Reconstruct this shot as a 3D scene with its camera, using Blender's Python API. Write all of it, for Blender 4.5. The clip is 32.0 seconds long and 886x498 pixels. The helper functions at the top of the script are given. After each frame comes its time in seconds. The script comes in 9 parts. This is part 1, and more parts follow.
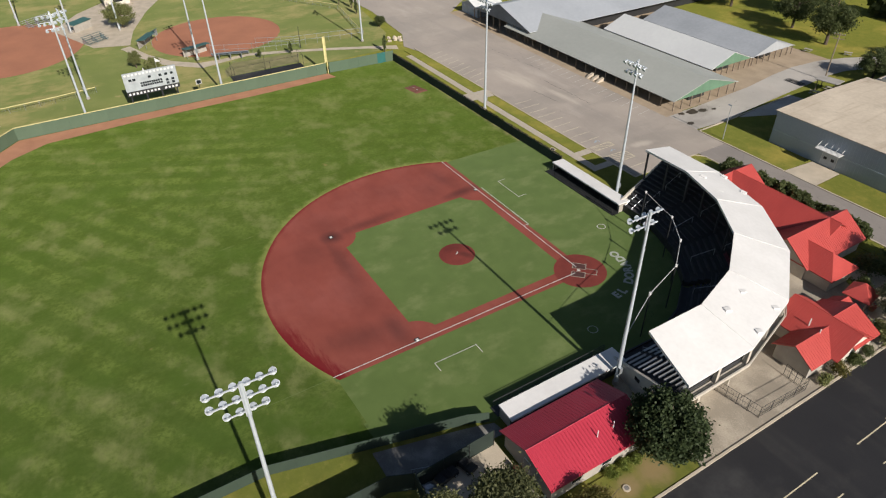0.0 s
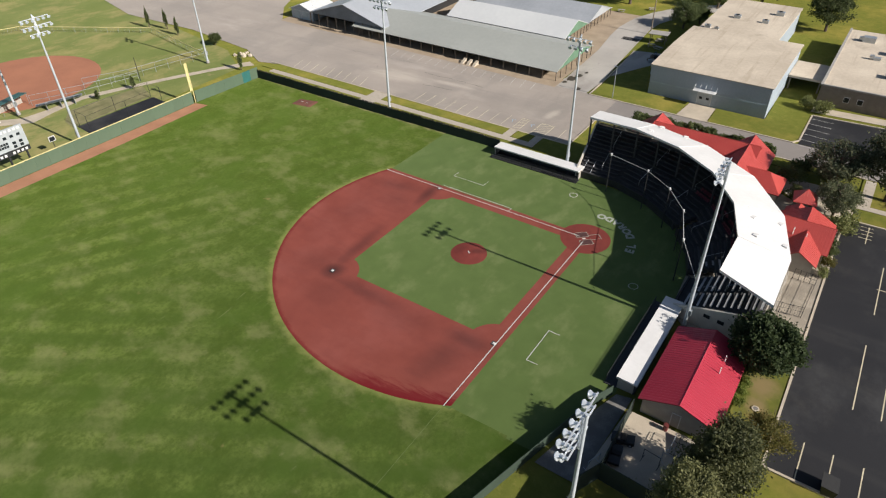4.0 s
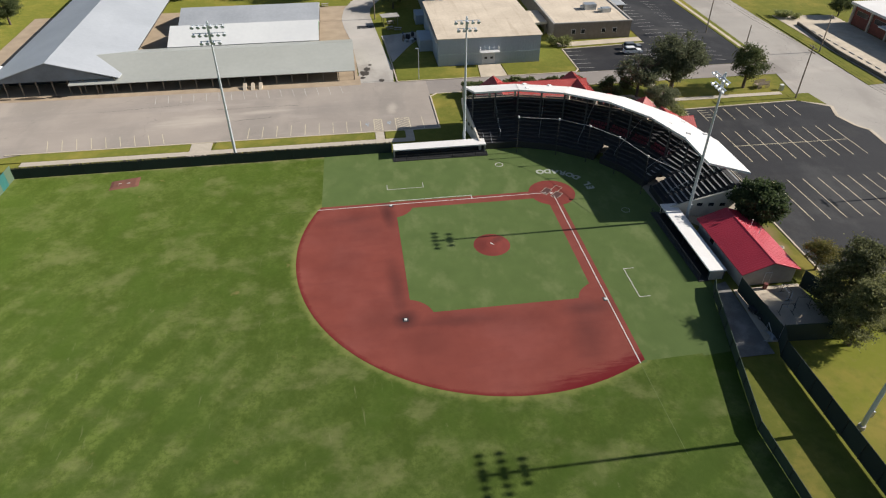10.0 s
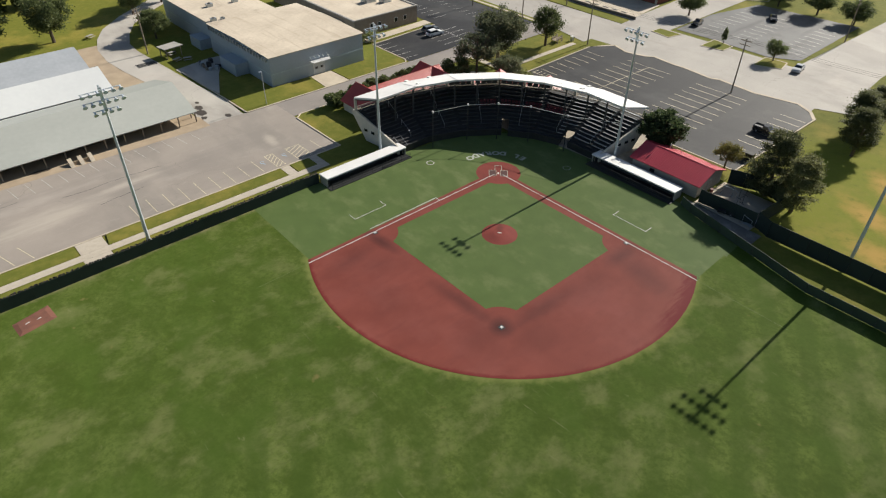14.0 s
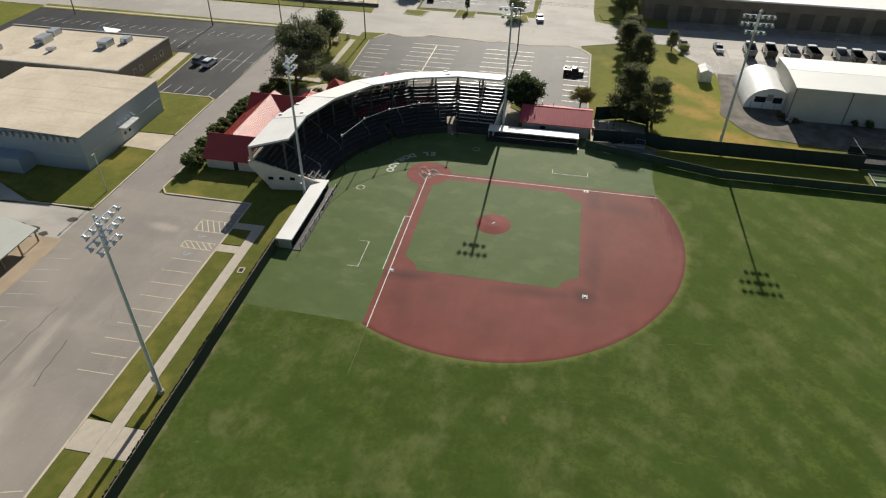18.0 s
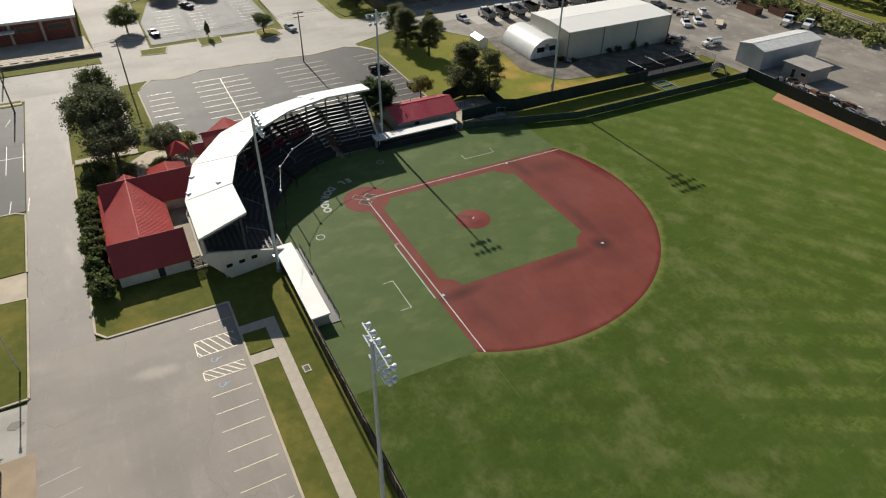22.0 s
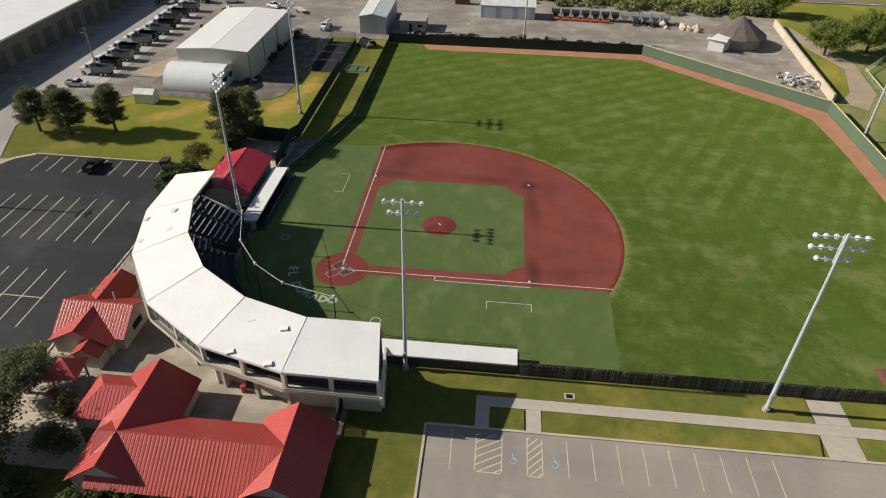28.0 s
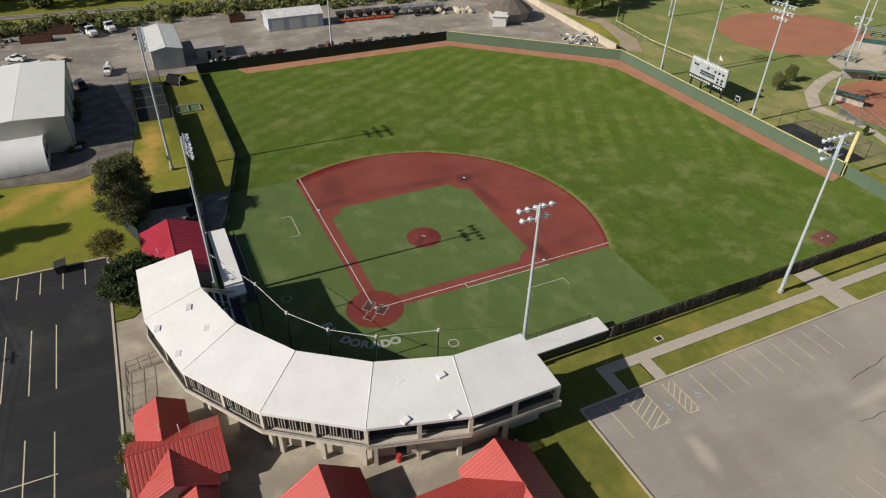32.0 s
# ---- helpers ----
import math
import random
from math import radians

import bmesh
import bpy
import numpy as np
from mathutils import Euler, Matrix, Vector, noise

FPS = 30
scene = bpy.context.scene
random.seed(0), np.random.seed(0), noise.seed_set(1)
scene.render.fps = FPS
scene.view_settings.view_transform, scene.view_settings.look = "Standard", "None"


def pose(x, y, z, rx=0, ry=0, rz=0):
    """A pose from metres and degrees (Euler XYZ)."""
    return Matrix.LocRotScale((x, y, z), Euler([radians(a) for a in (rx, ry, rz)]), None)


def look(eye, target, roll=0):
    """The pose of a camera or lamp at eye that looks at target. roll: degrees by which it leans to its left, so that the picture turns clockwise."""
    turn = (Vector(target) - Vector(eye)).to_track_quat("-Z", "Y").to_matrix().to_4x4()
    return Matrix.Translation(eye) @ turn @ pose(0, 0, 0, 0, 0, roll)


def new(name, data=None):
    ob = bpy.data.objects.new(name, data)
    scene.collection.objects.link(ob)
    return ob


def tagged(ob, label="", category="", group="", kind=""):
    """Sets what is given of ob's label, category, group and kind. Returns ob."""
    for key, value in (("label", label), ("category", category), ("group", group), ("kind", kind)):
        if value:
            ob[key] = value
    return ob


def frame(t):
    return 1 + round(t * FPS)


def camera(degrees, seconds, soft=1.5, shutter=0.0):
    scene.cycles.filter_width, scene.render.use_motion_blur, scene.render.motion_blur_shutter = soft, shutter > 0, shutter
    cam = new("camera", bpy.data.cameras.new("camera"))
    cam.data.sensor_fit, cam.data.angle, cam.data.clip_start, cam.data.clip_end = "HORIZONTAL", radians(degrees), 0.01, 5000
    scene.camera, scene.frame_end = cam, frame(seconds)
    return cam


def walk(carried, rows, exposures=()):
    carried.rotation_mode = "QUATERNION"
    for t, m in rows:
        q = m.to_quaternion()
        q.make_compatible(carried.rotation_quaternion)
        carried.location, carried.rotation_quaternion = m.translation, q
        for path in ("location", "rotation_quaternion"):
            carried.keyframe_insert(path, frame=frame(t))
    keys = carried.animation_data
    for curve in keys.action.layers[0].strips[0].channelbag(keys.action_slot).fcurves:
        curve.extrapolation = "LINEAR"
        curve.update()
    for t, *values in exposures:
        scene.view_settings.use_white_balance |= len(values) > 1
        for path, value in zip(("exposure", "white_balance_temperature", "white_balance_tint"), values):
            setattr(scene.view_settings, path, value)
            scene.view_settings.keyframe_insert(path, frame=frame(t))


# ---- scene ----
cam = camera(68.63, 32.0, soft=1.2)
# seconds, x, y, z, pitch, roll, yaw: an orbit round the ballpark; home plate is the origin, first base lies along x
ROWS = [
    (0, -53.47, 55.00, 58.77, -36.30, 0.88, -121.36),
    (0.5, -51.09, 58.28, 58.80, -36.37, 0.90, -124.24),
    (1, -48.48, 61.50, 58.90, -36.47, 0.89, -127.10),
    (1.5, -45.63, 64.63, 58.96, -36.58, 0.92, -130.04),
    (2, -42.60, 67.69, 59.05, -36.68, 0.90, -133.09),
    (2.5, -39.33, 70.64, 59.12, -36.77, 0.90, -136.14),
    (3, -35.84, 73.51, 59.14, -36.84, 0.90, -139.24),
    (3.5, -32.08, 76.17, 59.25, -36.96, 0.89, -142.44),
    (5.5, -15.24, 85.15, 59.37, -37.17, 0.76, -155.68),
    (6, -10.57, 86.81, 59.30, -37.21, 0.70, -159.08),
    (6.5, -5.71, 88.21, 59.24, -37.23, 0.60, -162.57),
    (7, -0.72, 89.31, 59.09, -37.24, 0.53, -166.01),
    (7.5, 4.46, 90.08, 59.04, -37.27, 0.43, -169.57),
    (8, 9.75, 90.60, 58.98, -37.28, 0.35, -173.24),
    (8.5, 14.86, 90.75, 58.85, -37.26, 0.24, -176.76),
    (9, 20.37, 90.56, 58.83, -37.29, 0.13, -180.50),
    (9.5, 25.90, 90.05, 58.76, -37.29, 0.03, -184.29),
    (10, 31.44, 89.21, 58.58, -37.27, -0.05, -188.17),
    (10.5, 37.07, 87.83, 58.57, -37.31, -0.19, -192.17),
    (11, 42.64, 86.07, 58.59, -37.36, -0.27, -196.18),
    (11.5, 48.13, 83.97, 58.48, -37.34, -0.31, -200.25),
    (12, 53.55, 81.37, 58.46, -37.35, -0.41, -204.42),
    (12.5, 58.77, 78.36, 58.53, -37.41, -0.45, -208.64),
    (13, 63.88, 74.93, 58.55, -37.44, -0.51, -212.98),
    (13.5, 68.79, 71.04, 58.51, -37.44, -0.56, -217.39),
    (14, 73.40, 66.82, 58.56, -37.45, -0.57, -221.73),
    (14.5, 77.76, 62.07, 58.71, -37.52, -0.63, -226.27),
    (16.5, 91.19, 39.31, 58.67, -37.55, -0.87, -244.81),
    (17, 93.38, 32.99, 58.72, -37.57, -0.85, -249.63),
    (17.5, 95.06, 26.54, 58.73, -37.53, -0.82, -254.44),
    (18, 96.14, 19.99, 58.70, -37.52, -0.78, -259.26),
    (18.5, 96.78, 13.35, 58.67, -37.49, -0.74, -263.99),
    (19, 96.82, 6.73, 58.66, -37.45, -0.72, -268.79),
    (19.5, 96.32, 0.14, 58.75, -37.46, -0.69, -273.61),
    (20, 95.31, -6.40, 58.71, -37.41, -0.61, -278.36),
    (20.5, 93.78, -12.92, 58.84, -37.42, -0.64, -283.13),
    (21, 91.74, -19.38, 58.76, -37.36, -0.75, -287.93),
    (21.5, 89.20, -25.54, 58.70, -37.28, -0.76, -292.73),
    (22, 86.13, -31.28, 58.75, -37.22, -0.70, -297.50),
    (22.5, 82.61, -37.13, 58.59, -37.12, -0.82, -302.30),
    (23, 78.66, -42.41, 58.61, -37.06, -0.82, -306.95),
    (23.5, 74.33, -47.46, 58.48, -36.95, -0.82, -311.69),
    (24, 69.51, -52.04, 58.45, -36.86, -0.84, -316.45),
    (24.5, 64.40, -56.30, 58.31, -36.78, -0.87, -321.18),
    (25, 58.83, -60.16, 58.24, -36.72, -0.94, -325.89),
    (25.5, 52.99, -63.54, 58.22, -36.64, -0.96, -330.65),
    (27.5, 27.11, -71.96, 58.24, -36.25, -1.09, -349.92),
    (28, 20.58, -72.65, 58.28, -36.20, -1.12, -354.59),
    (28.5, 14.17, -72.77, 58.25, -36.10, -1.14, -359.14),
    (29, 8.02, -72.39, 58.23, -35.99, -1.16, -363.52),
    (29.5, 2.28, -71.61, 58.20, -35.92, -1.14, -367.65),
    (30, -3.10, -70.53, 58.22, -35.84, -1.12, -371.48),
    (30.5, -8.12, -69.15, 58.24, -35.80, -1.10, -375.19),
    (31, -12.81, -67.57, 58.19, -35.73, -1.09, -378.72),
    (31.5, -17.09, -65.81, 58.14, -35.69, -1.07, -382.05),
    (32, -21.00, -63.97, 58.09, -35.63, -1.04, -385.19),
]
walk(cam, [(t, pose(x, y, z, 90 + pitch, roll, yaw)) for t, x, y, z, pitch, roll, yaw in ROWS],
     exposures=((0, 0.28, 6350, 10.5), (3, 0.42, 6300, 10.5), (7, 0.56, 6300, 11), (13, 0.65, 6400, 8), (17, 0.44, 6500, 6), (20, 0.33, 6500, 7), (23, 0.41, 6500, 7), (25, 0.46, 6500, 8), (28, 0.32, 6450, 8), (32, 0.12, 6400, 8.5)))

# ---- light: a clear morning, the sun low over the west car park ----
SUN_UP = 30.8
world = bpy.data.worlds.new("world")
scene.world = world
world.use_nodes = True
wn = world.node_tree.nodes
sky = wn.new("ShaderNodeTexSky")
sky.sky_type = "NISHITA"
sky.sun_disc = False
sky.sun_elevation = radians(SUN_UP)
sky.sun_rotation = radians(-90)
sky.air_density, sky.dust_density = 1.0, 1.0
world.node_tree.links.new(sky.outputs[0], wn["Background"].inputs[0])
wn["Background"].inputs[1].default_value = 0.050
sun = new("sun", bpy.data.lights.new("sun", "SUN"))
sun.data.energy, sun.data.angle, sun.data.color = 5.0, radians(0.53), (1.0, 0.92, 0.82)
sun.matrix_world = look((-80, 0, 60), (-80 + math.cos(radians(SUN_UP)), 0, 60 - math.sin(radians(SUN_UP))))


# ---- materials ----
def mat(name, base, rough=0.8, metal=0.0, dark=None, scale=1.0, fine=12.0, amount=0.5, bump=0.15, per_piece=0.0, spec=0.5, extra=None, soft_side=0.0, sheen=0.0, tint=(0.42, 0.60, 0.06), gloss=None):
    """A surface whose colour drifts between base and dark at two scales, with a fine relief. scale: patches a metre."""
    m = bpy.data.materials.new(name)
    m.use_nodes = True
    t = m.node_tree
    N, L = t.nodes, t.links
    b = N["Principled BSDF"]
    b.inputs["Roughness"].default_value, b.inputs["Metallic"].default_value = rough, metal
    b.inputs["Specular IOR Level"].default_value = spec
    b.inputs["Diffuse Roughness"].default_value = soft_side
    if gloss:
        b.inputs["Specular Tint"].default_value = (*gloss, 1)
    if sheen:
        b.inputs["Sheen Weight"].default_value, b.inputs["Sheen Roughness"].default_value = sheen, 0.5
        b.inputs["Sheen Tint"].default_value = (*tint, 1)
    dark = dark or tuple(c * 0.72 for c in base)
    co = N.new("ShaderNodeTexCoord")
    n1, n2 = N.new("ShaderNodeTexNoise"), N.new("ShaderNodeTexNoise")
    n1.inputs["Scale"].default_value, n1.inputs["Detail"].default_value = scale, 6
    n2.inputs["Scale"].default_value, n2.inputs["Detail"].default_value = scale * fine, 3
    for n in (n1, n2):
        L.new(co.outputs["Object"], n.inputs["Vector"])
    mix = N.new("ShaderNodeMix")
    mix.data_type = "RGBA"
    mix.inputs[6].default_value, mix.inputs[7].default_value = (*base, 1), (*dark, 1)
    add = N.new("ShaderNodeMath")
    add.operation = "MULTIPLY_ADD"
    L.new(n2.outputs["Fac"], add.inputs[0])
    add.inputs[1].default_value = 0.45
    L.new(n1.outputs["Fac"], add.inputs[2])
    ramp = N.new("ShaderNodeMapRange")
    ramp.inputs[1].default_value, ramp.inputs[2].default_value = 0.5, 0.95
    ramp.inputs[3].default_value, ramp.inputs[4].default_value = 0.0, amount * 2
    L.new(add.outputs[0], ramp.inputs[0])
    L.new(ramp.outputs[0], mix.inputs[0])
    colour = mix.outputs[2]
    if per_piece:
        info, hsv, mr = N.new("ShaderNodeObjectInfo"), N.new("ShaderNodeHueSaturation"), N.new("ShaderNodeMapRange")
        mr.inputs[3].default_value, mr.inputs[4].default_value = 1 - per_piece, 1 + per_piece
        L.new(info.outputs["Random"], mr.inputs[0])
        L.new(mr.outputs[0], hsv.inputs["Value"])
        L.new(colour, hsv.inputs["Color"])
        colour = hsv.outputs[0]
    if extra:
        colour = extra(t, co, colour)
    L.new(colour, b.inputs["Base Color"])
    if bump:
        bp = N.new("ShaderNodeBump")
        bp.inputs["Strength"].default_value, bp.inputs["Distance"].default_value = bump, 0.03
        L.new(n2.outputs["Fac"], bp.inputs["Height"])
        L.new(bp.outputs[0], b.inputs["Normal"])
    return m


def math_node(t, op, a, b=0.0, c=0.0):
    n = t.nodes.new("ShaderNodeMath")
    n.operation = op
    for i, v in enumerate((a, b, c)):
        if isinstance(v, (int, float)):
            n.inputs[i].default_value = v
        else:
            t.links.new(v, n.inputs[i])
    return n.outputs[0]


def blend(t, fac, a, rgb):
    n = t.nodes.new("ShaderNodeMix")
    n.data_type = "RGBA"
    t.links.new(fac, n.inputs[0])
    t.links.new(a, n.inputs[6])
    if isinstance(rgb, tuple):
        n.inputs[7].default_value = (*rgb, 1)
    else:
        t.links.new(rgb, n.inputs[7])
    return n.outputs[2]


def noise_at(t, co, scale, detail=4.0, stretch=None, rough=0.55, turn=0.0):
    n = t.nodes.new("ShaderNodeTexNoise")
    n.inputs["Scale"].default_value, n.inputs["Detail"].default_value, n.inputs["Roughness"].default_value = scale, detail, rough
    v = co.outputs["Object"]
    if stretch:
        mp = t.nodes.new("ShaderNodeMapping")
        mp.inputs["Scale"].default_value = stretch
        mp.inputs["Rotation"].default_value = (0, 0, turn)
        t.links.new(v, mp.inputs[0])
        v = mp.outputs[0]
    t.links.new(v, n.inputs["Vector"])
    return n.outputs["Fac"]


def ramp01(t, v, lo, hi, out_lo=0.0, out_hi=1.0):
    n = t.nodes.new("ShaderNodeMapRange")
    n.interpolation_type = "SMOOTHSTEP"
    for i, k in ((1, lo), (2, hi), (3, out_lo), (4, out_hi)):
        n.inputs[i].default_value = k
    t.links.new(v, n.inputs[0])
    return n.outputs[0]


def outfield_look(t, co, colour):
    """Mown stripes in two fanned directions, soft pale drifts, dry strokes and a worn fringe round the infield arc."""
    sep = t.nodes.new("ShaderNodeSeparateXYZ")
    t.links.new(co.outputs["Object"], sep.inputs[0])
    x, y = sep.outputs[0], sep.outputs[1]
    wob = math_node(t, "MULTIPLY", noise_at(t, co, 0.05), 1.6)
    passes = []
    for a in (31.0, 61.0):
        across = math_node(t, "SUBTRACT", math_node(t, "MULTIPLY", y, math.cos(radians(a))), math_node(t, "MULTIPLY", x, math.sin(radians(a))))
        passes.append(math_node(t, "SINE", math_node(t, "MULTIPLY_ADD", across, 1.43, wob)))
    side = ramp01(t, math_node(t, "MULTIPLY_ADD", x, -1.0, y), -14.0, 8.0)
    mixed = t.nodes.new("ShaderNodeMix")
    t.links.new(side, mixed.inputs[0])
    t.links.new(passes[1], mixed.inputs[2])
    t.links.new(passes[0], mixed.inputs[3])
    stripes = ramp01(t, mixed.outputs[0], -0.7, 0.7)
    deep = ramp01(t, spot(t, co, 13.04, 13.04, 1, 1), 28.0, 44.0, 0.15, 1.0)
    where = math_node(t, "MULTIPLY", deep, ramp01(t, noise_at(t, co, 0.035, 3), 0.28, 0.60, 0.30, 0.95))
    north = ramp01(t, math_node(t, "MULTIPLY_ADD", x, 0.25, y), 28.0, 50.0, 0.35, 1.0)
    where = math_node(t, "MULTIPLY", where, north)
    colour = blend(t, math_node(t, "MULTIPLY", stripes, math_node(t, "MULTIPLY", where, 0.72)), colour, (0.122, 0.160, 0.040))
    broad = ramp01(t, noise_at(t, co, 0.045, 5, None, 0.6), 0.40, 0.66, 0.0, 0.55)
    colour = blend(t, broad, colour, (0.112, 0.138, 0.044))
    clump = ramp01(t, noise_at(t, co, 0.30, 10, (1, 0.75, 1), 0.74, 0.8), 0.40, 0.62, 0.0, 0.78)
    colour = blend(t, clump, colour, (0.038, 0.062, 0.012))
    tuft = ramp01(t, noise_at(t, co, 1.6, 6, None, 0.75), 0.42, 0.66, 0.0, 0.60)
    colour = blend(t, tuft, colour, (0.034, 0.058, 0.013))
    dry = ramp01(t, noise_at(t, co, 0.15, 7, (0.85, 1.2, 1), 0.66, 0.6), 0.47, 0.70, 0.0, 0.56)
    colour = blend(t, dry, colour, (0.178, 0.182, 0.082))
    lush = ramp01(t, noise_at(t, co, 0.11, 6, (1.2, 0.8, 1), 0.62, 2.1), 0.48, 0.64, 0.0, 0.62)
    colour = blend(t, lush, colour, (0.048, 0.084, 0.016))
    scorch = ramp01(t, noise_at(t, co, 0.33, 3, None, 0.5, 1.3), 0.70, 0.78, 0.0, 0.6)
    colour = blend(t, scorch, colour, (0.20, 0.155, 0.07))
    worn = ramp01(t, noise_at(t, co, 0.45, 8, (1.5, 0.6, 1), 0.74, 0.8), 0.61, 0.76, 0.0, 0.55)
    colour = blend(t, worn, colour, (0.215, 0.205, 0.118))
    dark_pass = math_node(t, "MULTIPLY", ramp01(t, mixed.outputs[0], -0.6, 0.4, 1.0, 0.0), math_node(t, "MULTIPLY", where, 0.40))
    colour = blend(t, dark_pass, colour, (0.046, 0.076, 0.017))
    scratch = ramp01(t, noise_at(t, co, 0.9, 5, (1.5, 0.22, 1), 0.66, radians(46)), 0.62, 0.74, 0.0, 0.42)
    near = ramp01(t, spot(t, co, 50, 36, 28, 30), 0.5, 1.2, 1.0, 0.0)
    colour = blend(t, math_node(t, "MULTIPLY", scratch, near), colour, (0.205, 0.205, 0.110))
    verge = ramp01(t, math_node(t, "MULTIPLY_ADD", noise_at(t, co, 0.35, 7, None, 0.7), -3.4, y), -19.7, -18.3, 0.8, 0.0)
    colour = blend(t, verge, colour, (0.25, 0.205, 0.135))
    ring = math_node(t, "MULTIPLY_ADD", noise_at(t, co, 0.7, 6), 2.2, spot(t, co, 13.04, 13.04, 1, 1))
    fringe = ramp01(t, ring, 29.9, 31.3, 0.72, 0.0)
    return blend(t, fringe, colour, (0.195, 0.205, 0.070))


def spot(t, co, x, y, sx, sy, turn=0.0):
    """Distance from (x, y) in units of the half-axes sx, sy, turned by degrees."""
    mp = t.nodes.new("ShaderNodeMapping")
    mp.vector_type = "TEXTURE"
    mp.inputs["Location"].default_value = (x, y, 0)
    mp.inputs["Rotation"].default_value = (0, 0, radians(turn))
    mp.inputs["Scale"].default_value = (sx, sy, 1)
    t.links.new(co.outputs["Object"], mp.inputs[0])
    ln = t.nodes.new("ShaderNodeVectorMath")
    ln.operation = "LENGTH"
    t.links.new(mp.outputs[0], ln.inputs[0])
    return ln.outputs["Value"]


# x, y, half-axes, turn, strength: damp wear round the bases and along the turf's edge
SMEARS = ((27.4, 27.4, 2.0, 2.0, 0, 0.80), (28.0, 21.0, 1.3, 7.5, 2, 0.42), (20.0, 28.5, 7.5, 1.6, -2, 0.42), (31.0, 27.0, 5.0, 4.0, 30, 0.22), (25.0, 31.5, 4.5, 4.0, 0, 0.22),
          (27.9, 2.6, 1.3, 5.2, 3, 0.62), (33.5, 3.4, 6.0, 2.0, 8, 0.34), (31.0, 6.5, 4.0, 4.0, 0, 0.20), (3.4, 28.6, 4.4, 1.8, 4, 0.50), (4.6, 32.6, 2.6, 6.0, -8, 0.36), (12.0, 29.5, 7.0, 2.6, 0, 0.16), (36.0, 14.0, 3.5, 9.0, 6, 0.13))


def skin_look(t, co, colour):
    """Soft damp wear round the bases, pale drag marks, a ragged wine-red wet edge along the outer arc."""
    rag = noise_at(t, co, 0.30, 6, None, 0.62)
    total = None
    for x, y, sx, sy, turn, k in SMEARS:
        d = math_node(t, "MULTIPLY_ADD", rag, 0.60, spot(t, co, x, y, sx, sy, turn))
        f = ramp01(t, d, 0.20, 1.70, min(1.0, k * 1.15), 0.0)
        total = f if total is None else math_node(t, "MAXIMUM", total, f)
    pale = ramp01(t, noise_at(t, co, 0.10, 6, None, 0.6), 0.42, 0.70, 0.0, 0.45)
    colour = blend(t, pale, colour, (0.262, 0.086, 0.072))
    drag = ramp01(t, noise_at(t, co, 0.5, 6, (0.35, 1.6, 1), 0.68, 0.75), 0.48, 0.72, 0.0, 0.30)
    colour = blend(t, drag, colour, (0.150, 0.044, 0.037))
    colour = blend(t, total, colour, (0.052, 0.022, 0.021))
    far = spot(t, co, 13.04, 13.04, 1.0, 1.0)
    edge = ramp01(t, math_node(t, "MULTIPLY_ADD", noise_at(t, co, 0.7, 7, None, 0.7), 1.3, far), 28.9, 29.5, 0.0, 0.72)
    colour = blend(t, edge, colour, (0.140, 0.018, 0.018))
    patch = ramp01(t, spot(t, co, 4.5, 39.8, 10.0, 3.4, 12), 0.45, 1.1, 1.0, 0.0)
    streak = ramp01(t, math_node(t, "MULTIPLY_ADD", noise_at(t, co, 1.0, 6, (0.30, 1.6, 1.0), 0.66, -0.42), 6.0, far), 29.4, 31.4)
    return blend(t, math_node(t, "MULTIPLY", patch, math_node(t, "MULTIPLY", streak, 0.85)), colour, (0.130, 0.010, 0.014))


def mound_look(t, co, colour):
    """A trodden dark track from the rubber towards the plate."""
    d = math_node(t, "MULTIPLY_ADD", noise_at(t, co, 1.2, 5), 0.6, spot(t, co, 12.1, 12.1, 1.7, 0.9, 45))
    return blend(t, ramp01(t, d, 0.5, 1.4, 0.65, 0.0), colour, (0.075, 0.026, 0.022))


def cracked_look(t, co, colour):
    """Asphalt: tar seams, pale scuffs and oil stains."""
    v = t.nodes.new("ShaderNodeTexVoronoi")
    v.feature = "DISTANCE_TO_EDGE"
    v.inputs["Scale"].default_value = 0.045
    warp = t.nodes.new("ShaderNodeVectorMath")
    warp.operation = "MULTIPLY_ADD"
    nz = t.nodes.new("ShaderNodeTexNoise")
    nz.inputs["Scale"].default_value, nz.inputs["Detail"].default_value = 0.12, 5
    t.links.new(co.outputs["Object"], nz.inputs["Vector"])
    t.links.new(nz.outputs["Color"], warp.inputs[0])
    warp.inputs[1].default_value = (14, 14, 0)
    t.links.new(co.outputs["Object"], warp.inputs[2])
    t.links.new(warp.outputs[0], v.inputs["Vector"])
    crack = ramp01(t, v.outputs["Distance"], 0.0, 0.0028, 0.34, 0.0)
    colour = blend(t, crack, colour, (0.07, 0.065, 0.06))
    pale = ramp01(t, noise_at(t, co, 0.05, 5, (1, 3.0, 1)), 0.55, 0.75, 0.0, 0.55)
    colour = blend(t, pale, colour, (0.43, 0.38, 0.335))
    fleck = ramp01(t, noise_at(t, co, 0.6, 8, (0.5, 1.4, 1), 0.75), 0.54, 0.70, 0.0, 0.35)
    patch = ramp01(t, noise_at(t, co, 0.035, 6, (1.6, 0.7, 1), 0.62), 0.50, 0.60, 0.0, 0.45)
    colour = blend(t, patch, colour, (0.215, 0.195, 0.172))
    colour = blend(t, fleck, colour, (0.41, 0.37, 0.32))
    oil = ramp01(t, noise_at(t, co, 0.5, 3), 0.68, 0.8, 0.0, 0.35)
    return blend(t, oil, colour, (0.09, 0.085, 0.08))


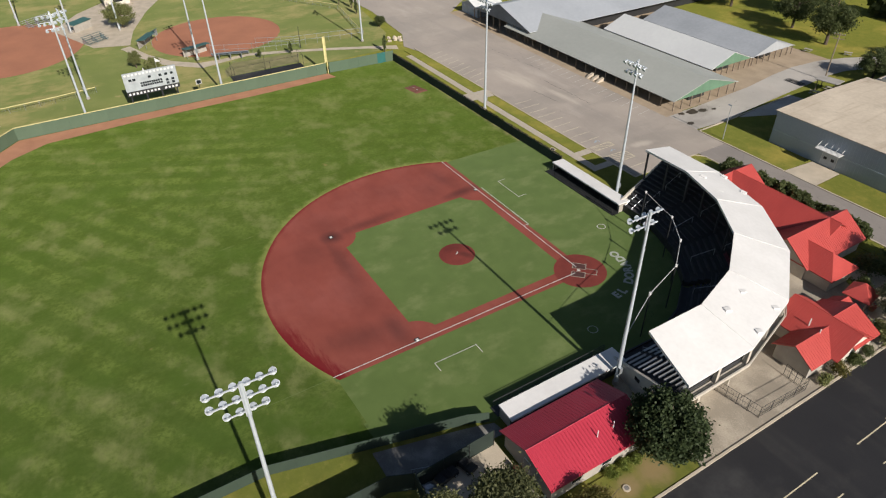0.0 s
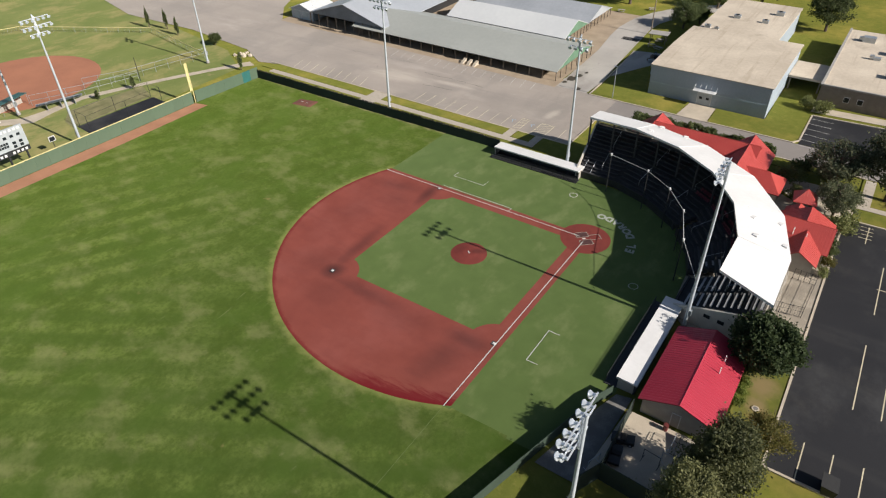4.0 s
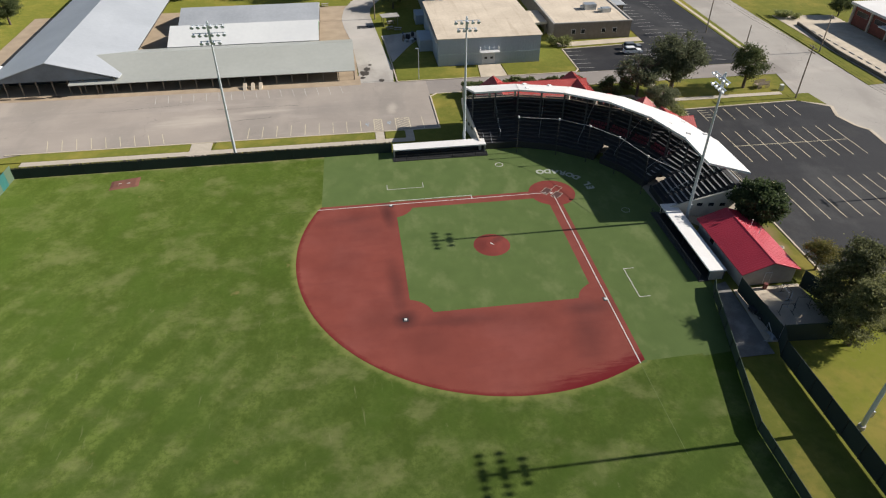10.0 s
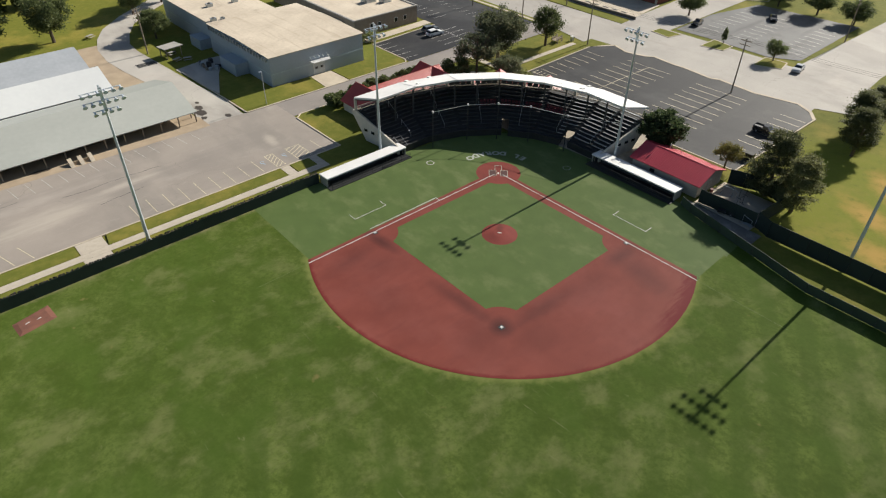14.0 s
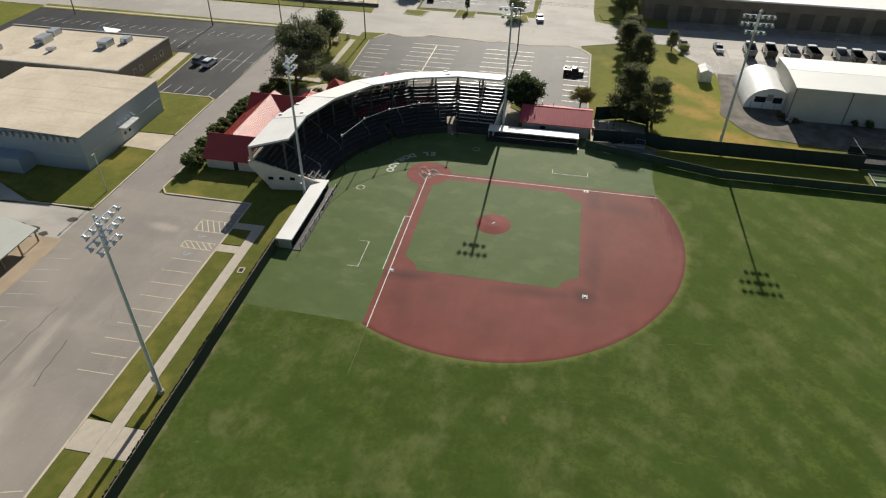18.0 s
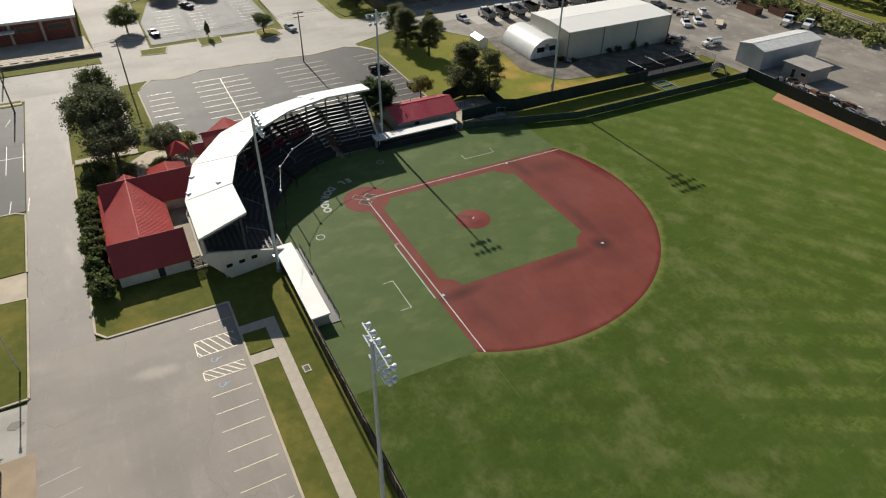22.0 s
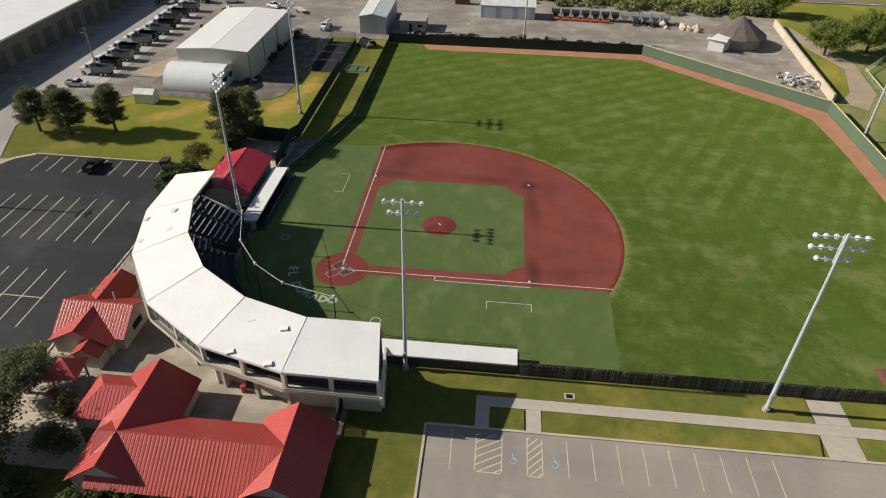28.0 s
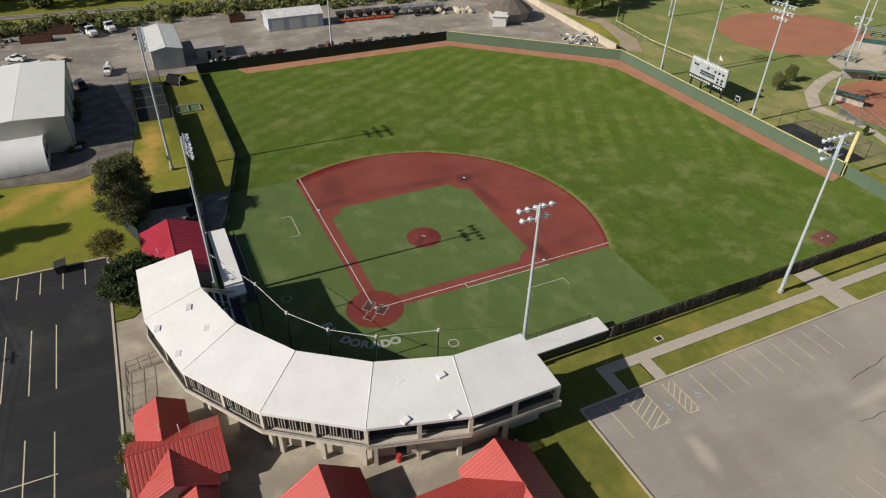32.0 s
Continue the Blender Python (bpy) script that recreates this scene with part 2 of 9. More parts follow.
def seam_look(t, co, colour):
    """Newer asphalt: paving seams, tyre-worn lanes and dusty patches."""
    lane = ramp01(t, noise_at(t, co, 0.25, 4, (0.12, 1.0, 1)), 0.5, 0.7, 0.0, 0.5)
    colour = blend(t, lane, colour, (0.042, 0.041, 0.040))
    dust = ramp01(t, noise_at(t, co, 0.09, 7, None, 0.7), 0.52, 0.72, 0.0, 0.6)
    colour = blend(t, dust, colour, (0.060, 0.057, 0.052))
    cloud = ramp01(t, noise_at(t, co, 0.05, 9, (1, 0.7, 1), 0.68), 0.50, 0.66, 0.0, 0.5)
    colour = blend(t, cloud, colour, (0.070, 0.070, 0.069))
    spots = ramp01(t, noise_at(t, co, 0.8, 3), 0.68, 0.78, 0.0, 0.6)
    return blend(t, spots, colour, (0.018, 0.018, 0.018))


def yard_look(t, co, colour):
    """Gravel: wheel-worn dark tracks, damp stains and pale spilt stone."""
    track = ramp01(t, noise_at(t, co, 0.18, 6, (0.35, 1.3, 1), 0.7, 0.7), 0.50, 0.66, 0.0, 0.6)
    colour = blend(t, track, colour, (0.115, 0.098, 0.080))
    spill = ramp01(t, noise_at(t, co, 0.30, 6, None, 0.7), 0.54, 0.70, 0.0, 0.75)
    return blend(t, spill, colour, (0.46, 0.42, 0.37))


def streak_look(t, co, colour):
    """Weathered flat roof: rain streaks across the fall and dark ponding marks."""
    streak = ramp01(t, noise_at(t, co, 0.7, 5, (1.0, 0.06, 1), 0.65), 0.52, 0.72, 0.0, 0.55)
    colour = blend(t, streak, colour, (0.36, 0.29, 0.21))
    pond = ramp01(t, noise_at(t, co, 0.16, 6, None, 0.7), 0.56, 0.72, 0.0, 0.5)
    return blend(t, pond, colour, (0.30, 0.25, 0.19))


def turf_look(t, co, colour):
    """Brushed pile: pale drifts and faint darker scuffs."""
    pale = ramp01(t, noise_at(t, co, 0.22, 6, (1, 0.6, 1), 0.65), 0.48, 0.70, 0.0, 0.55)
    colour = blend(t, pale, colour, (0.168, 0.196, 0.080))
    scuff = ramp01(t, noise_at(t, co, 0.6, 5, (0.5, 1.4, 1), 0.7), 0.56, 0.75, 0.0, 0.5)
    return blend(t, scuff, colour, (0.078, 0.108, 0.032))


def lawn_look(t, co, colour):
    """Green lawn with yellowed drifts, scorched patches and darker clumps."""
    rag = noise_at(t, co, 0.25, 6, None, 0.65)
    thin = ramp01(t, math_node(t, "MULTIPLY_ADD", rag, 0.5, spot(t, co, -42, 50, 30, 26)), 0.8, 1.4, 0.75, 0.0)
    colour = blend(t, thin, colour, (0.205, 0.222, 0.030))
    dry = ramp01(t, noise_at(t, co, 0.07, 7, None, 0.66), 0.47, 0.68, 0.0, 0.66)
    fleck = ramp01(t, noise_at(t, co, 0.9, 6, None, 0.72), 0.52, 0.72, 0.0, 0.5)
    colour = blend(t, fleck, colour, (0.215, 0.190, 0.060))
    colour = blend(t, dry, colour, (0.29, 0.225, 0.062))
    for x, y, sx, sy, turn in ((-35.5, 48.5, 7, 3.2, 60), (-25, 55.5, 9, 3.5, 75), (-40, 53, 8, 3, 20), (-22, 66, 3, 8, 0), (-47, 47, 7, 3, 30)):
        d = math_node(t, "MULTIPLY_ADD", rag, 1.1, spot(t, co, x, y, sx, sy, turn))
        colour = blend(t, ramp01(t, d, 0.7, 1.7, 0.9, 0.0), colour, (0.47, 0.285, 0.085))
    for x, y, sx, sy in ((-29.5, 15.8, 2.6, 2.2), (-29.6, 19.5, 1.5, 2.5)):
        d = math_node(t, "MULTIPLY_ADD", rag, 1.1, spot(t, co, x, y, sx, sy))
        colour = blend(t, ramp01(t, d, 0.8, 1.6, 0.85, 0.0), colour, (0.24, 0.175, 0.095))
    clump = ramp01(t, noise_at(t, co, 0.5, 6, None, 0.65), 0.5, 0.75, 0.0, 0.45)
    return blend(t, clump, colour, (0.095, 0.118, 0.026))


def softball_look(t, co, colour):
    """Dry park grass: straw drifts, trodden bare flecks and greener hollows."""
    green = ramp01(t, noise_at(t, co, 0.05, 5, None, 0.6), 0.45, 0.62, 0.0, 0.55)
    colour = blend(t, green, colour, (0.095, 0.125, 0.032))
    straw = ramp01(t, noise_at(t, co, 0.09, 8, (1, 0.6, 1), 0.7), 0.46, 0.64, 0.0, 0.75)
    colour = blend(t, straw, colour, (0.245, 0.205, 0.090))
    bare = ramp01(t, noise_at(t, co, 0.22, 7, None, 0.72), 0.58, 0.72, 0.0, 0.7)
    near = ramp01(t, spot(t, co, 107, 18, 14, 40), 0.6, 1.2, 1.0, 0.25)
    return blend(t, math_node(t, "MULTIPLY", bare, near), colour, (0.33, 0.25, 0.13))


def rib_bump(m, pitch, axis, depth=0.025):
    """Standing seams: narrow raised ribs across one axis."""
    t = m.node_tree
    co = t.nodes.new("ShaderNodeTexCoord")
    sep = t.nodes.new("ShaderNodeSeparateXYZ")
    t.links.new(co.outputs["Object"], sep.inputs[0])
    w = math_node(t, "PINGPONG", sep.outputs[axis], pitch / 2)
    bp = t.nodes.new("ShaderNodeBump")
    bp.inputs["Distance"].default_value = depth
    t.links.new(ramp01(t, w, 0.0, 0.05, 1.0, 0.0), bp.inputs["Height"])
    t.links.new(bp.outputs[0], t.nodes["Principled BSDF"].inputs["Normal"])
    return m


M_GRASS = mat("outfield_grass", (0.070, 0.104, 0.023), 0.90, dark=(0.054, 0.084, 0.019), scale=0.9, fine=14, amount=0.5, bump=0.5, spec=0.14, extra=outfield_look, soft_side=0.35, sheen=0.26, tint=(0.42, 0.56, 0.04), gloss=(0.62, 0.90, 0.10))
M_LAWN = mat("lawn_grass", (0.124, 0.134, 0.033), 0.90, dark=(0.086, 0.104, 0.024), scale=0.7, fine=16, bump=0.5, spec=0.14, extra=lawn_look, soft_side=0.4, sheen=0.28, tint=(0.55, 0.52, 0.05), gloss=(0.85, 0.85, 0.12))
M_TURF = mat("synthetic_turf", (0.094, 0.136, 0.040), 0.65, dark=(0.077, 0.114, 0.032), scale=0.35, fine=40, amount=0.45, bump=0.25, spec=0.07, extra=turf_look, soft_side=0.3, sheen=0.14, tint=(0.50, 0.62, 0.40))
M_SKIN = mat("red_infield_skin", (0.222, 0.062, 0.047), 0.65, dark=(0.180, 0.049, 0.037), scale=0.25, fine=60, amount=0.5, bump=0.2, spec=0.08, extra=skin_look, soft_side=0.3)
M_SKIN2 = mat("red_turf_circle", (0.190, 0.044, 0.035), 0.7, dark=(0.145, 0.036, 0.030), scale=0.5, fine=40, bump=0.2, spec=0.1, extra=mound_look)
M_TRACK = mat("warning_track_clay", (0.430, 0.218, 0.132), 0.95, dark=(0.330, 0.165, 0.100), scale=0.3, fine=25, bump=0.3, spec=0.2)
M_CLAY = mat("softball_clay", (0.41, 0.180, 0.105), 0.95, dark=(0.33, 0.145, 0.088), scale=0.15, fine=30, bump=0.2, spec=0.2)
def lot_look(t, co, colour):
    """The cracked asphalt with one wide bleached and dusty stretch."""
    colour = cracked_look(t, co, colour)
    rag = noise_at(t, co, 0.16, 7, (0.7, 1.6, 1), 0.68)
    for x, y, sx, sy, turn in ((64, -36, 11, 3.6, 4), (50, -38.5, 8, 1.6, 6), (24, -37, 4, 1.4, 80)):
        d = math_node(t, "MULTIPLY_ADD", rag, 1.5, spot(t, co, x, y, sx, sy, turn))
        colour = blend(t, ramp01(t, d, 0.9, 1.8, 0.65, 0.0), colour, (0.47, 0.415, 0.35))
    track = ramp01(t, noise_at(t, co, 0.09, 5, (0.25, 2.2, 1), 0.6), 0.48, 0.66, 0.0, 0.40)
    return blend(t, track, colour, (0.225, 0.20, 0.18))


M_LOT = mat("worn_grey_asphalt", (0.340, 0.296, 0.254), 0.65, dark=(0.270, 0.236, 0.205), scale=0.10, fine=90, amount=0.55, bump=0.3, spec=0.2, extra=lot_look, soft_side=0.2, sheen=0.14, tint=(0.9, 0.85, 0.78))
M_STREET = mat("street_asphalt", (0.275, 0.246, 0.222), 0.65, dark=(0.225, 0.203, 0.185), scale=0.10, fine=90, amount=0.5, bump=0.3, spec=0.2, extra=cracked_look)
M_BLACK = mat("fresh_black_asphalt", (0.026, 0.026, 0.028), 0.66, dark=(0.020, 0.020, 0.022), scale=0.12, fine=90, amount=0.5, bump=0.35, spec=0.24, extra=seam_look)
M_CONC = mat("pale_concrete", (0.53, 0.455, 0.35), 0.9, dark=(0.39, 0.335, 0.26), scale=0.4, fine=20, bump=0.2)
M_CONC2 = mat("grey_concrete", (0.36, 0.34, 0.31), 0.9, dark=(0.27, 0.255, 0.235), scale=0.5, fine=18, bump=0.2)
M_GRAVEL = mat("gravel_yard", (0.36, 0.315, 0.26), 0.7, dark=(0.190, 0.164, 0.135), scale=0.11, fine=40, amount=0.75, bump=0.5, extra=yard_look, soft_side=0.3, sheen=0.1, tint=(0.9, 0.85, 0.75))
M_DARKDIRT = mat("dark_bare_earth", (0.200, 0.176, 0.146), 0.95, dark=(0.098, 0.086, 0.072), scale=0.35, fine=20, amount=0.7, bump=0.5)
M_DIRT = mat("bare_dirt", (0.40, 0.315, 0.22), 0.95, dark=(0.29, 0.225, 0.155), scale=0.3, fine=30, bump=0.4)
M_WHITE = mat("white_roof_membrane", (0.72, 0.71, 0.69), 0.6, dark=(0.64, 0.63, 0.61), scale=0.25, fine=8, amount=0.5, bump=0.05)
M_PAINT = mat("white_line_paint", (0.62, 0.61, 0.58), 0.7, scale=1.2, fine=8, bump=0.05)
M_LETTER = mat("worn_letter_paint", (0.40, 0.42, 0.37), 0.7, dark=(0.28, 0.31, 0.25), scale=2.5, fine=8, bump=0.05)
M_YLINE = mat("faded_yellow_paint", (0.66, 0.58, 0.40), 0.5, scale=1.5, fine=8, bump=0.05)
M_RED = rib_bump(mat("red_metal_roof_x", (0.45, 0.070, 0.058), 0.40, dark=(0.38, 0.056, 0.048), scale=0.3, fine=10, bump=0), 0.41, 0, 0.012)
M_REDY = rib_bump(mat("red_metal_roof_y", (0.45, 0.070, 0.058), 0.40, dark=(0.38, 0.056, 0.048), scale=0.3, fine=10, bump=0), 0.41, 1, 0.012)
M_REDTRIM = mat("red_trim", (0.50, 0.05, 0.045), 0.45, scale=1, bump=0.02)
M_STUCCO = mat("pale_stucco", (0.62, 0.58, 0.50), 0.9, dark=(0.50, 0.46, 0.39), scale=0.8, fine=20, bump=0.2)
M_BLOCK = mat("painted_block", (0.40, 0.37, 0.32), 0.9, dark=(0.31, 0.285, 0.25), scale=0.8, fine=20, bump=0.2)
M_GALV = mat("galvanised_steel", (0.50, 0.53, 0.55), 0.4, 0.65, dark=(0.40, 0.43, 0.45), scale=1.2, fine=9, bump=0.05)
M_DARKSTEEL = mat("dark_painted_steel", (0.035, 0.036, 0.038), 0.5, 0.2, scale=1.0, bump=0.05)
M_ALU = mat("aluminium_bench", (0.50, 0.51, 0.52), 0.45, 0.5, scale=1.0, fine=6, bump=0.03)
M_GREENFENCE = mat("green_fence_boards", (0.084, 0.128, 0.080), 0.7, dark=(0.070, 0.108, 0.068), scale=0.3, fine=10, bump=0.1, per_piece=0.04)
M_LINEFENCE = mat("dark_green_boards", (0.038, 0.060, 0.040), 0.8, dark=(0.028, 0.046, 0.032), scale=0.4, fine=30, bump=0.2, per_piece=0.12)
M_SCREEN = mat("dark_green_windscreen", (0.020, 0.034, 0.026), 0.85, dark=(0.014, 0.024, 0.019), scale=0.4, fine=30, bump=0.2, per_piece=0.15)
M_TEAL = mat("teal_panel", (0.025, 0.135, 0.12), 0.7, scale=0.5)
M_YELLOW = mat("yellow_cap", (0.66, 0.58, 0.27), 0.6, scale=0.8)
M_WOOD = mat("weathered_fence_wood", (0.115, 0.098, 0.078), 0.9, dark=(0.050, 0.043, 0.037), scale=2.0, fine=10, amount=0.6, bump=0.3, per_piece=0.5)
M_TIMBER = mat("grey_timber", (0.26, 0.21, 0.155), 0.9, dark=(0.18, 0.145, 0.11), scale=2.0, fine=10, bump=0.2)
M_BARNROOF = rib_bump(mat("grey_green_metal_roof", (0.42, 0.43, 0.39), 0.5, 0.1, dark=(0.36, 0.37, 0.335), scale=0.08, fine=14, bump=0), 0.9, 0, 0.002)
M_BARNWHITE = rib_bump(mat("pale_metal_roof", (0.70, 0.71, 0.69), 0.5, 0.1, dark=(0.62, 0.63, 0.62), scale=0.08, fine=12, bump=0), 0.9, 0, 0.002)
M_BARNGREY = rib_bump(mat("zinc_metal_roof", (0.46, 0.48, 0.50), 0.5, 0.2, dark=(0.35, 0.37, 0.39), scale=0.12, fine=12, bump=0), 0.9, 0, 0.002)
M_BARNGREEN = mat("green_gable_siding", (0.12, 0.22, 0.14), 0.7, scale=0.6)
M_GYM = rib_bump(mat("blue_grey_siding", (0.36, 0.415, 0.465), 0.6, 0.1, dark=(0.31, 0.36, 0.405), scale=0.15, fine=14, bump=0), 0.6, 0, 0.02)
M_GYMROOF = mat("tan_gravel_roof", (0.60, 0.52, 0.41), 0.95, dark=(0.47, 0.40, 0.31), scale=0.12, fine=12, amount=0.6, bump=0.15, extra=streak_look)
M_BRICK = mat("brown_brick_wall", (0.225, 0.190, 0.150), 0.9, dark=(0.17, 0.14, 0.11), scale=1.0, fine=20, bump=0.2)
M_REDBRICK = mat("red_brick_wall", (0.24, 0.075, 0.05), 0.9, scale=1.0, fine=20, bump=0.2)
M_GLASS = mat("dark_window_glass", (0.02, 0.024, 0.028), 0.08, 0.0, scale=0.5, bump=0)
M_CREAM = rib_bump(mat("cream_metal_siding", (0.55, 0.53, 0.46), 0.6, 0.1, dark=(0.46, 0.44, 0.38), scale=0.2, fine=12, bump=0), 0.6, 0, 0.02)
M_POLY = mat("white_polythene_cover", (0.74, 0.74, 0.73), 0.4, dark=(0.66, 0.66, 0.65), scale=0.3, fine=6, bump=0.2)
M_NET = mat("black_cable", (0.012, 0.012, 0.013), 0.8, scale=1, spec=0.15)
M_WHITEMETAL = mat("white_painted_metal", (0.74, 0.74, 0.72), 0.4, scale=0.8, fine=6, bump=0.03)
M_LAMP = mat("lamp_reflector", (0.74, 0.79, 0.84), 0.22, 0.35, scale=2, bump=0.02)
M_BARK = mat("tree_bark", (0.12, 0.09, 0.065), 0.95, scale=3, bump=0.5)
M_SHINGLE = mat("brown_shingles", (0.15, 0.125, 0.105), 0.95, dark=(0.09, 0.075, 0.065), scale=1.0, fine=10, bump=0.4)


# ---- small building kit ----
def box(bm, x0, x1, y0, y1, z0, z1):
    v = [bm.verts.new(c) for c in ((x0, y0, z0), (x1, y0, z0), (x1, y1, z0), (x0, y1, z0), (x0, y0, z1), (x1, y0, z1), (x1, y1, z1), (x0, y1, z1))]
    for f in ((3, 2, 1, 0), (4, 5, 6, 7), (0, 1, 5, 4), (1, 2, 6, 5), (2, 3, 7, 6), (3, 0, 4, 7)):
        bm.faces.new([v[i] for i in f])
    return v


def obox(bm, cx, cy, z0, z1, l, w, turn=0.0):
    """A box l long and w wide about (cx, cy), turned by degrees."""
    c, s = math.cos(radians(turn)), math.sin(radians(turn))
    for v in box(bm, -l / 2, l / 2, -w / 2, w / 2, z0, z1):
        v.co.x, v.co.y = cx + v.co.x * c - v.co.y * s, cy + v.co.x * s + v.co.y * c


def hull(bm, ring_a, ring_b, caps=True):
    """A solid between two rings of equal length (lower, upper)."""
    a, b = [bm.verts.new(p) for p in ring_a], [bm.verts.new(p) for p in ring_b]
    n = len(a)
    for i in range(n):
        bm.faces.new((a[i], a[(i + 1) % n], b[(i + 1) % n], b[i]))
    if caps:
        bm.faces.new(a[::-1])
        bm.faces.new(b)


def prism(bm, pts, z0, z1):
    hull(bm, [(x, y, z0) for x, y in pts], [(x, y, z1) for x, y in pts])


def tube(bm, a, b, r, n=8, r2=None):
    a, b = Vector(a), Vector(b)
    d = (b - a).normalized()
    u = d.orthogonal().normalized()
    w = d.cross(u)
    r2 = r if r2 is None else r2
    ring = [(math.cos(2 * math.pi * i / n), math.sin(2 * math.pi * i / n)) for i in range(n)]
    hull(bm, [a + (u * c + w * s) * r for c, s in ring], [b + (u * c + w * s) * r2 for c, s in ring])


def slab(bm, quad, thick):
    """A sheet with thickness below its corners."""
    hull(bm, [(x, y, z - thick) for x, y, z in quad], list(quad))


def part(name, bm, material, parent=None, label="", category="", group="", kind="", at=None):
    me = bpy.data.meshes.new(name)
    bmesh.ops.recalc_face_normals(bm, faces=bm.faces[:])
    bm.to_mesh(me)
    bm.free()
    me.materials.append(material)
    ob = new(name, me)
    if parent is not None:
        ob.parent = parent
    if at is not None:
        ob.matrix_basis = at
    return tagged(ob, label, category, group, kind)


def thing(name, label, category, at=None, group=""):
    ob = new(name)
    ob.empty_display_size = 0.2
    if at is not None:
        ob.matrix_basis = at
    return tagged(ob, label, category, group)


def twin(ob, m, parent=None):
    """A piece that shares the mesh of ob."""
    o = new(ob.name.split(".")[0], ob.data)
    o.parent = parent if parent is not None else ob.parent
    o.matrix_basis = m
    return o


def flat(name, pts, z, material, label="", kind="structure", parent=None, thick=0.0):
    bm = bmesh.new()
    if thick:
        prism(bm, pts, z - thick, z)
    else:
        bm.faces.new([bm.verts.new((x, y, z)) for x, y in pts])
    ob = part(name, bm, material, parent, label, kind=kind)
    return ob


def arc(cx, cy, r, a0, a1, n):
    return [(cx + r * math.cos(radians(a0 + (a1 - a0) * i / n)), cy + r * math.sin(radians(a0 + (a1 - a0) * i / n))) for i in range(n + 1)]


def lerp(a, b, f):
    return tuple(p + (q - p) * f for p, q in zip(a, b))


# ---- the ground, out to the horizon ----
flat("ground", [(-2500, -2500), (2500, -2500), (2500, 2500), (-2500, 2500)], -0.12, M_LAWN, "sun-dried green lawn reaching the horizon")
FENCE = [(91.2, -16.4), (92.3, 0.0), (93.2, 67.3), (57.7, 98.7), (-8.9, 98.2), (-8.9, 50.2), (-14.4, 29.0), (-15.6, 26.6)]
flat("outfield", [(91.15, -17.45), (92.3, 0), (93.2, 67.3), (57.7, 98.7), (-8.9, 98.2), (-8.9, 50.2), (-14.4, 29), (-15.6, 26.6), (-16.2, 9), (-12, -10), (9, -16.4), (25.5, -16.4), (25.5, -17.7)], 0.0, M_GRASS, "mown natural outfield grass with stripes and dry patches")
flat("synthetic_infield", [(-7.9, 38.9), (-11.8, 38.7), (-14.4, 29), (-15.6, 26.6), (-16.2, 9), (-15.2, -6), (-6, -15.2), (9, -16.4), (25.6, -16.4), (25.6, -17.6), (38.0, -17.55)] + [(38.4, 1.0), (26, 26), (1.0, 39.0)], 0.008, M_TURF, "pale green synthetic turf of the infield and foul ground")
flat("warning_track", [(0.3, 98.1), (57.6, 98.6), (93.1, 67.2), (92.2, 0.2), (89.0, -0.6), (88.8, 20), (89.2, 45), (88.4, 62.5), (84.5, 69.0), (56.5, 94.6), (30, 94.6), (2.0, 94.3)], 0.012, M_TRACK, "red-brown clay warning track along the outfield fence")

S = 0.75
R_SKIN, R_CUT = 28.96, 3.9
end = 13.04 + math.sqrt(R_SKIN**2 - (13.04 + S) ** 2)
a0 = math.degrees(math.atan2(-S - 13.04, end - 13.04))
flat("infield_skin", [(-S, -S)] + arc(13.04, 13.04, R_SKIN, a0, 90 - a0, 96), 0.016, M_SKIN, "red infield skin with dark damp smears round the bases")
G0, G1 = 1.42, 26.5
inner = []
for cx, cy, q in ((0, 0, 0), (27.43, 0, 1), (27.43, 27.43, 2), (0, 27.43, 3)):
    gx, gy = (G0 if cx < 5 else G1), (G0 if cy < 5 else G1)
    ex = math.sqrt(R_CUT**2 - (gy - cy) ** 2)
    ey = math.sqrt(R_CUT**2 - (gx - cx) ** 2)
    pa, pb = (cx + math.copysign(ex, 13 - cx), gy), (gx, cy + math.copysign(ey, 13 - cy))
    if q in (0, 2):
        pa, pb = pb, pa
    t0, t1 = [math.degrees(math.atan2(p[1] - cy, p[0] - cx)) for p in (pa, pb)]
    if t1 - t0 > 180:
        t1 -= 360
    if t1 - t0 < -180:
        t1 += 360
    inner += arc(cx, cy, R_CUT, t0, t1, 14)
flat("infield_turf", inner, 0.024, M_TURF, "pale green synthetic turf inside the base paths")
flat("home_circle", arc(0.1, 0.1, 3.9, 0, 360, 48)[:-1], 0.020, M_SKIN2, "red circle round home plate")
flat("border_strip", [(-8.2, 38.5), (-0.9, 38.7), (-0.9, 39.1), (-8.2, 39.0)], 0.011, M_GRASS, "grass border of the turf")

# pitcher's mound
bm = bmesh.new()
rings = [[bm.verts.new((13.04 + r * math.cos(2 * math.pi * i / 40), 13.04 + r * math.sin(2 * math.pi * i / 40), z)) for i in range(40)] for r, z in ((2.75, 0.024), (2.4, 0.06), (1.7, 0.15), (0.9, 0.24))]
for lo, hi in zip(rings, rings[1:]):
    for i in range(40):
        bm.faces.new((lo[i], lo[(i + 1) % 40], hi[(i + 1) % 40], hi[i]))
bm.faces.new(rings[-1])
mound = part("pitchers_mound", bm, M_SKIN2, None, "low red pitcher's mound in the middle of the infield", "pitcher's mound")
bm = bmesh.new()
obox(bm, 13.04, 13.04, 0.235, 0.27, 0.62, 0.16, -45)
part("pitching_rubber", bm, M_PAINT, mound, "white pitching rubber")


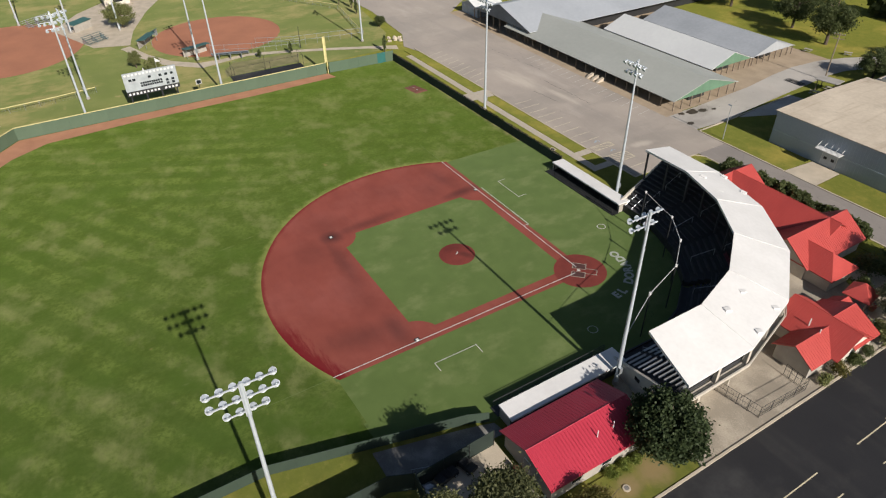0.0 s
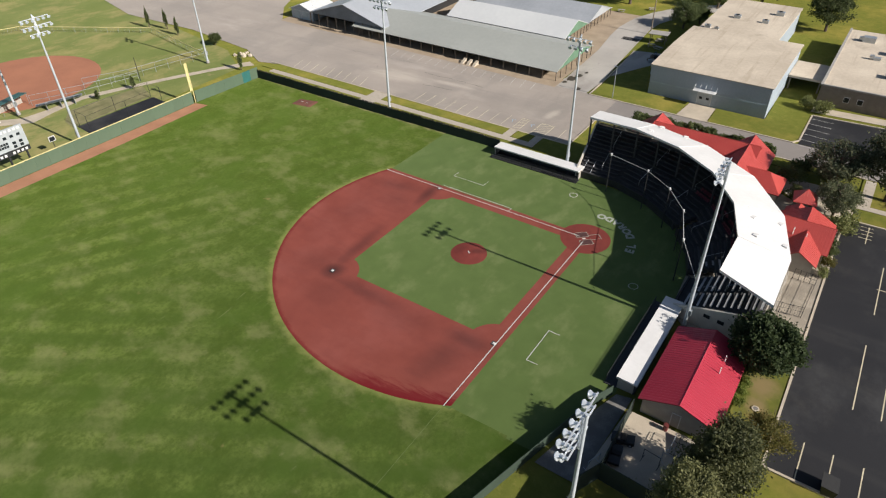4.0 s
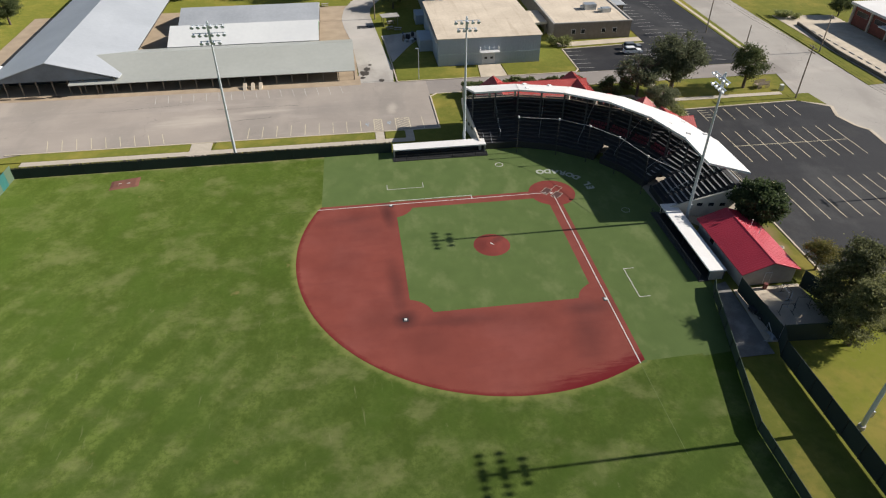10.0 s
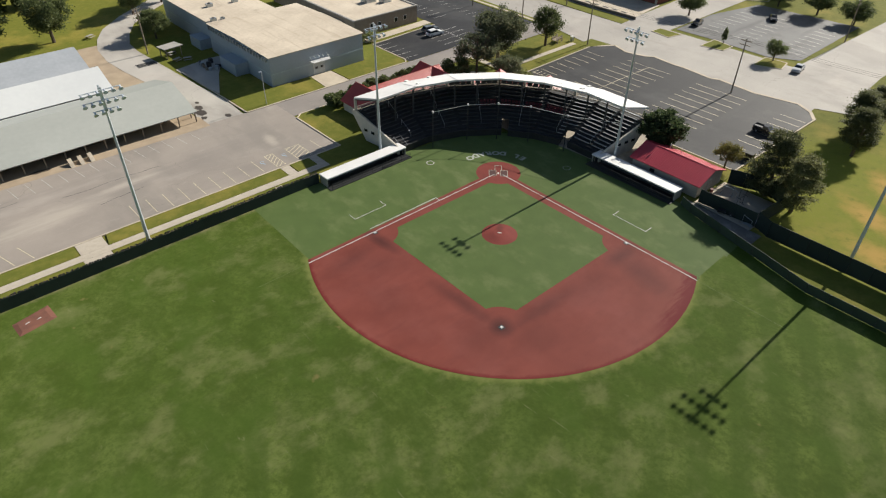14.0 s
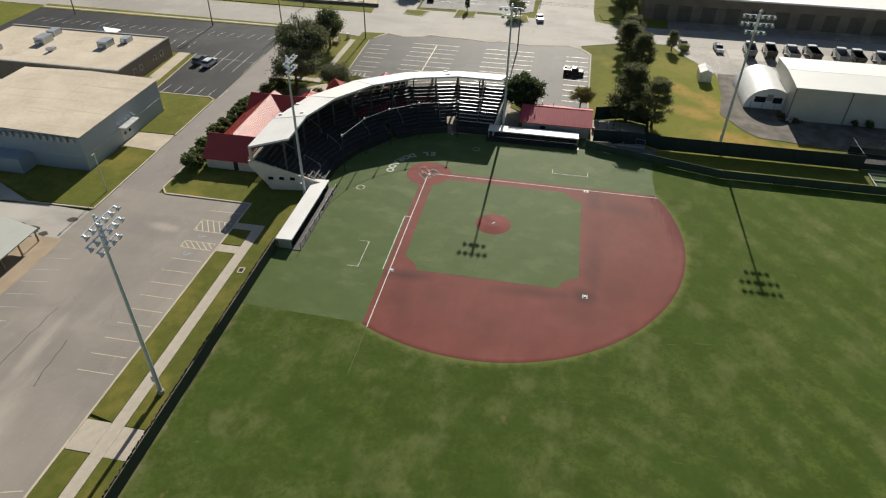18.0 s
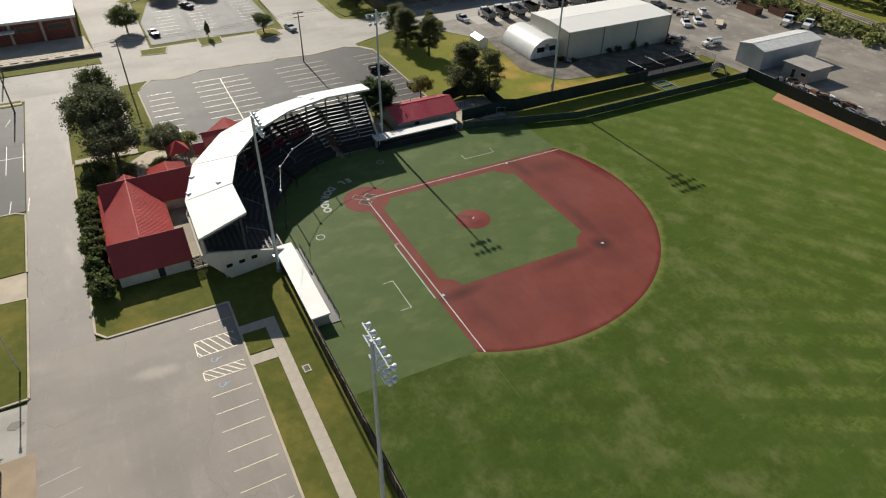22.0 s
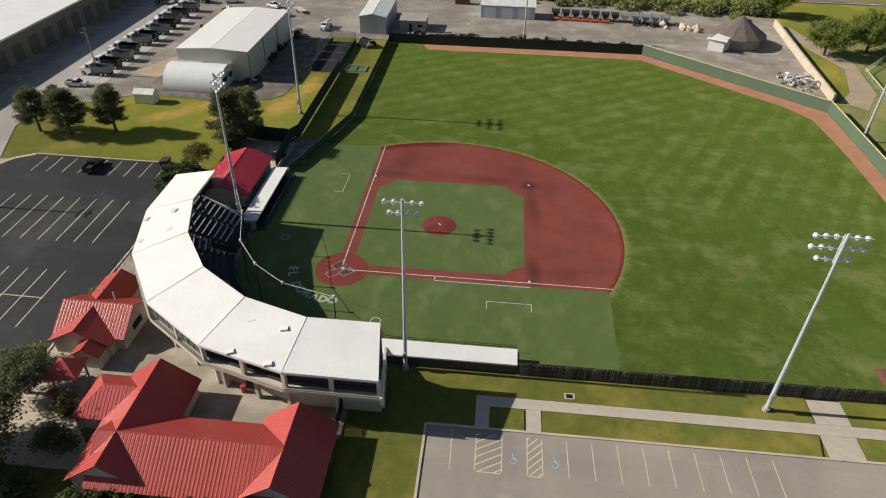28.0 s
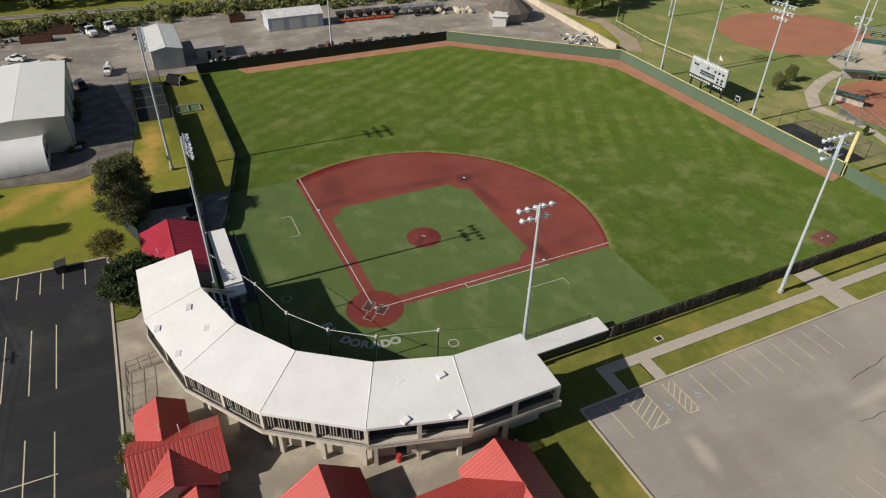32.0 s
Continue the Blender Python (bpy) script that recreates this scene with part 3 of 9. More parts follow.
def base_bag(x, y, turn=0.0):
    ob = thing("base", "square white base on a dark-stained corner of the infield", "base", pose(x, y, 0.016, 0, 0, turn), "bases")
    bm = bmesh.new()
    hull(bm, [(-0.2, -0.2, 0.0), (0.2, -0.2, 0), (0.2, 0.2, 0), (-0.2, 0.2, 0)], [(-0.17, -0.17, 0.09), (0.17, -0.17, 0.09), (0.17, 0.17, 0.09), (-0.17, 0.17, 0.09)])
    part("cushion", bm, M_PAINT, ob)
    bm = bmesh.new()
    obox(bm, 0, 0, 0.001, 0.012, 0.75, 0.75)
    part("mat", bm, M_DARKSTEEL, ob, "black rubber surround")


base_bag(27.2, 0.25)
base_bag(0.25, 27.2)
base_bag(27.43, 27.43)
bm = bmesh.new()
prism(bm, [(0.0, 0.0), (0.22, 0.0), (0.43, 0.21), (0.43, 0.43), (0.21, 0.43), (0.0, 0.22)], 0.024, 0.05)
part("home_plate", bm, M_PAINT, None, "white five-sided home plate in the red circle", "home plate")


def line(name, pts, w, z=0.030, material=M_PAINT, label="", kind="structure"):
    """A painted line along pts, closed corners, w wide."""
    bm = bmesh.new()
    for i, (a, b) in enumerate(zip(pts, pts[1:])):
        d = Vector((b[0] - a[0], b[1] - a[1], 0)).normalized()
        n = Vector((-d.y, d.x, 0)) * w / 2
        e = d * w / 2
        zz = z + 0.002 * (i % 2)
        bm.faces.new([bm.verts.new((p[0] + o.x, p[1] + o.y, zz)) for p, o in ((a, -n - e), (b, -n + e), (b, n + e), (a, n - e))])
    return part(name, bm, material, None, label, kind=kind)


line("foul_line_first", [(1.1, 0.0), (38.9, 0.0)], 0.12, label="white painted foul line")
line("foul_line_third", [(0.0, 1.1), (0.0, 38.9)], 0.12, label="white painted foul line")
line("foul_line_first_grass", [(38.9, 0.0), (47.0, 0.0)], 0.06, 0.004, mat("faint_chalk", (0.108, 0.145, 0.040), 0.9), "faint chalk line across the outfield grass")
line("foul_line_third_grass", [(0.0, 38.9), (0.0, 52.0)], 0.06, 0.004, bpy.data.materials["faint_chalk"], "faint chalk line across the outfield grass")
line("runner_lane", [(13.7, -0.1), (13.7, -1.0), (27.2, -1.0)], 0.11, label="white running lane line")
line("coach_box_first", [(21.3, -6.2), (21.3, -4.66), (27.4, -4.66), (27.4, -6.2)], 0.085, label="white coach's box line")
line("coach_box_third", [(-6.0, 21.3), (-4.5, 21.3), (-4.5, 27.4), (-6.0, 27.4)], 0.085, label="white coach's box line")


def turned(pts, cx=0.2, cy=0.2, a=-45):
    c, s = math.cos(radians(a)), math.sin(radians(a))
    return [(cx + x * c - y * s, cy + x * s + y * c) for x, y in pts]


for side in (-1, 1):
    line("batters_box", turned([(side * 0.38, -0.95), (side * 1.6, -0.95), (side * 1.6, 0.95), (side * 0.38, 0.95), (side * 0.38, -0.95)]), 0.07, 0.034, M_LETTER, "white batter's box lines")
line("catchers_box", turned([(-0.6, -0.95), (-0.6, -2.6), (0.6, -2.6), (0.6, -0.95)]), 0.07, 0.034, M_LETTER, "white catcher's box lines")
M_BOXDIRT = mat("dark_batting_turf", (0.075, 0.030, 0.026), 0.9, scale=1.5, bump=0.2)
for side in (-1, 1):
    flat("batting_mat", turned([(side * 0.45, -0.88), (side * 1.52, -0.88), (side * 1.52, 0.88), (side * 0.45, 0.88)]), 0.028, M_BOXDIRT, "worn dark patch in the batter's box")
bm = bmesh.new()
pa, pb = arc(6.9, -10.3, 0.70, 0, 360, 28)[:-1], arc(6.9, -10.3, 0.60, 0, 360, 28)[:-1]
va, vb = [bm.verts.new((x, y, 0.03)) for x, y in pa], [bm.verts.new((x, y, 0.03)) for x, y in pb]
for i in range(28):
    bm.faces.new((va[i], va[(i + 1) % 28], vb[(i + 1) % 28], vb[i]))
part("on_deck_circle", bm, M_PAINT, None, "white on-deck circle painted on the turf", kind="structure")
bm = bmesh.new()
pa, pb = arc(-10.3, 6.9, 0.70, 0, 360, 28)[:-1], arc(-10.3, 6.9, 0.60, 0, 360, 28)[:-1]
va, vb = [bm.verts.new((x, y, 0.03)) for x, y in pa], [bm.verts.new((x, y, 0.03)) for x, y in pb]
for i in range(28):
    bm.faces.new((va[i], va[(i + 1) % 28], vb[(i + 1) % 28], vb[i]))
part("on_deck_circle", bm, M_LETTER, None, "white on-deck circle painted on the turf", kind="structure")

# the town's name in an arc behind the plate
word = thing("painted_name", "white block letters painted in an arc on the turf", "lettering")
for i, ch in enumerate("EL DORADO"):
    if ch == " ":
        continue
    ang = 184.5 + i * 11.0
    cu = bpy.data.curves.new("letter", "FONT")
    cu.body, cu.size, cu.align_x, cu.offset, cu.extrude = ch, 1.75, "CENTER", 0.085, 0.002
    tmp = bpy.data.objects.new("letter_curve", cu)
    me = bpy.data.meshes.new_from_object(tmp)
    bpy.data.objects.remove(tmp)
    me.materials.append(M_LETTER)
    ob = new("letter", me)
    ob.parent = word
    r = 7.45
    ob.matrix_basis = pose(r * math.cos(radians(ang)), r * math.sin(radians(ang)), 0.034, 0, 0, ang + 90)

# bullpen mound in right field
bm = bmesh.new()
hull(bm, [(69.6, -15.0, 0.005), (74.2, -13.9, 0.005), (74.0, -11.0, 0.005), (69.4, -11.8, 0.005)], [(70.2, -14.2, 0.12), (73.6, -13.5, 0.12), (73.5, -11.6, 0.12), (70.0, -12.2, 0.12)])
pen = part("bullpen_mound", bm, mat("dark_bullpen_clay", (0.19, 0.075, 0.048), 0.9, dark=(0.13, 0.055, 0.038), scale=0.8, bump=0.3), None, "low clay bullpen mound on the outfield grass", "bullpen mound")
for dx in (71.2, 72.6):
    bm = bmesh.new()
    obox(bm, dx, -12.9, 0.121, 0.14, 0.55, 0.14, 12)
    part("rubber", bm, M_PAINT, pen, "white pitching rubber")


# ---- fences ----
def fence_run(name, pts, height, panel, board, label, category, cap=None, post=M_DARKSTEEL, slats=False, base=0.0, thick=0.06):
    """A fence along pts, its panels one by one, posts at their joints."""
    fn = thing(name, label, category)
    for a, b in zip(pts, pts[1:]):
        d = Vector((b[0] - a[0], b[1] - a[1], 0))
        n = max(1, round(d.length / panel))
        w = d.length / n
        turn = math.degrees(math.atan2(d.y, d.x))
        bm = bmesh.new()
        box(bm, 0.005, w - 0.005, -thick / 2, thick / 2, 0.04, height)
        first = part("panel", bm, board, fn, at=pose(a[0], a[1], base, 0, 0, turn))
        bm = bmesh.new()
        tube(bm, (0, thick / 2 + 0.05, 0), (0, thick / 2 + 0.05, height + 0.03), 0.04, 6)
        p0 = part("post", bm, post, fn, at=pose(a[0], a[1], base, 0, 0, turn))
        for i in range(1, n):
            x, y = a[0] + d.x * i / n, a[1] + d.y * i / n
            twin(first, pose(x, y, base + random.uniform(-0.02, 0.02), 0, 0, turn))
            twin(p0, pose(x, y, base, 0, 0, turn))
        if cap:
            bm = bmesh.new()
            box(bm, 0, d.length, -0.09, 0.09, height, height + 0.13)
            part("cap", bm, cap, fn, at=pose(a[0], a[1], base, 0, 0, turn))
    return fn


fence_run("outfield_fence", [(57.7, 98.7), (93.2, 67.3), (92.3, 0.4)], 2.65, 2.44, M_GREENFENCE, "green board outfield fence with a yellow cap rail", "fence", M_YELLOW)
fence_run("left_field_fence", [(-8.9, 98.2), (57.7, 98.7)], 2.6, 2.44, M_SCREEN, "dark green screened chain-link outfield fence", "fence")
fence_run("right_corner_fence", [(92.3, -0.4), (91.35, -13.0)], 2.6, 2.44, M_GREENFENCE, "green board fence past the foul pole", "fence")
fence_run("corner_fence_end", [(91.28, -15.2), (91.15, -17.4)], 2.6, 2.4, M_GREENFENCE, "short green board fence in the field's corner", "fence")
fence_run("teal_fence_panel", [(91.35, -13.0), (91.28, -15.2)], 2.6, 2.4, M_TEAL, "teal fence panels in the field's corner", "fence")
fence_run("left_line_fence", [(-8.9, 98.1), (-8.9, 50.2), (-14.4, 29.0), (-15.4, 26.8)], 1.6, 3.0, M_LINEFENCE, "dark green boarded fence along the foul ground", "fence")
fence_run("corridor_fence", [(-17.3, 75.6), (-17.4, 40.4), (-18.5, 38.0)], 2.8, 3.0, M_SCREEN, "dark screened chain-link fence beside the dry lawn", "fence")
fence_run("cage_yard_fence", [(-18.5, 38.0), (-27.5, 38.6), (-29.2, 34.0), (-27.2, 28.4)], 2.9, 3.0, M_SCREEN, "dark screened fence round the batting yard", "fence")
fence_run("walk_fence", [(-18.2, 28.2), (-18.5, 37.8)], 2.5, 3.0, M_SCREEN, "dark screened fence between the batting yard and the players' walk", "fence")

# foul poles
fp = thing("foul_pole", "tall yellow foul pole with a mesh wing above the outfield fence", "foul pole", pose(92.2, 0.0, 0))
bm = bmesh.new()
tube(bm, (0, 0, 0), (0, 0, 9.0), 0.10, 10)
part("pole", bm, M_YELLOW, fp)
bm = bmesh.new()
box(bm, -0.02, 0.02, 0.12, 0.58, 2.9, 9.0)
part("wing", bm, M_YELLOW, fp, "yellow mesh wing")


# ---- grandstand ----
half_in = [(9.7, -20.7), (1.45, -20.7), (-6.45, -18.15)]
half_out = [(10.6, -27.4), (0.4, -27.3), (-9.6, -24.45)]
INNER = half_in + [(-13.3, -13.3)] + [(y, x) for x, y in half_in[::-1]]
OUTER = half_out + [(-18.35, -18.35)] + [(y, x) for x, y in half_out[::-1]]


def rib(k, d):
    """A plan point at vertex k of the stand, d metres behind the roof's front edge."""
    a, b = INNER[k], OUTER[k]
    f = d / 6.75
    return (a[0] + (b[0] - a[0]) * f, a[1] + (b[1] - a[1]) * f)


def ring(d, z):
    return [(*rib(k, d), z) for k in range(7)]


stand = thing("grandstand", "crescent concrete grandstand under a flat white roof, open at the back", "grandstand")
FRONT, ROWS_N, TREAD, Z0, Z1 = -4.3, 13, 0.80, 1.0, 5.5
STEP = (Z1 - Z0) / (ROWS_N - 1)
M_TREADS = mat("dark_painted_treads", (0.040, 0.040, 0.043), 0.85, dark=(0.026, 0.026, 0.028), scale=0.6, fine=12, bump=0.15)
M_ROOFUNDER = mat("shaded_steel_deck", (0.20, 0.20, 0.20), 0.7, scale=0.6)
M_REDSEAT = mat("red_plastic_seat", (0.125, 0.016, 0.032), 0.5, scale=1)
# two tunnels pass under the lower rows to the field: bay, and the stretch of the bay they take
TUNNEL = {3: (0.10, 0.28), 4: (0.74, 0.97)}
# metal darkened to stand for shade, also on posts, rafters and in the dugouts
M_SHADEDARK = mat("dull_dark_bench", (0.055, 0.057, 0.062), 0.6, 0.1, scale=1.0, fine=6, bump=0.05)
M_PIER = mat("pale_concrete_pier", (0.52, 0.47, 0.39), 0.9, dark=(0.42, 0.38, 0.32), scale=0.8, fine=14, bump=0.15)


def bay_piece(bm, k, d0, d1, f0, f1, z0, z1):
    prism(bm, [lerp(rib(k, d0), rib(k + 1, d0), f0), lerp(rib(k, d0), rib(k + 1, d0), f1), lerp(rib(k, d1), rib(k + 1, d1), f1), lerp(rib(k, d1), rib(k + 1, d1), f0)], z0, z1)


for k in range(6):
    gap = TUNNEL.get(k)
    # stepped seating deck, tread by tread, near black to imitate the roof's shade
    for i in range(ROWS_N):
        d0, z = FRONT + i * TREAD, Z0 + i * STEP
        lo = max(0.02, z - 0.75)
        stretches = [(0.0, 1.0)]
        if gap and i < 4:
            stretches = [s for s in ((0.0, gap[0]), (gap[1], 1.0)) if s[1] - s[0] > 0.02]
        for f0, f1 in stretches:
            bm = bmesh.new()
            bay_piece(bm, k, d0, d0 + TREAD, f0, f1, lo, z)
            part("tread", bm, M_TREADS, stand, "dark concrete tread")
    # front wall
    for f0, f1 in ([(0.0, gap[0]), (gap[1], 1.0)] if gap else [(0.0, 1.0)]):
        if f1 - f0 > 0.02:
            bm = bmesh.new()
            bay_piece(bm, k, FRONT - 0.2, FRONT - 0.004, f0, f1, 0.0, 1.25)
            part("front_wall", bm, M_DARKSTEEL, stand, "dark padded backstop wall")
    # roof bay: a slightly pitched slab with a fascia
    bm = bmesh.new()
    zi, zo = 9.5, 7.75
    slab(bm, [(*rib(k, 0), zi), (*rib(k + 1, 0), zi), (*rib(k + 1, 6.9), zo), (*rib(k, 6.9), zo)], 0.34)
    part("roof", bm, M_WHITE, stand, "white membrane roof bay")
    if k:
        bm = bmesh.new()
        tube(bm, (*rib(k, 0.05), zi + 0.02), (*rib(k, 6.85), zo + 0.02), 0.035, 6)
        part("roof_seam", bm, M_WHITE, stand)
    # rear gallery: floor, ledge beam, handrails
    bm = bmesh.new()
    bay_piece(bm, k, 5.9, 6.98, 0, 1, 4.85, 5.05)
    part("gallery_floor", bm, M_PIER, stand, "concrete gallery floor")
    bm = bmesh.new()
    bay_piece(bm, k, 6.98, 7.12, 0, 1, 4.85, 5.25)
    part("ledge", bm, M_PIER, stand, "pale concrete gallery ledge")
    for zr, dr in ((5.62, 7.16), (5.42, 7.16)):
        bm = bmesh.new()
        tube(bm, (*rib(k, dr), zr), (*rib(k + 1, dr), zr), 0.045, 6)
        part("handrail", bm, M_BLOCK, stand)
    # gallery pilasters and roof beams, steel posts in front
    for f in (0.0, 0.5):
        p0, p1 = rib(k, 6.6), rib(k + 1, 6.6)
        turn = math.degrees(math.atan2(p1[1] - p0[1], p1[0] - p0[0]))
        x, y = lerp(p0, p1, f)
        bm = bmesh.new()
        obox(bm, x, y, 5.05, 7.5, 0.42, 0.42, turn)
        part("pilaster", bm, M_PIER, stand, "square concrete pilaster")
        x, y = lerp(rib(k, 1.0), rib(k + 1, 1.0), f)
        bm = bmesh.new()
        obox(bm, x, y, 3.6, 9.0, 0.24, 0.24, turn)
        part("post", bm, M_SHADEDARK, stand)
        a, b = lerp(rib(k, 0.3), rib(k + 1, 0.3), f), lerp(rib(k, 6.6), rib(k + 1, 6.6), f)
        bm = bmesh.new()
        tube(bm, (*a, 9.0), (*b, 7.38), 0.12, 6)
        part("rafter", bm, M_SHADEDARK, stand)
    # slatted white panels in the middle bays
    if k in (2, 3):
        for h in (0.0, 0.5):
            for n in range(4):
                f0 = h + 0.05 + n * 0.108
                bm = bmesh.new()
                bay_piece(bm, k, 6.56, 6.62, f0, f0 + 0.096, 5.55, 7.1)
                pf = part("gallery_window", bm, M_DARKSTEEL, stand, "dark gallery window with pale bars")
                for e in range(3):
                    bm = bmesh.new()
                    bay_piece(bm, k, 6.64, 6.70, f0 + 0.014 + e * 0.028, f0 + 0.022 + e * 0.028, 5.65, 7.0)
                    part("bar", bm, M_BLOCK, pf)
    # ground storey, set back under the gallery: blank walls between piers, open where the tunnels pass
    for f0, f1 in (((0.04, 0.08), (0.47, 0.51), (0.92, 0.96)) if k not in (0, 5) else ((0.48, 0.52),)):
        bm = bmesh.new()
        bay_piece(bm, k, 5.0, 5.55, f0, f1, 0.0, 4.84)
        part("pier", bm, M_PIER, stand, "pale concrete pier")
    walls_at = {0: ((0.0, 0.46), (0.54, 1.0)), 5: ((0.0, 0.46), (0.54, 1.0)), 3: ((0.34, 1.0),), 4: ((0.0, 0.68),)}.get(k, ((0.0, 0.62), (0.74, 1.0)))
    for f0, f1 in walls_at:
        bm = bmesh.new()
        bay_piece(bm, k, 4.3, 4.5, f0, f1, 0.0, 4.0)
        part("ground_wall", bm, M_PIER, stand, "pale blank wall")
    # benches, row by row; shaded bays get the metal darkened to imitate shade
    for i in range(1, ROWS_N):
        d0, z = FRONT + i * TREAD + 0.35, Z0 + i * STEP
        split = 0.55
        for f0, f1 in ((0.05, split - 0.035), (split + 0.035, 0.95)):
            if gap and i < 4 and f0 < gap[1] and f1 > gap[0]:
                if gap[0] - f0 > 0.1:
                    f1 = gap[0] - 0.02
                elif f1 - gap[1] > 0.1:
                    f0 = gap[1] + 0.02
                else:
                    continue
            place = k + (f0 + f1) / 2
            q = []
            for dd in (d0, d0 + 0.27):
                q.append((lerp(rib(k, dd), rib(k + 1, dd), f0), lerp(rib(k, dd), rib(k + 1, dd), f1)))
            (a, b), (e, c) = q
            if 2.5 < place < 4.6 and 6 <= i <= 7:
                n = max(1, int(Vector((b[0] - a[0], b[1] - a[1], 0)).length / 0.60))
                for j in range(n):
                    bm = bmesh.new()
                    p, r2 = lerp(a, b, (j + 0.14) / n), lerp(a, b, (j + 0.86) / n)
                    s, u = lerp(e, c, (j + 0.86) / n), lerp(e, c, (j + 0.14) / n)
                    prism(bm, [p, r2, s, u], z + 0.36, z + 0.43)
                    v0, v1 = lerp(u, p, -0.25), lerp(s, r2, -0.25)
                    prism(bm, [u, s, v1, v0], z + 0.43, z + 0.80)
                    part("seat", bm, M_REDSEAT, stand, "red plastic seat")
            else:
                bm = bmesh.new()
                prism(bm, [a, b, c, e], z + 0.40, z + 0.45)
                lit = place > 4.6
                part("bench", bm, M_ALU if lit else M_SHADEDARK, stand, "long aluminium bench" if lit else "long dull bench")
    # stair rails beside the aisle
    for dd, zz in ((-3.0, 1.7), (1.0, 3.95)):
        bm = bmesh.new()
        a, b = lerp(rib(k, dd), rib(k + 1, dd), 0.55), lerp(rib(k, dd + 2.8), rib(k + 1, dd + 2.8), 0.55)
        tube(bm, (*a, zz + 0.9), (*b, zz + 2.45), 0.03, 5)
        tube(bm, (*a, zz), (*a, zz + 0.9), 0.03, 5)
        tube(bm, (*b, zz + 1.4), (*b, zz + 2.45), 0.03, 5)
        part("stair_rail", bm, M_GALV, stand)
# end walls with small openings
for k, name in ((0, "end_wall"), (6, "end_wall")):
    d = Vector((OUTER[k][0] - INNER[k][0], OUTER[k][1] - INNER[k][1], 0)).normalized()
    out = Vector((1, 0, 0)) if k == 0 else Vector((0, 1, 0))
    bm = bmesh.new()
    prof = [(FRONT - 0.2, 0.0), (3.9, 0.0), (7.1, 4.5), (7.1, 5.3), (6.0, 5.3), (FRONT - 0.2, 1.6)]
    a = [(rib(k, dd)[0] + out.x * 0.02, rib(k, dd)[1] + out.y * 0.02, z) for dd, z in prof]
    b = [(x + out.x * 0.3, y + out.y * 0.3, z) for x, y, z in a]
    hull(bm, a, b)
    wall = part(name, bm, M_STUCCO, stand, "pale rendered end wall with small openings")
    for dd in (0.2, 2.0, 3.8):
        x, y = rib(k, dd)
        bm = bmesh.new()
        obox(bm, x + out.x * 0.31, y + out.y * 0.31, 1.9, 2.45, 0.85, 0.08, math.degrees(math.atan2(d.y, d.x)))
        part("opening", bm, M_GLASS, wall, "small dark opening")
# roof vents
for x, y, z, turn in ((-22.5, -0.9, 9.0, 77), (-21.2, -5.2, 8.85, 72), (-4.7, -21.1, 8.85, 18), (-0.6, -22.3, 9.05, 8), (-26.2, -2.0, 8.0, 77), (-24.6, -7.0, 7.95, 70), (-5.8, -25.3, 7.95, 18), (-1.2, -26.6, 7.98, 8)):
    vent = thing("roof_vent", "low white vent hood on the grandstand roof", "roof vent", pose(x, y, z, 0, 0, turn), "roof vents")
    bm = bmesh.new()
    hull(bm, [(-0.45, -0.34, -0.25), (0.4, -0.34, -0.25), (0.4, 0.34, -0.25), (-0.45, 0.34, -0.25)], [(-0.42, -0.3, 0.02), (0.36, -0.3, 0.13), (0.36, 0.3, 0.13), (-0.42, 0.3, 0.02)])
    part("hood", bm, M_WHITE, vent)

# ---- backstop net: poles, top cable and hung net ----
net = thing("backstop_net", "tall black backstop net hung from a cable between slim poles", "backstop net")
NETP = [(2.8, -14.3), (-4.1, -12.4), (-8.7, -9.05), (-12.3, -4.3), (-14.5, 2.6)]
NZ = 7.1
for i, (x, y) in enumerate(NETP):
    bm = bmesh.new()
    tube(bm, (x, y, 0), (x, y, NZ), 0.08, 8)
    part("pole", bm, M_DARKSTEEL, net)
    bm = bmesh.new()
    tube(bm, (x, y, NZ - 0.1), (x, y, NZ + 0.25), 0.16, 8)
    part("pulley_cap", bm, M_WHITEMETAL, net, "white cap")
for a, b in zip(NETP, NETP[1:]):
    bm = bmesh.new()
    tube(bm, (*a, NZ + 0.05), (*b, NZ + 0.05), 0.035, 5)
    part("top_cable", bm, M_WHITEMETAL, net, "pale steel cable")
    bm = bmesh.new()
    n = 12
    for j in range(n + 1):
        p = lerp(a, b, j / n)
        tube(bm, (*p, 1.2), (*p, NZ), 0.003, 3)
    for j in range(1, 12):
        z = 1.2 + (NZ - 1.2) * j / 12
        tube(bm, (*a, z), (*b, z), 0.004, 3)
    part("netting", bm, M_NET, net, "black netting")


bm = bmesh.new()
tube(bm, (*NETP[-1], NZ + 0.05), (-18.6, 10.7, NZ + 0.4), 0.03, 5)
part("stay_cable", bm, M_WHITEMETAL, net, "pale steel cable")
bm = bmesh.new()
tube(bm, (*NETP[0], NZ + 0.05), (11.9, -18.0, NZ + 0.4), 0.012, 5)
part("stay_cable", bm, M_NET, net)

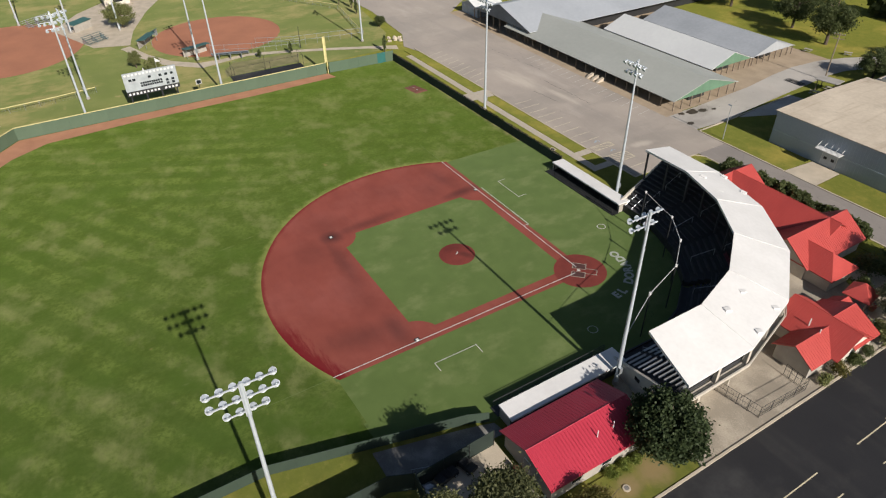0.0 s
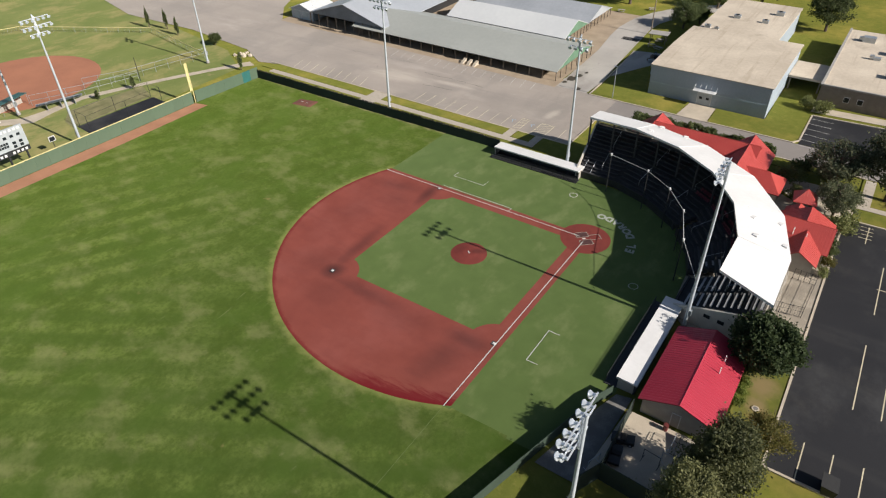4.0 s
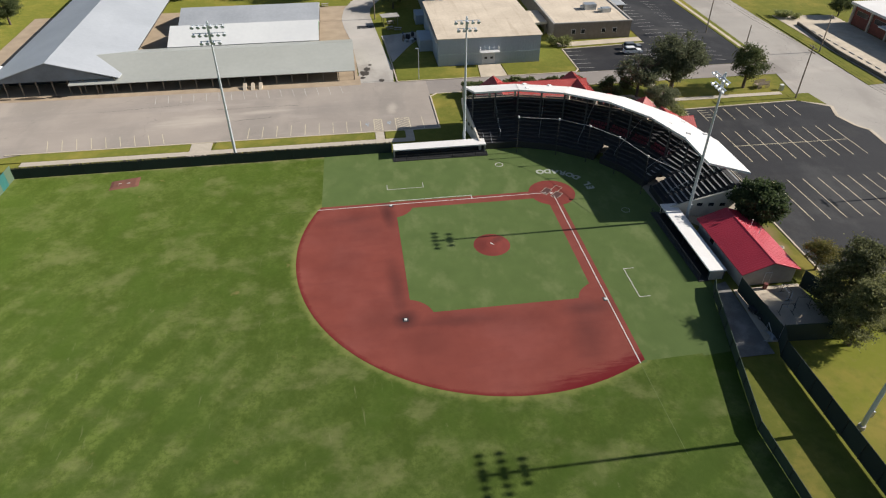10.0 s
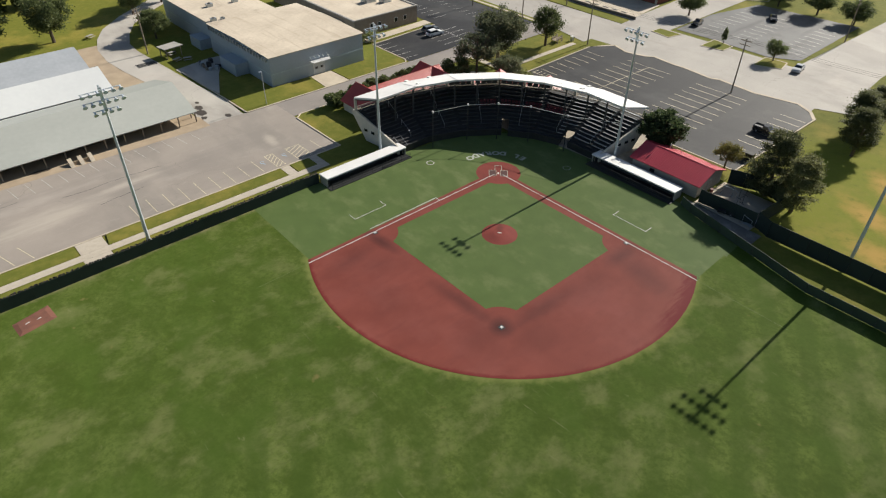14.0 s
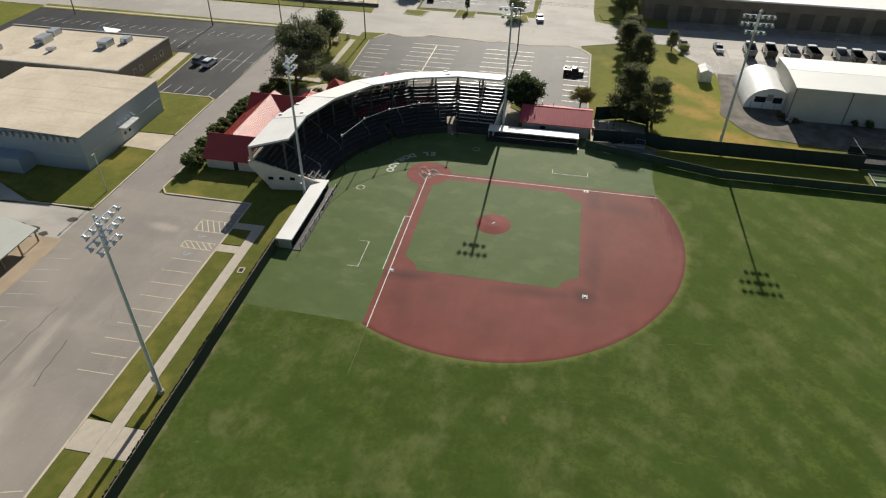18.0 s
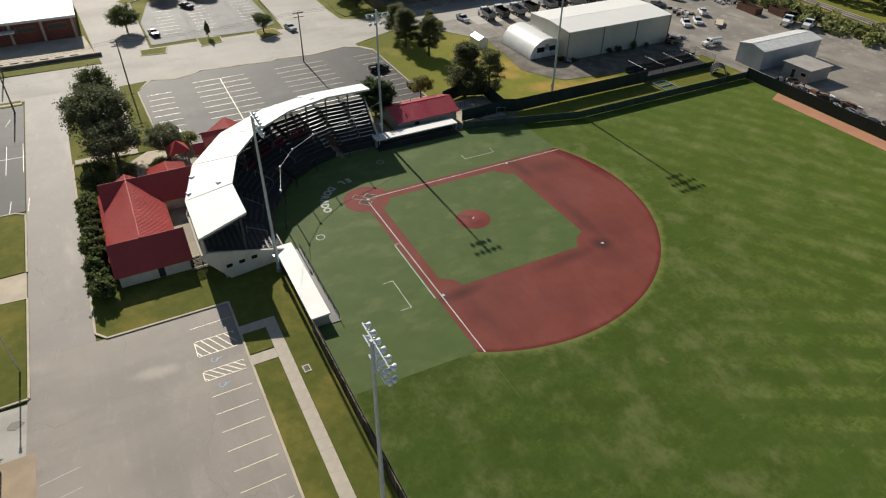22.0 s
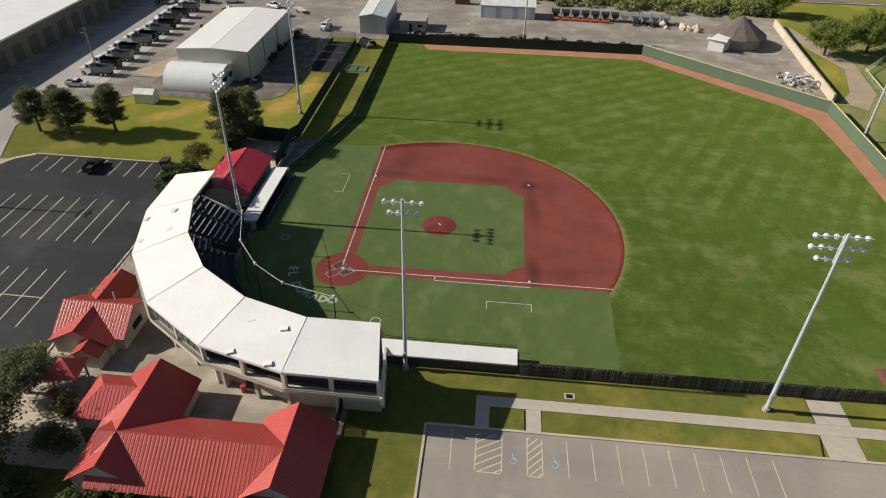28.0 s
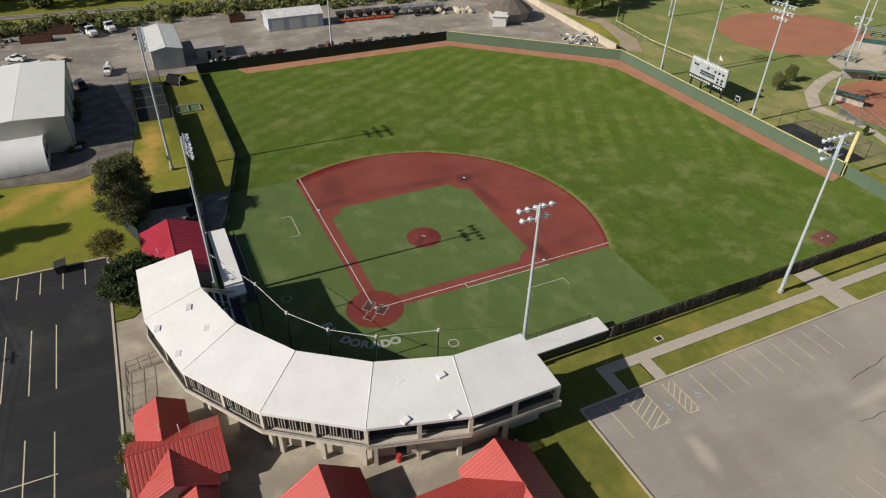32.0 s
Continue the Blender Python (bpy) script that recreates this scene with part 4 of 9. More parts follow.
# ---- dugouts ----
def dugout(m, label):
    """Along local x from 0 to 17, the field on local +y."""
    dg = thing("dugout", label, "dugout", m, "dugouts")
    bm = bmesh.new()
    slab(bm, [(0, -1.5, 1.62), (17.0, -1.5, 1.62), (17.0, 1.05, 1.72), (0, 1.05, 1.72)], 0.22)
    part("roof", bm, M_WHITE, dg, "flat white roof")
    # back wall, bench and floor take dark colours for the shade inside a dugout
    bm = bmesh.new()
    box(bm, 0, 17, -1.35, -1.15, 0.0, 1.38)
    part("back_wall", bm, M_SHADEDARK, dg)
    for x in (0.0, 16.8):
        bm = bmesh.new()
        box(bm, x, x + 0.2, -1.15, 0.8, 0.0, 1.38)
        part("side_wall", bm, M_BLOCK, dg)
    bm = bmesh.new()
    box(bm, 0.3, 16.7, -0.9, -0.5, 0.035, 0.42)
    part("bench", bm, M_SHADEDARK, dg, "long bench in shade")
    bm = bmesh.new()
    box(bm, 0.2, 16.8, -1.15, 0.85, -0.05, 0.035)
    part("floor_slab", bm, M_DARKSTEEL, dg, "dark rubber floor")
    bm = bmesh.new()
    box(bm, -0.2, 17.2, 0.85, 2.3, 0.03, 0.10)
    part("apron", bm, M_DARKSTEEL, dg, "black rubber apron")
    for i in range(9):
        x = 0.1 + i * 2.1
        bm = bmesh.new()
        tube(bm, (x, 2.2, 0.05), (x, 2.2, 1.15), 0.04, 6)
        part("rail_post", bm, M_DARKSTEEL, dg)
    for z in (0.5, 0.85, 1.15):
        bm = bmesh.new()
        tube(bm, (0.1, 2.2, z), (16.9, 2.2, z), 0.035, 6)
        part("rail", bm, M_DARKSTEEL, dg)
    for i in range(5):
        x = 0.4 + i * 4.05
        bm = bmesh.new()
        box(bm, x - 0.06, x + 0.06, 0.72, 0.84, 0.03, 1.45)
        part("post", bm, M_DARKSTEEL, dg)
    return dg


dugout(pose(8.4, -16.2, 0, 0, 0, 0), "white-roofed first base dugout with a dark railing, beside the grandstand")
dugout(pose(-16.2, 25.4, 0, 0, 0, -90), "white-roofed third base dugout with a dark railing, beside a red-roofed building")


M_MAST = mat("pale_galvanised_mast", (0.50, 0.545, 0.575), 0.45, 0.15, dark=(0.41, 0.45, 0.48), scale=1.2, fine=9, bump=0.04)
M_LENS = mat("pale_lamp_glass", (0.58, 0.66, 0.72), 0.08, 0.0, scale=2, bump=0)


# ---- floodlight masts ----
def floodlight(x, y, top, rows, turn, label):
    """rows: lamps on each crossbar, from the top down."""
    fl = thing("floodlight_mast", label, "floodlight", pose(x, y, 0, 0, 0, turn), "floodlight masts")
    bm = bmesh.new()
    tube(bm, (0, 0, 0), (0, 0, top + 0.6), 0.26, 12, 0.13)
    part("mast", bm, M_MAST, fl, "tapered galvanised steel mast")
    bm = bmesh.new()
    tube(bm, (0, 0, 0), (0, 0, 0.5), 0.42, 12, 0.40)
    part("footing", bm, M_CONC2, fl)
    bm = bmesh.new()
    box(bm, -0.20, 0.20, 0.10, 0.24, top - 1.3 * (len(rows) - 1) - 0.35, top + 0.35)
    part("bracket", bm, M_LAMP, fl, "pale steel bracket")
    for i, n in enumerate(rows):
        z = top - 1.3 * i
        w = (n - 1) * 0.96
        bm = bmesh.new()
        box(bm, -w / 2 - 0.2, w / 2 + 0.2, 0.245, 0.34, z - 0.05, z + 0.05)
        bar = part("crossbar", bm, M_LAMP, fl)
        for j in range(n):
            lx = -w / 2 + j * 0.96
            c, dr = Vector((lx, 0.34, z - 0.05)), Vector((0, 0.87, -0.5))
            bm = bmesh.new()
            tube(bm, c - dr * 0.05, c + dr * 0.22, 0.11, 10, 0.14)
            tube(bm, c + dr * 0.22, c + dr * 0.44, 0.14, 14, 0.30)
            tube(bm, c + dr * 0.44, c + dr * 0.50, 0.31, 14, 0.31)
            lamp = part("lamp", bm, M_LAMP, bar, "round silver lamp")
            bm = bmesh.new()
            tube(bm, c + dr * 0.502, c + dr * 0.52, 0.27, 14, 0.27)
            part("lens", bm, M_LENS, lamp, "pale glass lens")
    bm = bmesh.new()
    box(bm, -0.22, 0.22, -0.45, -0.16, 2.0, 2.9)
    part("switch_box", bm, M_GALV, fl)
    return fl


floodlight(12.0, -18.2, 23.5, (5, 4), 0, "tall steel floodlight mast behind the first base dugout")
floodlight(-18.7, 10.9, 23.7, (5, 4), -90, "tall steel floodlight mast behind the third base dugout")
floodlight(54.0, -20.0, 24.1, (6, 6, 4), 0, "tall steel floodlight mast beside the board fence")
floodlight(-20.2, 51.5, 24.9, (6, 6, 4), -90, "tall steel floodlight mast on the dry lawn")

# ---- stair from the first base dugout up to the seats ----
st1 = thing("concrete_stair", "pale concrete stair with a steel handrail beside the dugout", "stair")
for i in range(6):
    bm = bmesh.new()
    box(bm, 7.0, 8.3, -16.4 - 0.42 * (i + 1), -16.4 - 0.42 * i, 0.0, 0.22 * (i + 1))
    part("step", bm, M_PIER, st1)
for x in (6.95, 8.35):
    bm = bmesh.new()
    tube(bm, (x, -16.5, 1.0), (x, -18.9, 2.3), 0.035, 6)
    tube(bm, (x, -16.5, 0.0), (x, -16.5, 1.0), 0.035, 6)
    tube(bm, (x, -18.9, 0.9), (x, -18.9, 2.3), 0.035, 6)
    part("handrail", bm, M_GALV, st1)


# ---- paved ground round the park ----
flat("car_park_east", [(15.4, -26.2), (15.4, -50.0), (34, -50.5), (118, -51.5), (126, -60), (131, -69), (127, -84), (190, -90), (200, -40), (161, -30.5), (133, -31.6), (108, -29), (99, -24.6), (93, -26.2)], -0.03, M_LOT, "worn grey asphalt car park with cracks and stains")
flat("street", [(-68.4, -42.5), (15.4, -42.5), (15.4, -49.9), (-68.4, -49.8)], -0.034, M_STREET, "grey asphalt street beside the ballpark")
WEST_EDGE = [(-63.5, 27.4), (-66.5, 25.4), (-68.6, 21.8), (-66.8, 12.8), (-67.7, 4.1), (-66.8, 2.4), (-67.8, -5.3), (-67.6, -7.7), (-68.3, -13.6), (-66.8, -15.6), (-65.7, -20.2), (-67.4, -24.6), (-62.5, -28.0)]
flat("car_park_west", [(-32.2, -27.2), (-32.2, 27.2)] + WEST_EDGE, -0.028, M_BLACK, "fresh black asphalt car park with painted bays")
M_ROADCONC = mat("bleached_concrete_road", (0.365, 0.338, 0.300), 0.8, dark=(0.28, 0.26, 0.233), scale=0.08, fine=60, amount=0.5, bump=0.15, extra=cracked_look)
flat("wide_road", [(-68, -140), (-83, -140), (-82.3, -34), (-160, -38), (-160, -22), (-88, -22), (-88, 12), (-160, 14), (-160, 29), (-97, 28), (-89, 28.5), (-87, 33), (-88, 150), (-78, 150), (-74.5, 38), (-69, 25), (-60, 26), (-60, -20), (-63, -29.5), (-66.9, -50)], -0.036, M_ROADCONC, "pale concrete road past the car park")
flat("far_car_park", [(-128, -17.3), (-109, -21.6), (-90, -21.3), (-90.4, -11), (-89.6, 4.7), (-93.4, 11), (-130, 10.5)], -0.032, mat("grey_asphalt", (0.15, 0.15, 0.148), 0.7, dark=(0.10, 0.10, 0.10), scale=0.1, fine=60, spec=0.25, extra=seam_look), "grey asphalt car park across the road")
flat("gym_lot", [(-20.9, -50.0), (-20.9, -64.8), (-43, -66), (-44.5, -125), (-65.4, -125), (-64.8, -50)], -0.030, M_BLACK, "black asphalt car park beside the offices")
M_SLAB2 = mat("pale_drive_concrete", (0.46, 0.43, 0.385), 0.8, dark=(0.36, 0.335, 0.30), scale=0.12, fine=40, amount=0.5, bump=0.15, extra=cracked_look)
flat("service_drive", [(22.6, -50.0), (30.9, -50.0), (30.2, -56), (30.6, -66), (31.2, -77), (32.8, -88), (33.4, -96), (32.5, -105), (30.2, -112), (26.4, -119), (19.0, -127), (4, -139), (0, -134), (13, -124), (18.6, -118), (22.4, -111), (25.0, -104), (25.4, -98), (24.4, -84), (23.2, -68), (22.2, -58)], -0.032, M_SLAB2, "pale concrete service drive beside the barns")
flat("barn_apron", [(30.0, -49.5), (118, -50.6), (118, -54), (30.0, -54.5)], -0.022, M_DIRT, "bare dirt apron along the barns")
flat("barn_yard", [(30.5, -54), (118, -54), (118, -108), (30.5, -108)], -0.060, M_DIRT, "bare dirt between the barns")
flat("works_yard", [(-36.5, 67), (-25, 70), (-24.5, 75), (-24.5, 100.4), (60, 100.6), (96, 76), (103, 130), (100, 148), (-120, 150), (-120, 50), (-76, 47), (-68, 50), (-58, 56), (-48, 57), (-36, 57)], -0.050, M_GRAVEL, "gravel yard of the works depot")
flat("bare_ground", [(-58, 56.5), (-45, 55.6), (-36, 54), (-29, 57.5), (-26.5, 60), (-25.2, 70), (-24.6, 75), (-28, 100), (-35.9, 100), (-35.9, 66.8), (-52.6, 66.8), (-58, 67.5)], -0.044, M_DARKDIRT, "dark bare earth round the hoop house and shed")
M_FORE = mat("stained_forecourt_concrete", (0.44, 0.385, 0.305), 0.9, dark=(0.27, 0.235, 0.185), scale=0.30, fine=20, amount=0.75, bump=0.2)
flat("forecourt", [(-31.9, 11.2), (-29.5, 11.2), (-27.4, 13.6), (-21, 13.6), (-13, 5), (-13, -12), (6.4, -22), (6.4, -29.2), (0, -31), (-20, -31), (-25, -28), (-31.9, -22)], -0.015, M_FORE, "stained concrete forecourt behind the grandstand", thick=0.08)
flat("plaza", [(-31.9, -22), (-25, -28), (-20, -33), (-20, -36), (-28, -36), (-33, -30)], -0.018, M_CONC, "pale concrete path under the trees", thick=0.08)
# darker concrete; on the players' walk its tone stands in for shade
M_OLDCONC = mat("stained_old_concrete", (0.235, 0.225, 0.21), 0.85, dark=(0.13, 0.125, 0.115), scale=0.5, fine=14, amount=0.75, bump=0.2)
flat("patio", [(-27.4, 27.8), (-17.8, 27.8), (-17.0, 37.8), (-27.4, 38.4)], -0.010, M_CONC, "concrete yard behind the red-roofed building", thick=0.06)
flat("player_walk", [(-17.6, 26.0), (-15.8, 26.4), (-14.8, 29.5), (-12.2, 39.8), (-17.0, 39.8)], -0.012, M_OLDCONC, "concrete walk between the fences")
flat("gym_apron", [(-3.6, -50.0), (2.6, -50.0), (2.0, -57.3), (-3.4, -57.3)], -0.010, M_CONC, "pale concrete walk to the hall's door", thick=0.1)
flat("side_slab", [(23.4, -80.6), (15.2, -82.4), (11.4, -82.2), (11.4, -76.0), (14.6, -76.0), (17, -72), (21.8, -62)], -0.016, M_SLAB2, "concrete loading slab beside the hall")
flat("gym_path", [(-20.2, -66.2), (-43, -67.6), (-43, -70.6), (-20.2, -69.2)], -0.020, M_CONC, "pale concrete path before the offices")


def lawn(pts, z=0.04, label="kerbed strip of green lawn"):
    return flat("lawn", pts, z, M_LAWN, label, thick=0.14)


def kerb(pts, label="pale concrete kerb", w=0.28, h=0.10):
    bm = bmesh.new()
    for a, b in zip(pts, pts[1:]):
        d = Vector((b[0] - a[0], b[1] - a[1], 0))
        obox(bm, (a[0] + b[0]) / 2, (a[1] + b[1]) / 2, -0.1, h, d.length, w, math.degrees(math.atan2(d.y, d.x)))
    return part("kerb", bm, M_CONC, None, label, kind="structure")


def walkway(x0, x1, y0, y1, along="x", step=1.5, z=0.055, label="concrete sidewalk of square slabs"):
    """A sidewalk whose slabs lie one by one."""
    w = flat("sidewalk", [(x0, y0), (x1, y0), (x1, y1), (x0, y1)], z - 0.03, M_CONC2, label)
    n = max(1, round(((x1 - x0) if along == "x" else (y1 - y0)) / step))
    sx, sy = ((x1 - x0) / n, y1 - y0) if along == "x" else (x1 - x0, (y1 - y0) / n)
    bm = bmesh.new()
    box(bm, 0.006, sx - 0.006, 0.0, sy, -0.02, 0.0)
    first = part("slab", bm, M_SLAB, w, at=pose(x0, y0, z))
    for i in range(1, n):
        twin(first, pose(x0 + (sx * i if along == "x" else 0), y0 + (sy * i if along == "y" else 0), z), w)
    return w


M_SLAB = mat("sidewalk_slab", (0.47, 0.415, 0.335), 0.9, dark=(0.37, 0.325, 0.265), scale=0.9, fine=12, bump=0.15, per_piece=0.03)
lawn([(25.5, -17.0), (25.7, -17.86), (59.0, -17.7), (59.0, -21.4), (18.2, -21.4), (18.2, -17.95), (25.4, -17.9)])
lawn([(10.8, -17.9), (18.2, -17.9), (18.2, -21.4), (20.7, -21.4), (20.7, -26.0), (15.5, -26.0), (15.5, -41.0), (14.0, -42.3), (6.6, -42.3), (6.6, -28.8), (11, -28.8)], 0.03, "lawn between the grandstand and the car park")
lawn([(22.5, -23.05), (26.3, -23.05), (26.3, -26.0), (22.5, -26.0)], 0.055)
lawn([(28.3, -23.05), (58.8, -23.05), (58.2, -26.0), (28.3, -26.0)], 0.055)
lawn([(63.1, -17.65), (92, -17.5), (92, -21.4), (63.0, -21.4)])
lawn([(62.9, -23.05), (96, -23.05), (93, -26.0), (62.9, -26.0)], 0.055)
walkway(20.8, 92, -22.98, -21.45)
walkway(20.8, 22.4, -26.1, -23.0, "y", 1.3)
walkway(26.5, 28.2, -26.1, -23.0, "y", 1.3)
walkway(58.9, 62.8, -26.1, -23.0, "y", 1.3)
walkway(59.1, 63.0, -21.43, -17.9, "y", 1.3)
kerb([(15.4, -41.2), (15.4, -26.15), (96, -26.15)])
kerb([(15.4, -41.2), (13.9, -42.45), (-32, -42.45), (-33.5, -42.3)])
kerb([(-19.8, -50.0), (-3.6, -49.95)])
kerb([(2.6, -49.95), (21.8, -50.0), (22.1, -60), (22.9, -78)])
kerb([(-32.1, -27.1), (-32.1, 27.1), (-63.3, 27.5)])
kerb(WEST_EDGE, "pale concrete kerb along the car park", 0.7, 0.02)
kerb([(-32.1, -27.2), (-61.5, -28.1)])
kerb([(-19.8, -50.0), (-20.8, -51.5), (-20.8, -64.5), (-42.8, -66.0)])
lawn([(-19.6, -50.2), (-3.8, -50.2), (-3.6, -57.4), (-13.2, -57.4), (-13.2, -66), (-18.8, -66), (-20.5, -64), (-20.5, -52)], 0.05, "kerbed lawn before the blue-grey hall")
lawn([(2.8, -50.2), (21.6, -50.2), (21.6, -60.5), (17, -71.6), (14.8, -75), (14.8, -67.8), (11.8, -67.8), (11.8, -57.4), (2.2, -57.4)], 0.05, "kerbed lawn before the blue-grey hall")
lawn([(-20, -42.3), (6.5, -42.3), (6.5, -39.2), (-20, -39.2)], 0.03, "narrow lawn under the hedge")
lawn([(-61, -42.2), (-33, -42.2), (-33, -33.0), (-60.5, -32.8)], 0.03, "green lawn under the street trees")
lawn([(-61, -31.4), (-33, -31.4), (-33, -27.4), (-61, -28.2)], 0.03, "green verge beside the car park")
walkway(-60.5, -33, -32.9, -31.5, "x", 1.6)
walkway(-35, -33.4, -42, -32.9, "y", 1.5)
lawn([(-31.8, 11.5), (-29.6, 11.4), (-27.4, 14), (-27.4, 27.6), (-31.8, 27.6)], 0.02, "strip of lawn beside the red-roofed building")
lawn([(-64.9, -50.4), (-65.6, -50.4), (-66.4, -125), (-65.5, -125)], 0.03, "narrow green verge beside the sidewalk")
lawn([(-66.6, -50.4), (-67.5, -50.6), (-69.0, -125), (-67.4, -125)], 0.03, "narrow green verge beside the road")
flat("verge_walk", [(-65.6, -50.3), (-66.6, -50.3), (-67.4, -125), (-66.4, -125)], 0.01, M_CONC, "pale concrete sidewalk between the verges")
lawn([(-66.4, -31.4), (-61.1, -31.4), (-61.1, -28.4), (-66.9, -25.6)], 0.03, "green verge beside the car park")
for q in ([(-87.2, -24.4), (-83.5, -24.6), (-82.7, -19), (-87.3, -18)], [(-90.5, -10.3), (-83.7, -10.3), (-85, -4.8), (-89.3, -4.6)], [(-88.8, 4.4), (-81.8, 4.6), (-84.5, 10.5), (-89.2, 9.6)], [(-132, -25.3), (-128, -24), (-133, -17), (-137.4, -18)]):
    lawn(q, 0.05, "small kerbed grass island")
    kerb(q + q[:1], "pale kerb round a grass island", 0.25, 0.07)
lawn([(-114, 31.0), (-95, 29.5), (-90.5, 30.5), (-91.5, 40), (-94, 40.8), (-114, 40.6)], 0.03, "lawn before the brown warehouse")


# storm drain in the lawn
dn = thing("storm_drain", "square concrete storm drain with a dark grate in the lawn", "drain", pose(31.6, -20.5, 0.04, 0, 0, 3))
bm = bmesh.new()
for q in ((-0.6, 0.6, -0.45, -0.3), (-0.6, 0.6, 0.3, 0.45), (-0.6, -0.42, -0.3, 0.3), (0.42, 0.6, -0.3, 0.3)):
    box(bm, *q, -0.05, 0.06)
part("surround", bm, M_CONC, dn, "pale concrete surround")
for i in range(6):
    bm = bmesh.new()
    box(bm, -0.40 + i * 0.14, -0.33 + i * 0.14, -0.3, 0.3, 0.0, 0.03)
    part("bar", bm, M_DARKSTEEL, dn)
bm = bmesh.new()
box(bm, -0.42, 0.42, -0.3, 0.3, -0.04, 0.005)
part("sump", bm, M_NET, dn)

# round valve cover on the lawn by the team building
vc = thing("valve_cover", "round concrete valve cover set in the dry lawn", "valve cover", pose(-29.7, 19.8, 0.02))
bm = bmesh.new()
tube(bm, (0, 0, -0.03), (0, 0, 0.10), 0.42, 16)
part("collar", bm, M_CONC, vc, "pale concrete collar")
bm = bmesh.new()
tube(bm, (0, 0, 0.10), (0, 0, 0.13), 0.26, 14)
part("lid", bm, M_OLDCONC, vc, "dark stained lid")

# long tar-filled cracks across the car park
M_TAR = mat("tar_filled_crack", (0.060, 0.056, 0.052), 0.7, scale=1.5, bump=0.1)
cr_ = random.Random(17)
for x0, y0, x1, y1, n in ((43.7, -40.8, 60.0, -41.0, 10), (48.8, -35.9, 56.0, -34.8, 6), (66.0, -44.5, 84.0, -42.8, 12)):
    pts = [(x0 + (x1 - x0) * i / n + cr_.uniform(-0.2, 0.2), y0 + (y1 - y0) * i / n + cr_.uniform(-0.25, 0.25)) for i in range(n)] + [(x1, y1)]
    line("tar_crack", pts, cr_.uniform(0.05, 0.09), -0.022, M_TAR, "dark tar-filled crack in the asphalt")


# painted bays
def bay(x0, y0, x1, y1, m=M_YLINE, w=0.11, z=-0.018):
    return line("bay_line", [(x0, y0), (x1, y1)], w, z, m, "faded painted parking bay line")


M_PALE = mat("faded_white_paint", (0.60, 0.58, 0.53), 0.5, scale=1.2, fine=8, bump=0.05)
bay(18.4, -26.6, 18.5, -31.7)
for x in [30.85 + 2.72 * i for i in range(9)]:
    bay(x, -26.9, x + 0.05, -31.5)
for x in [68 + 2.62 * i for i in range(9)]:
    bay(x, -26.9, x + 1.2, -31.2)
for x in [34 + 2.62 * i for i in range(16)]:
    bay(x, -45.4, x + 0.6, -49.2, M_PALE, 0.07)
for x0, x1 in ((21.1, 23.9), (26.6, 28.2)):
    for a, b in (((x0, -26.9), (x0, -31.7)), ((x1, -26.9), (x1, -31.7)), ((x0, -31.7), (x1, -31.7))):
        bay(*a, *b)
    for i in range(7):
        top = -26.9 - 0.95 * i + 1.4
        f0, f1 = max(0.0, (top - (-26.9)) / 1.6), min(1.0, (top + 31.7) / 1.6)
        if f1 > f0:
            bay(lerp((x1, 0), (x0, 0), f0)[0], top - 1.6 * f0, lerp((x1, 0), (x0, 0), f1)[0], top - 1.6 * f1, M_YLINE, 0.14, -0.014)
M_BLUE = mat("faded_blue_paint", (0.36, 0.50, 0.62), 0.8, scale=2, bump=0.05)
for x in (25.1, 29.5):
    sym = thing("access_symbol", "pale blue painted access symbol on the asphalt", "painted symbol", pose(x, -30.0, -0.016))
    bm = bmesh.new()
    pa, pb = arc(0, 0, 0.42, -150, 120, 14), arc(0, 0, 0.31, -150, 120, 14)
    va, vb = [bm.verts.new((*p, 0)) for p in pa], [bm.verts.new((*p, 0)) for p in pb]
    for i in range(14):
        bm.faces.new((va[i], va[i + 1], vb[i + 1], vb[i]))
    part("wheel", bm, M_BLUE, sym)
    bm = bmesh.new()
    obox(bm, 0.02, 0.55, 0, 0.002, 0.13, 0.8, 15)
    part("figure", bm, M_BLUE, sym)
for y0, y1, xs in ((-16.6, -5.0, range(9)), (1.9, 13.8, range(9))):
    for i in xs:
        x = -38.7 - 2.85 * i
        bay(x, y0, x - 0.1, y1, M_YLINE, 0.13, -0.016)
bay(-38.5, -10.9, -61.3, -10.6, M_YLINE, 0.13, -0.013)
for i in range(10):
    x = -35.2 - 2.85 * i
    bay(x, 21.6, x, 26.8, M_YLINE, 0.12, -0.016)
    if x > -60:
        bay(x - 0.5, -26.6, x - 0.5, -21.6, M_YLINE, 0.12, -0.016)
for k in range(2):
    x0 = -34.6 - 4.0 * k
    for i in range(4):
        bay(x0, -26.4 + 1.1 * i, x0 - 1.7, -26.4 + 1.1 * i, M_YLINE, 0.12, -0.013)
for i in range(6):
    bay(-20.8, -49.6 - 2.66 * i, -25.0, -49.4 - 2.66 * i, M_PALE, 0.10, -0.022)
for i in range(5):
    bay(-34.8, -50.2 - 2.7 * i, -46.2, -50.2 - 2.7 * i, M_PALE, 0.10, -0.022)
bay(-40.6, -49.8, -41.6, -62.0, M_PALE, 0.10, -0.019)
for i in range(25):
    bay(-55.4, -53.2 - 2.75 * i, -58.4, -52.4 - 2.75 * i, M_PALE, 0.10, -0.022)
    if i > 8:
        bay(-46.0, -70.0 - 2.75 * (i - 9), -50.6, -70.0 - 2.75 * (i - 9), M_PALE, 0.10, -0.022)
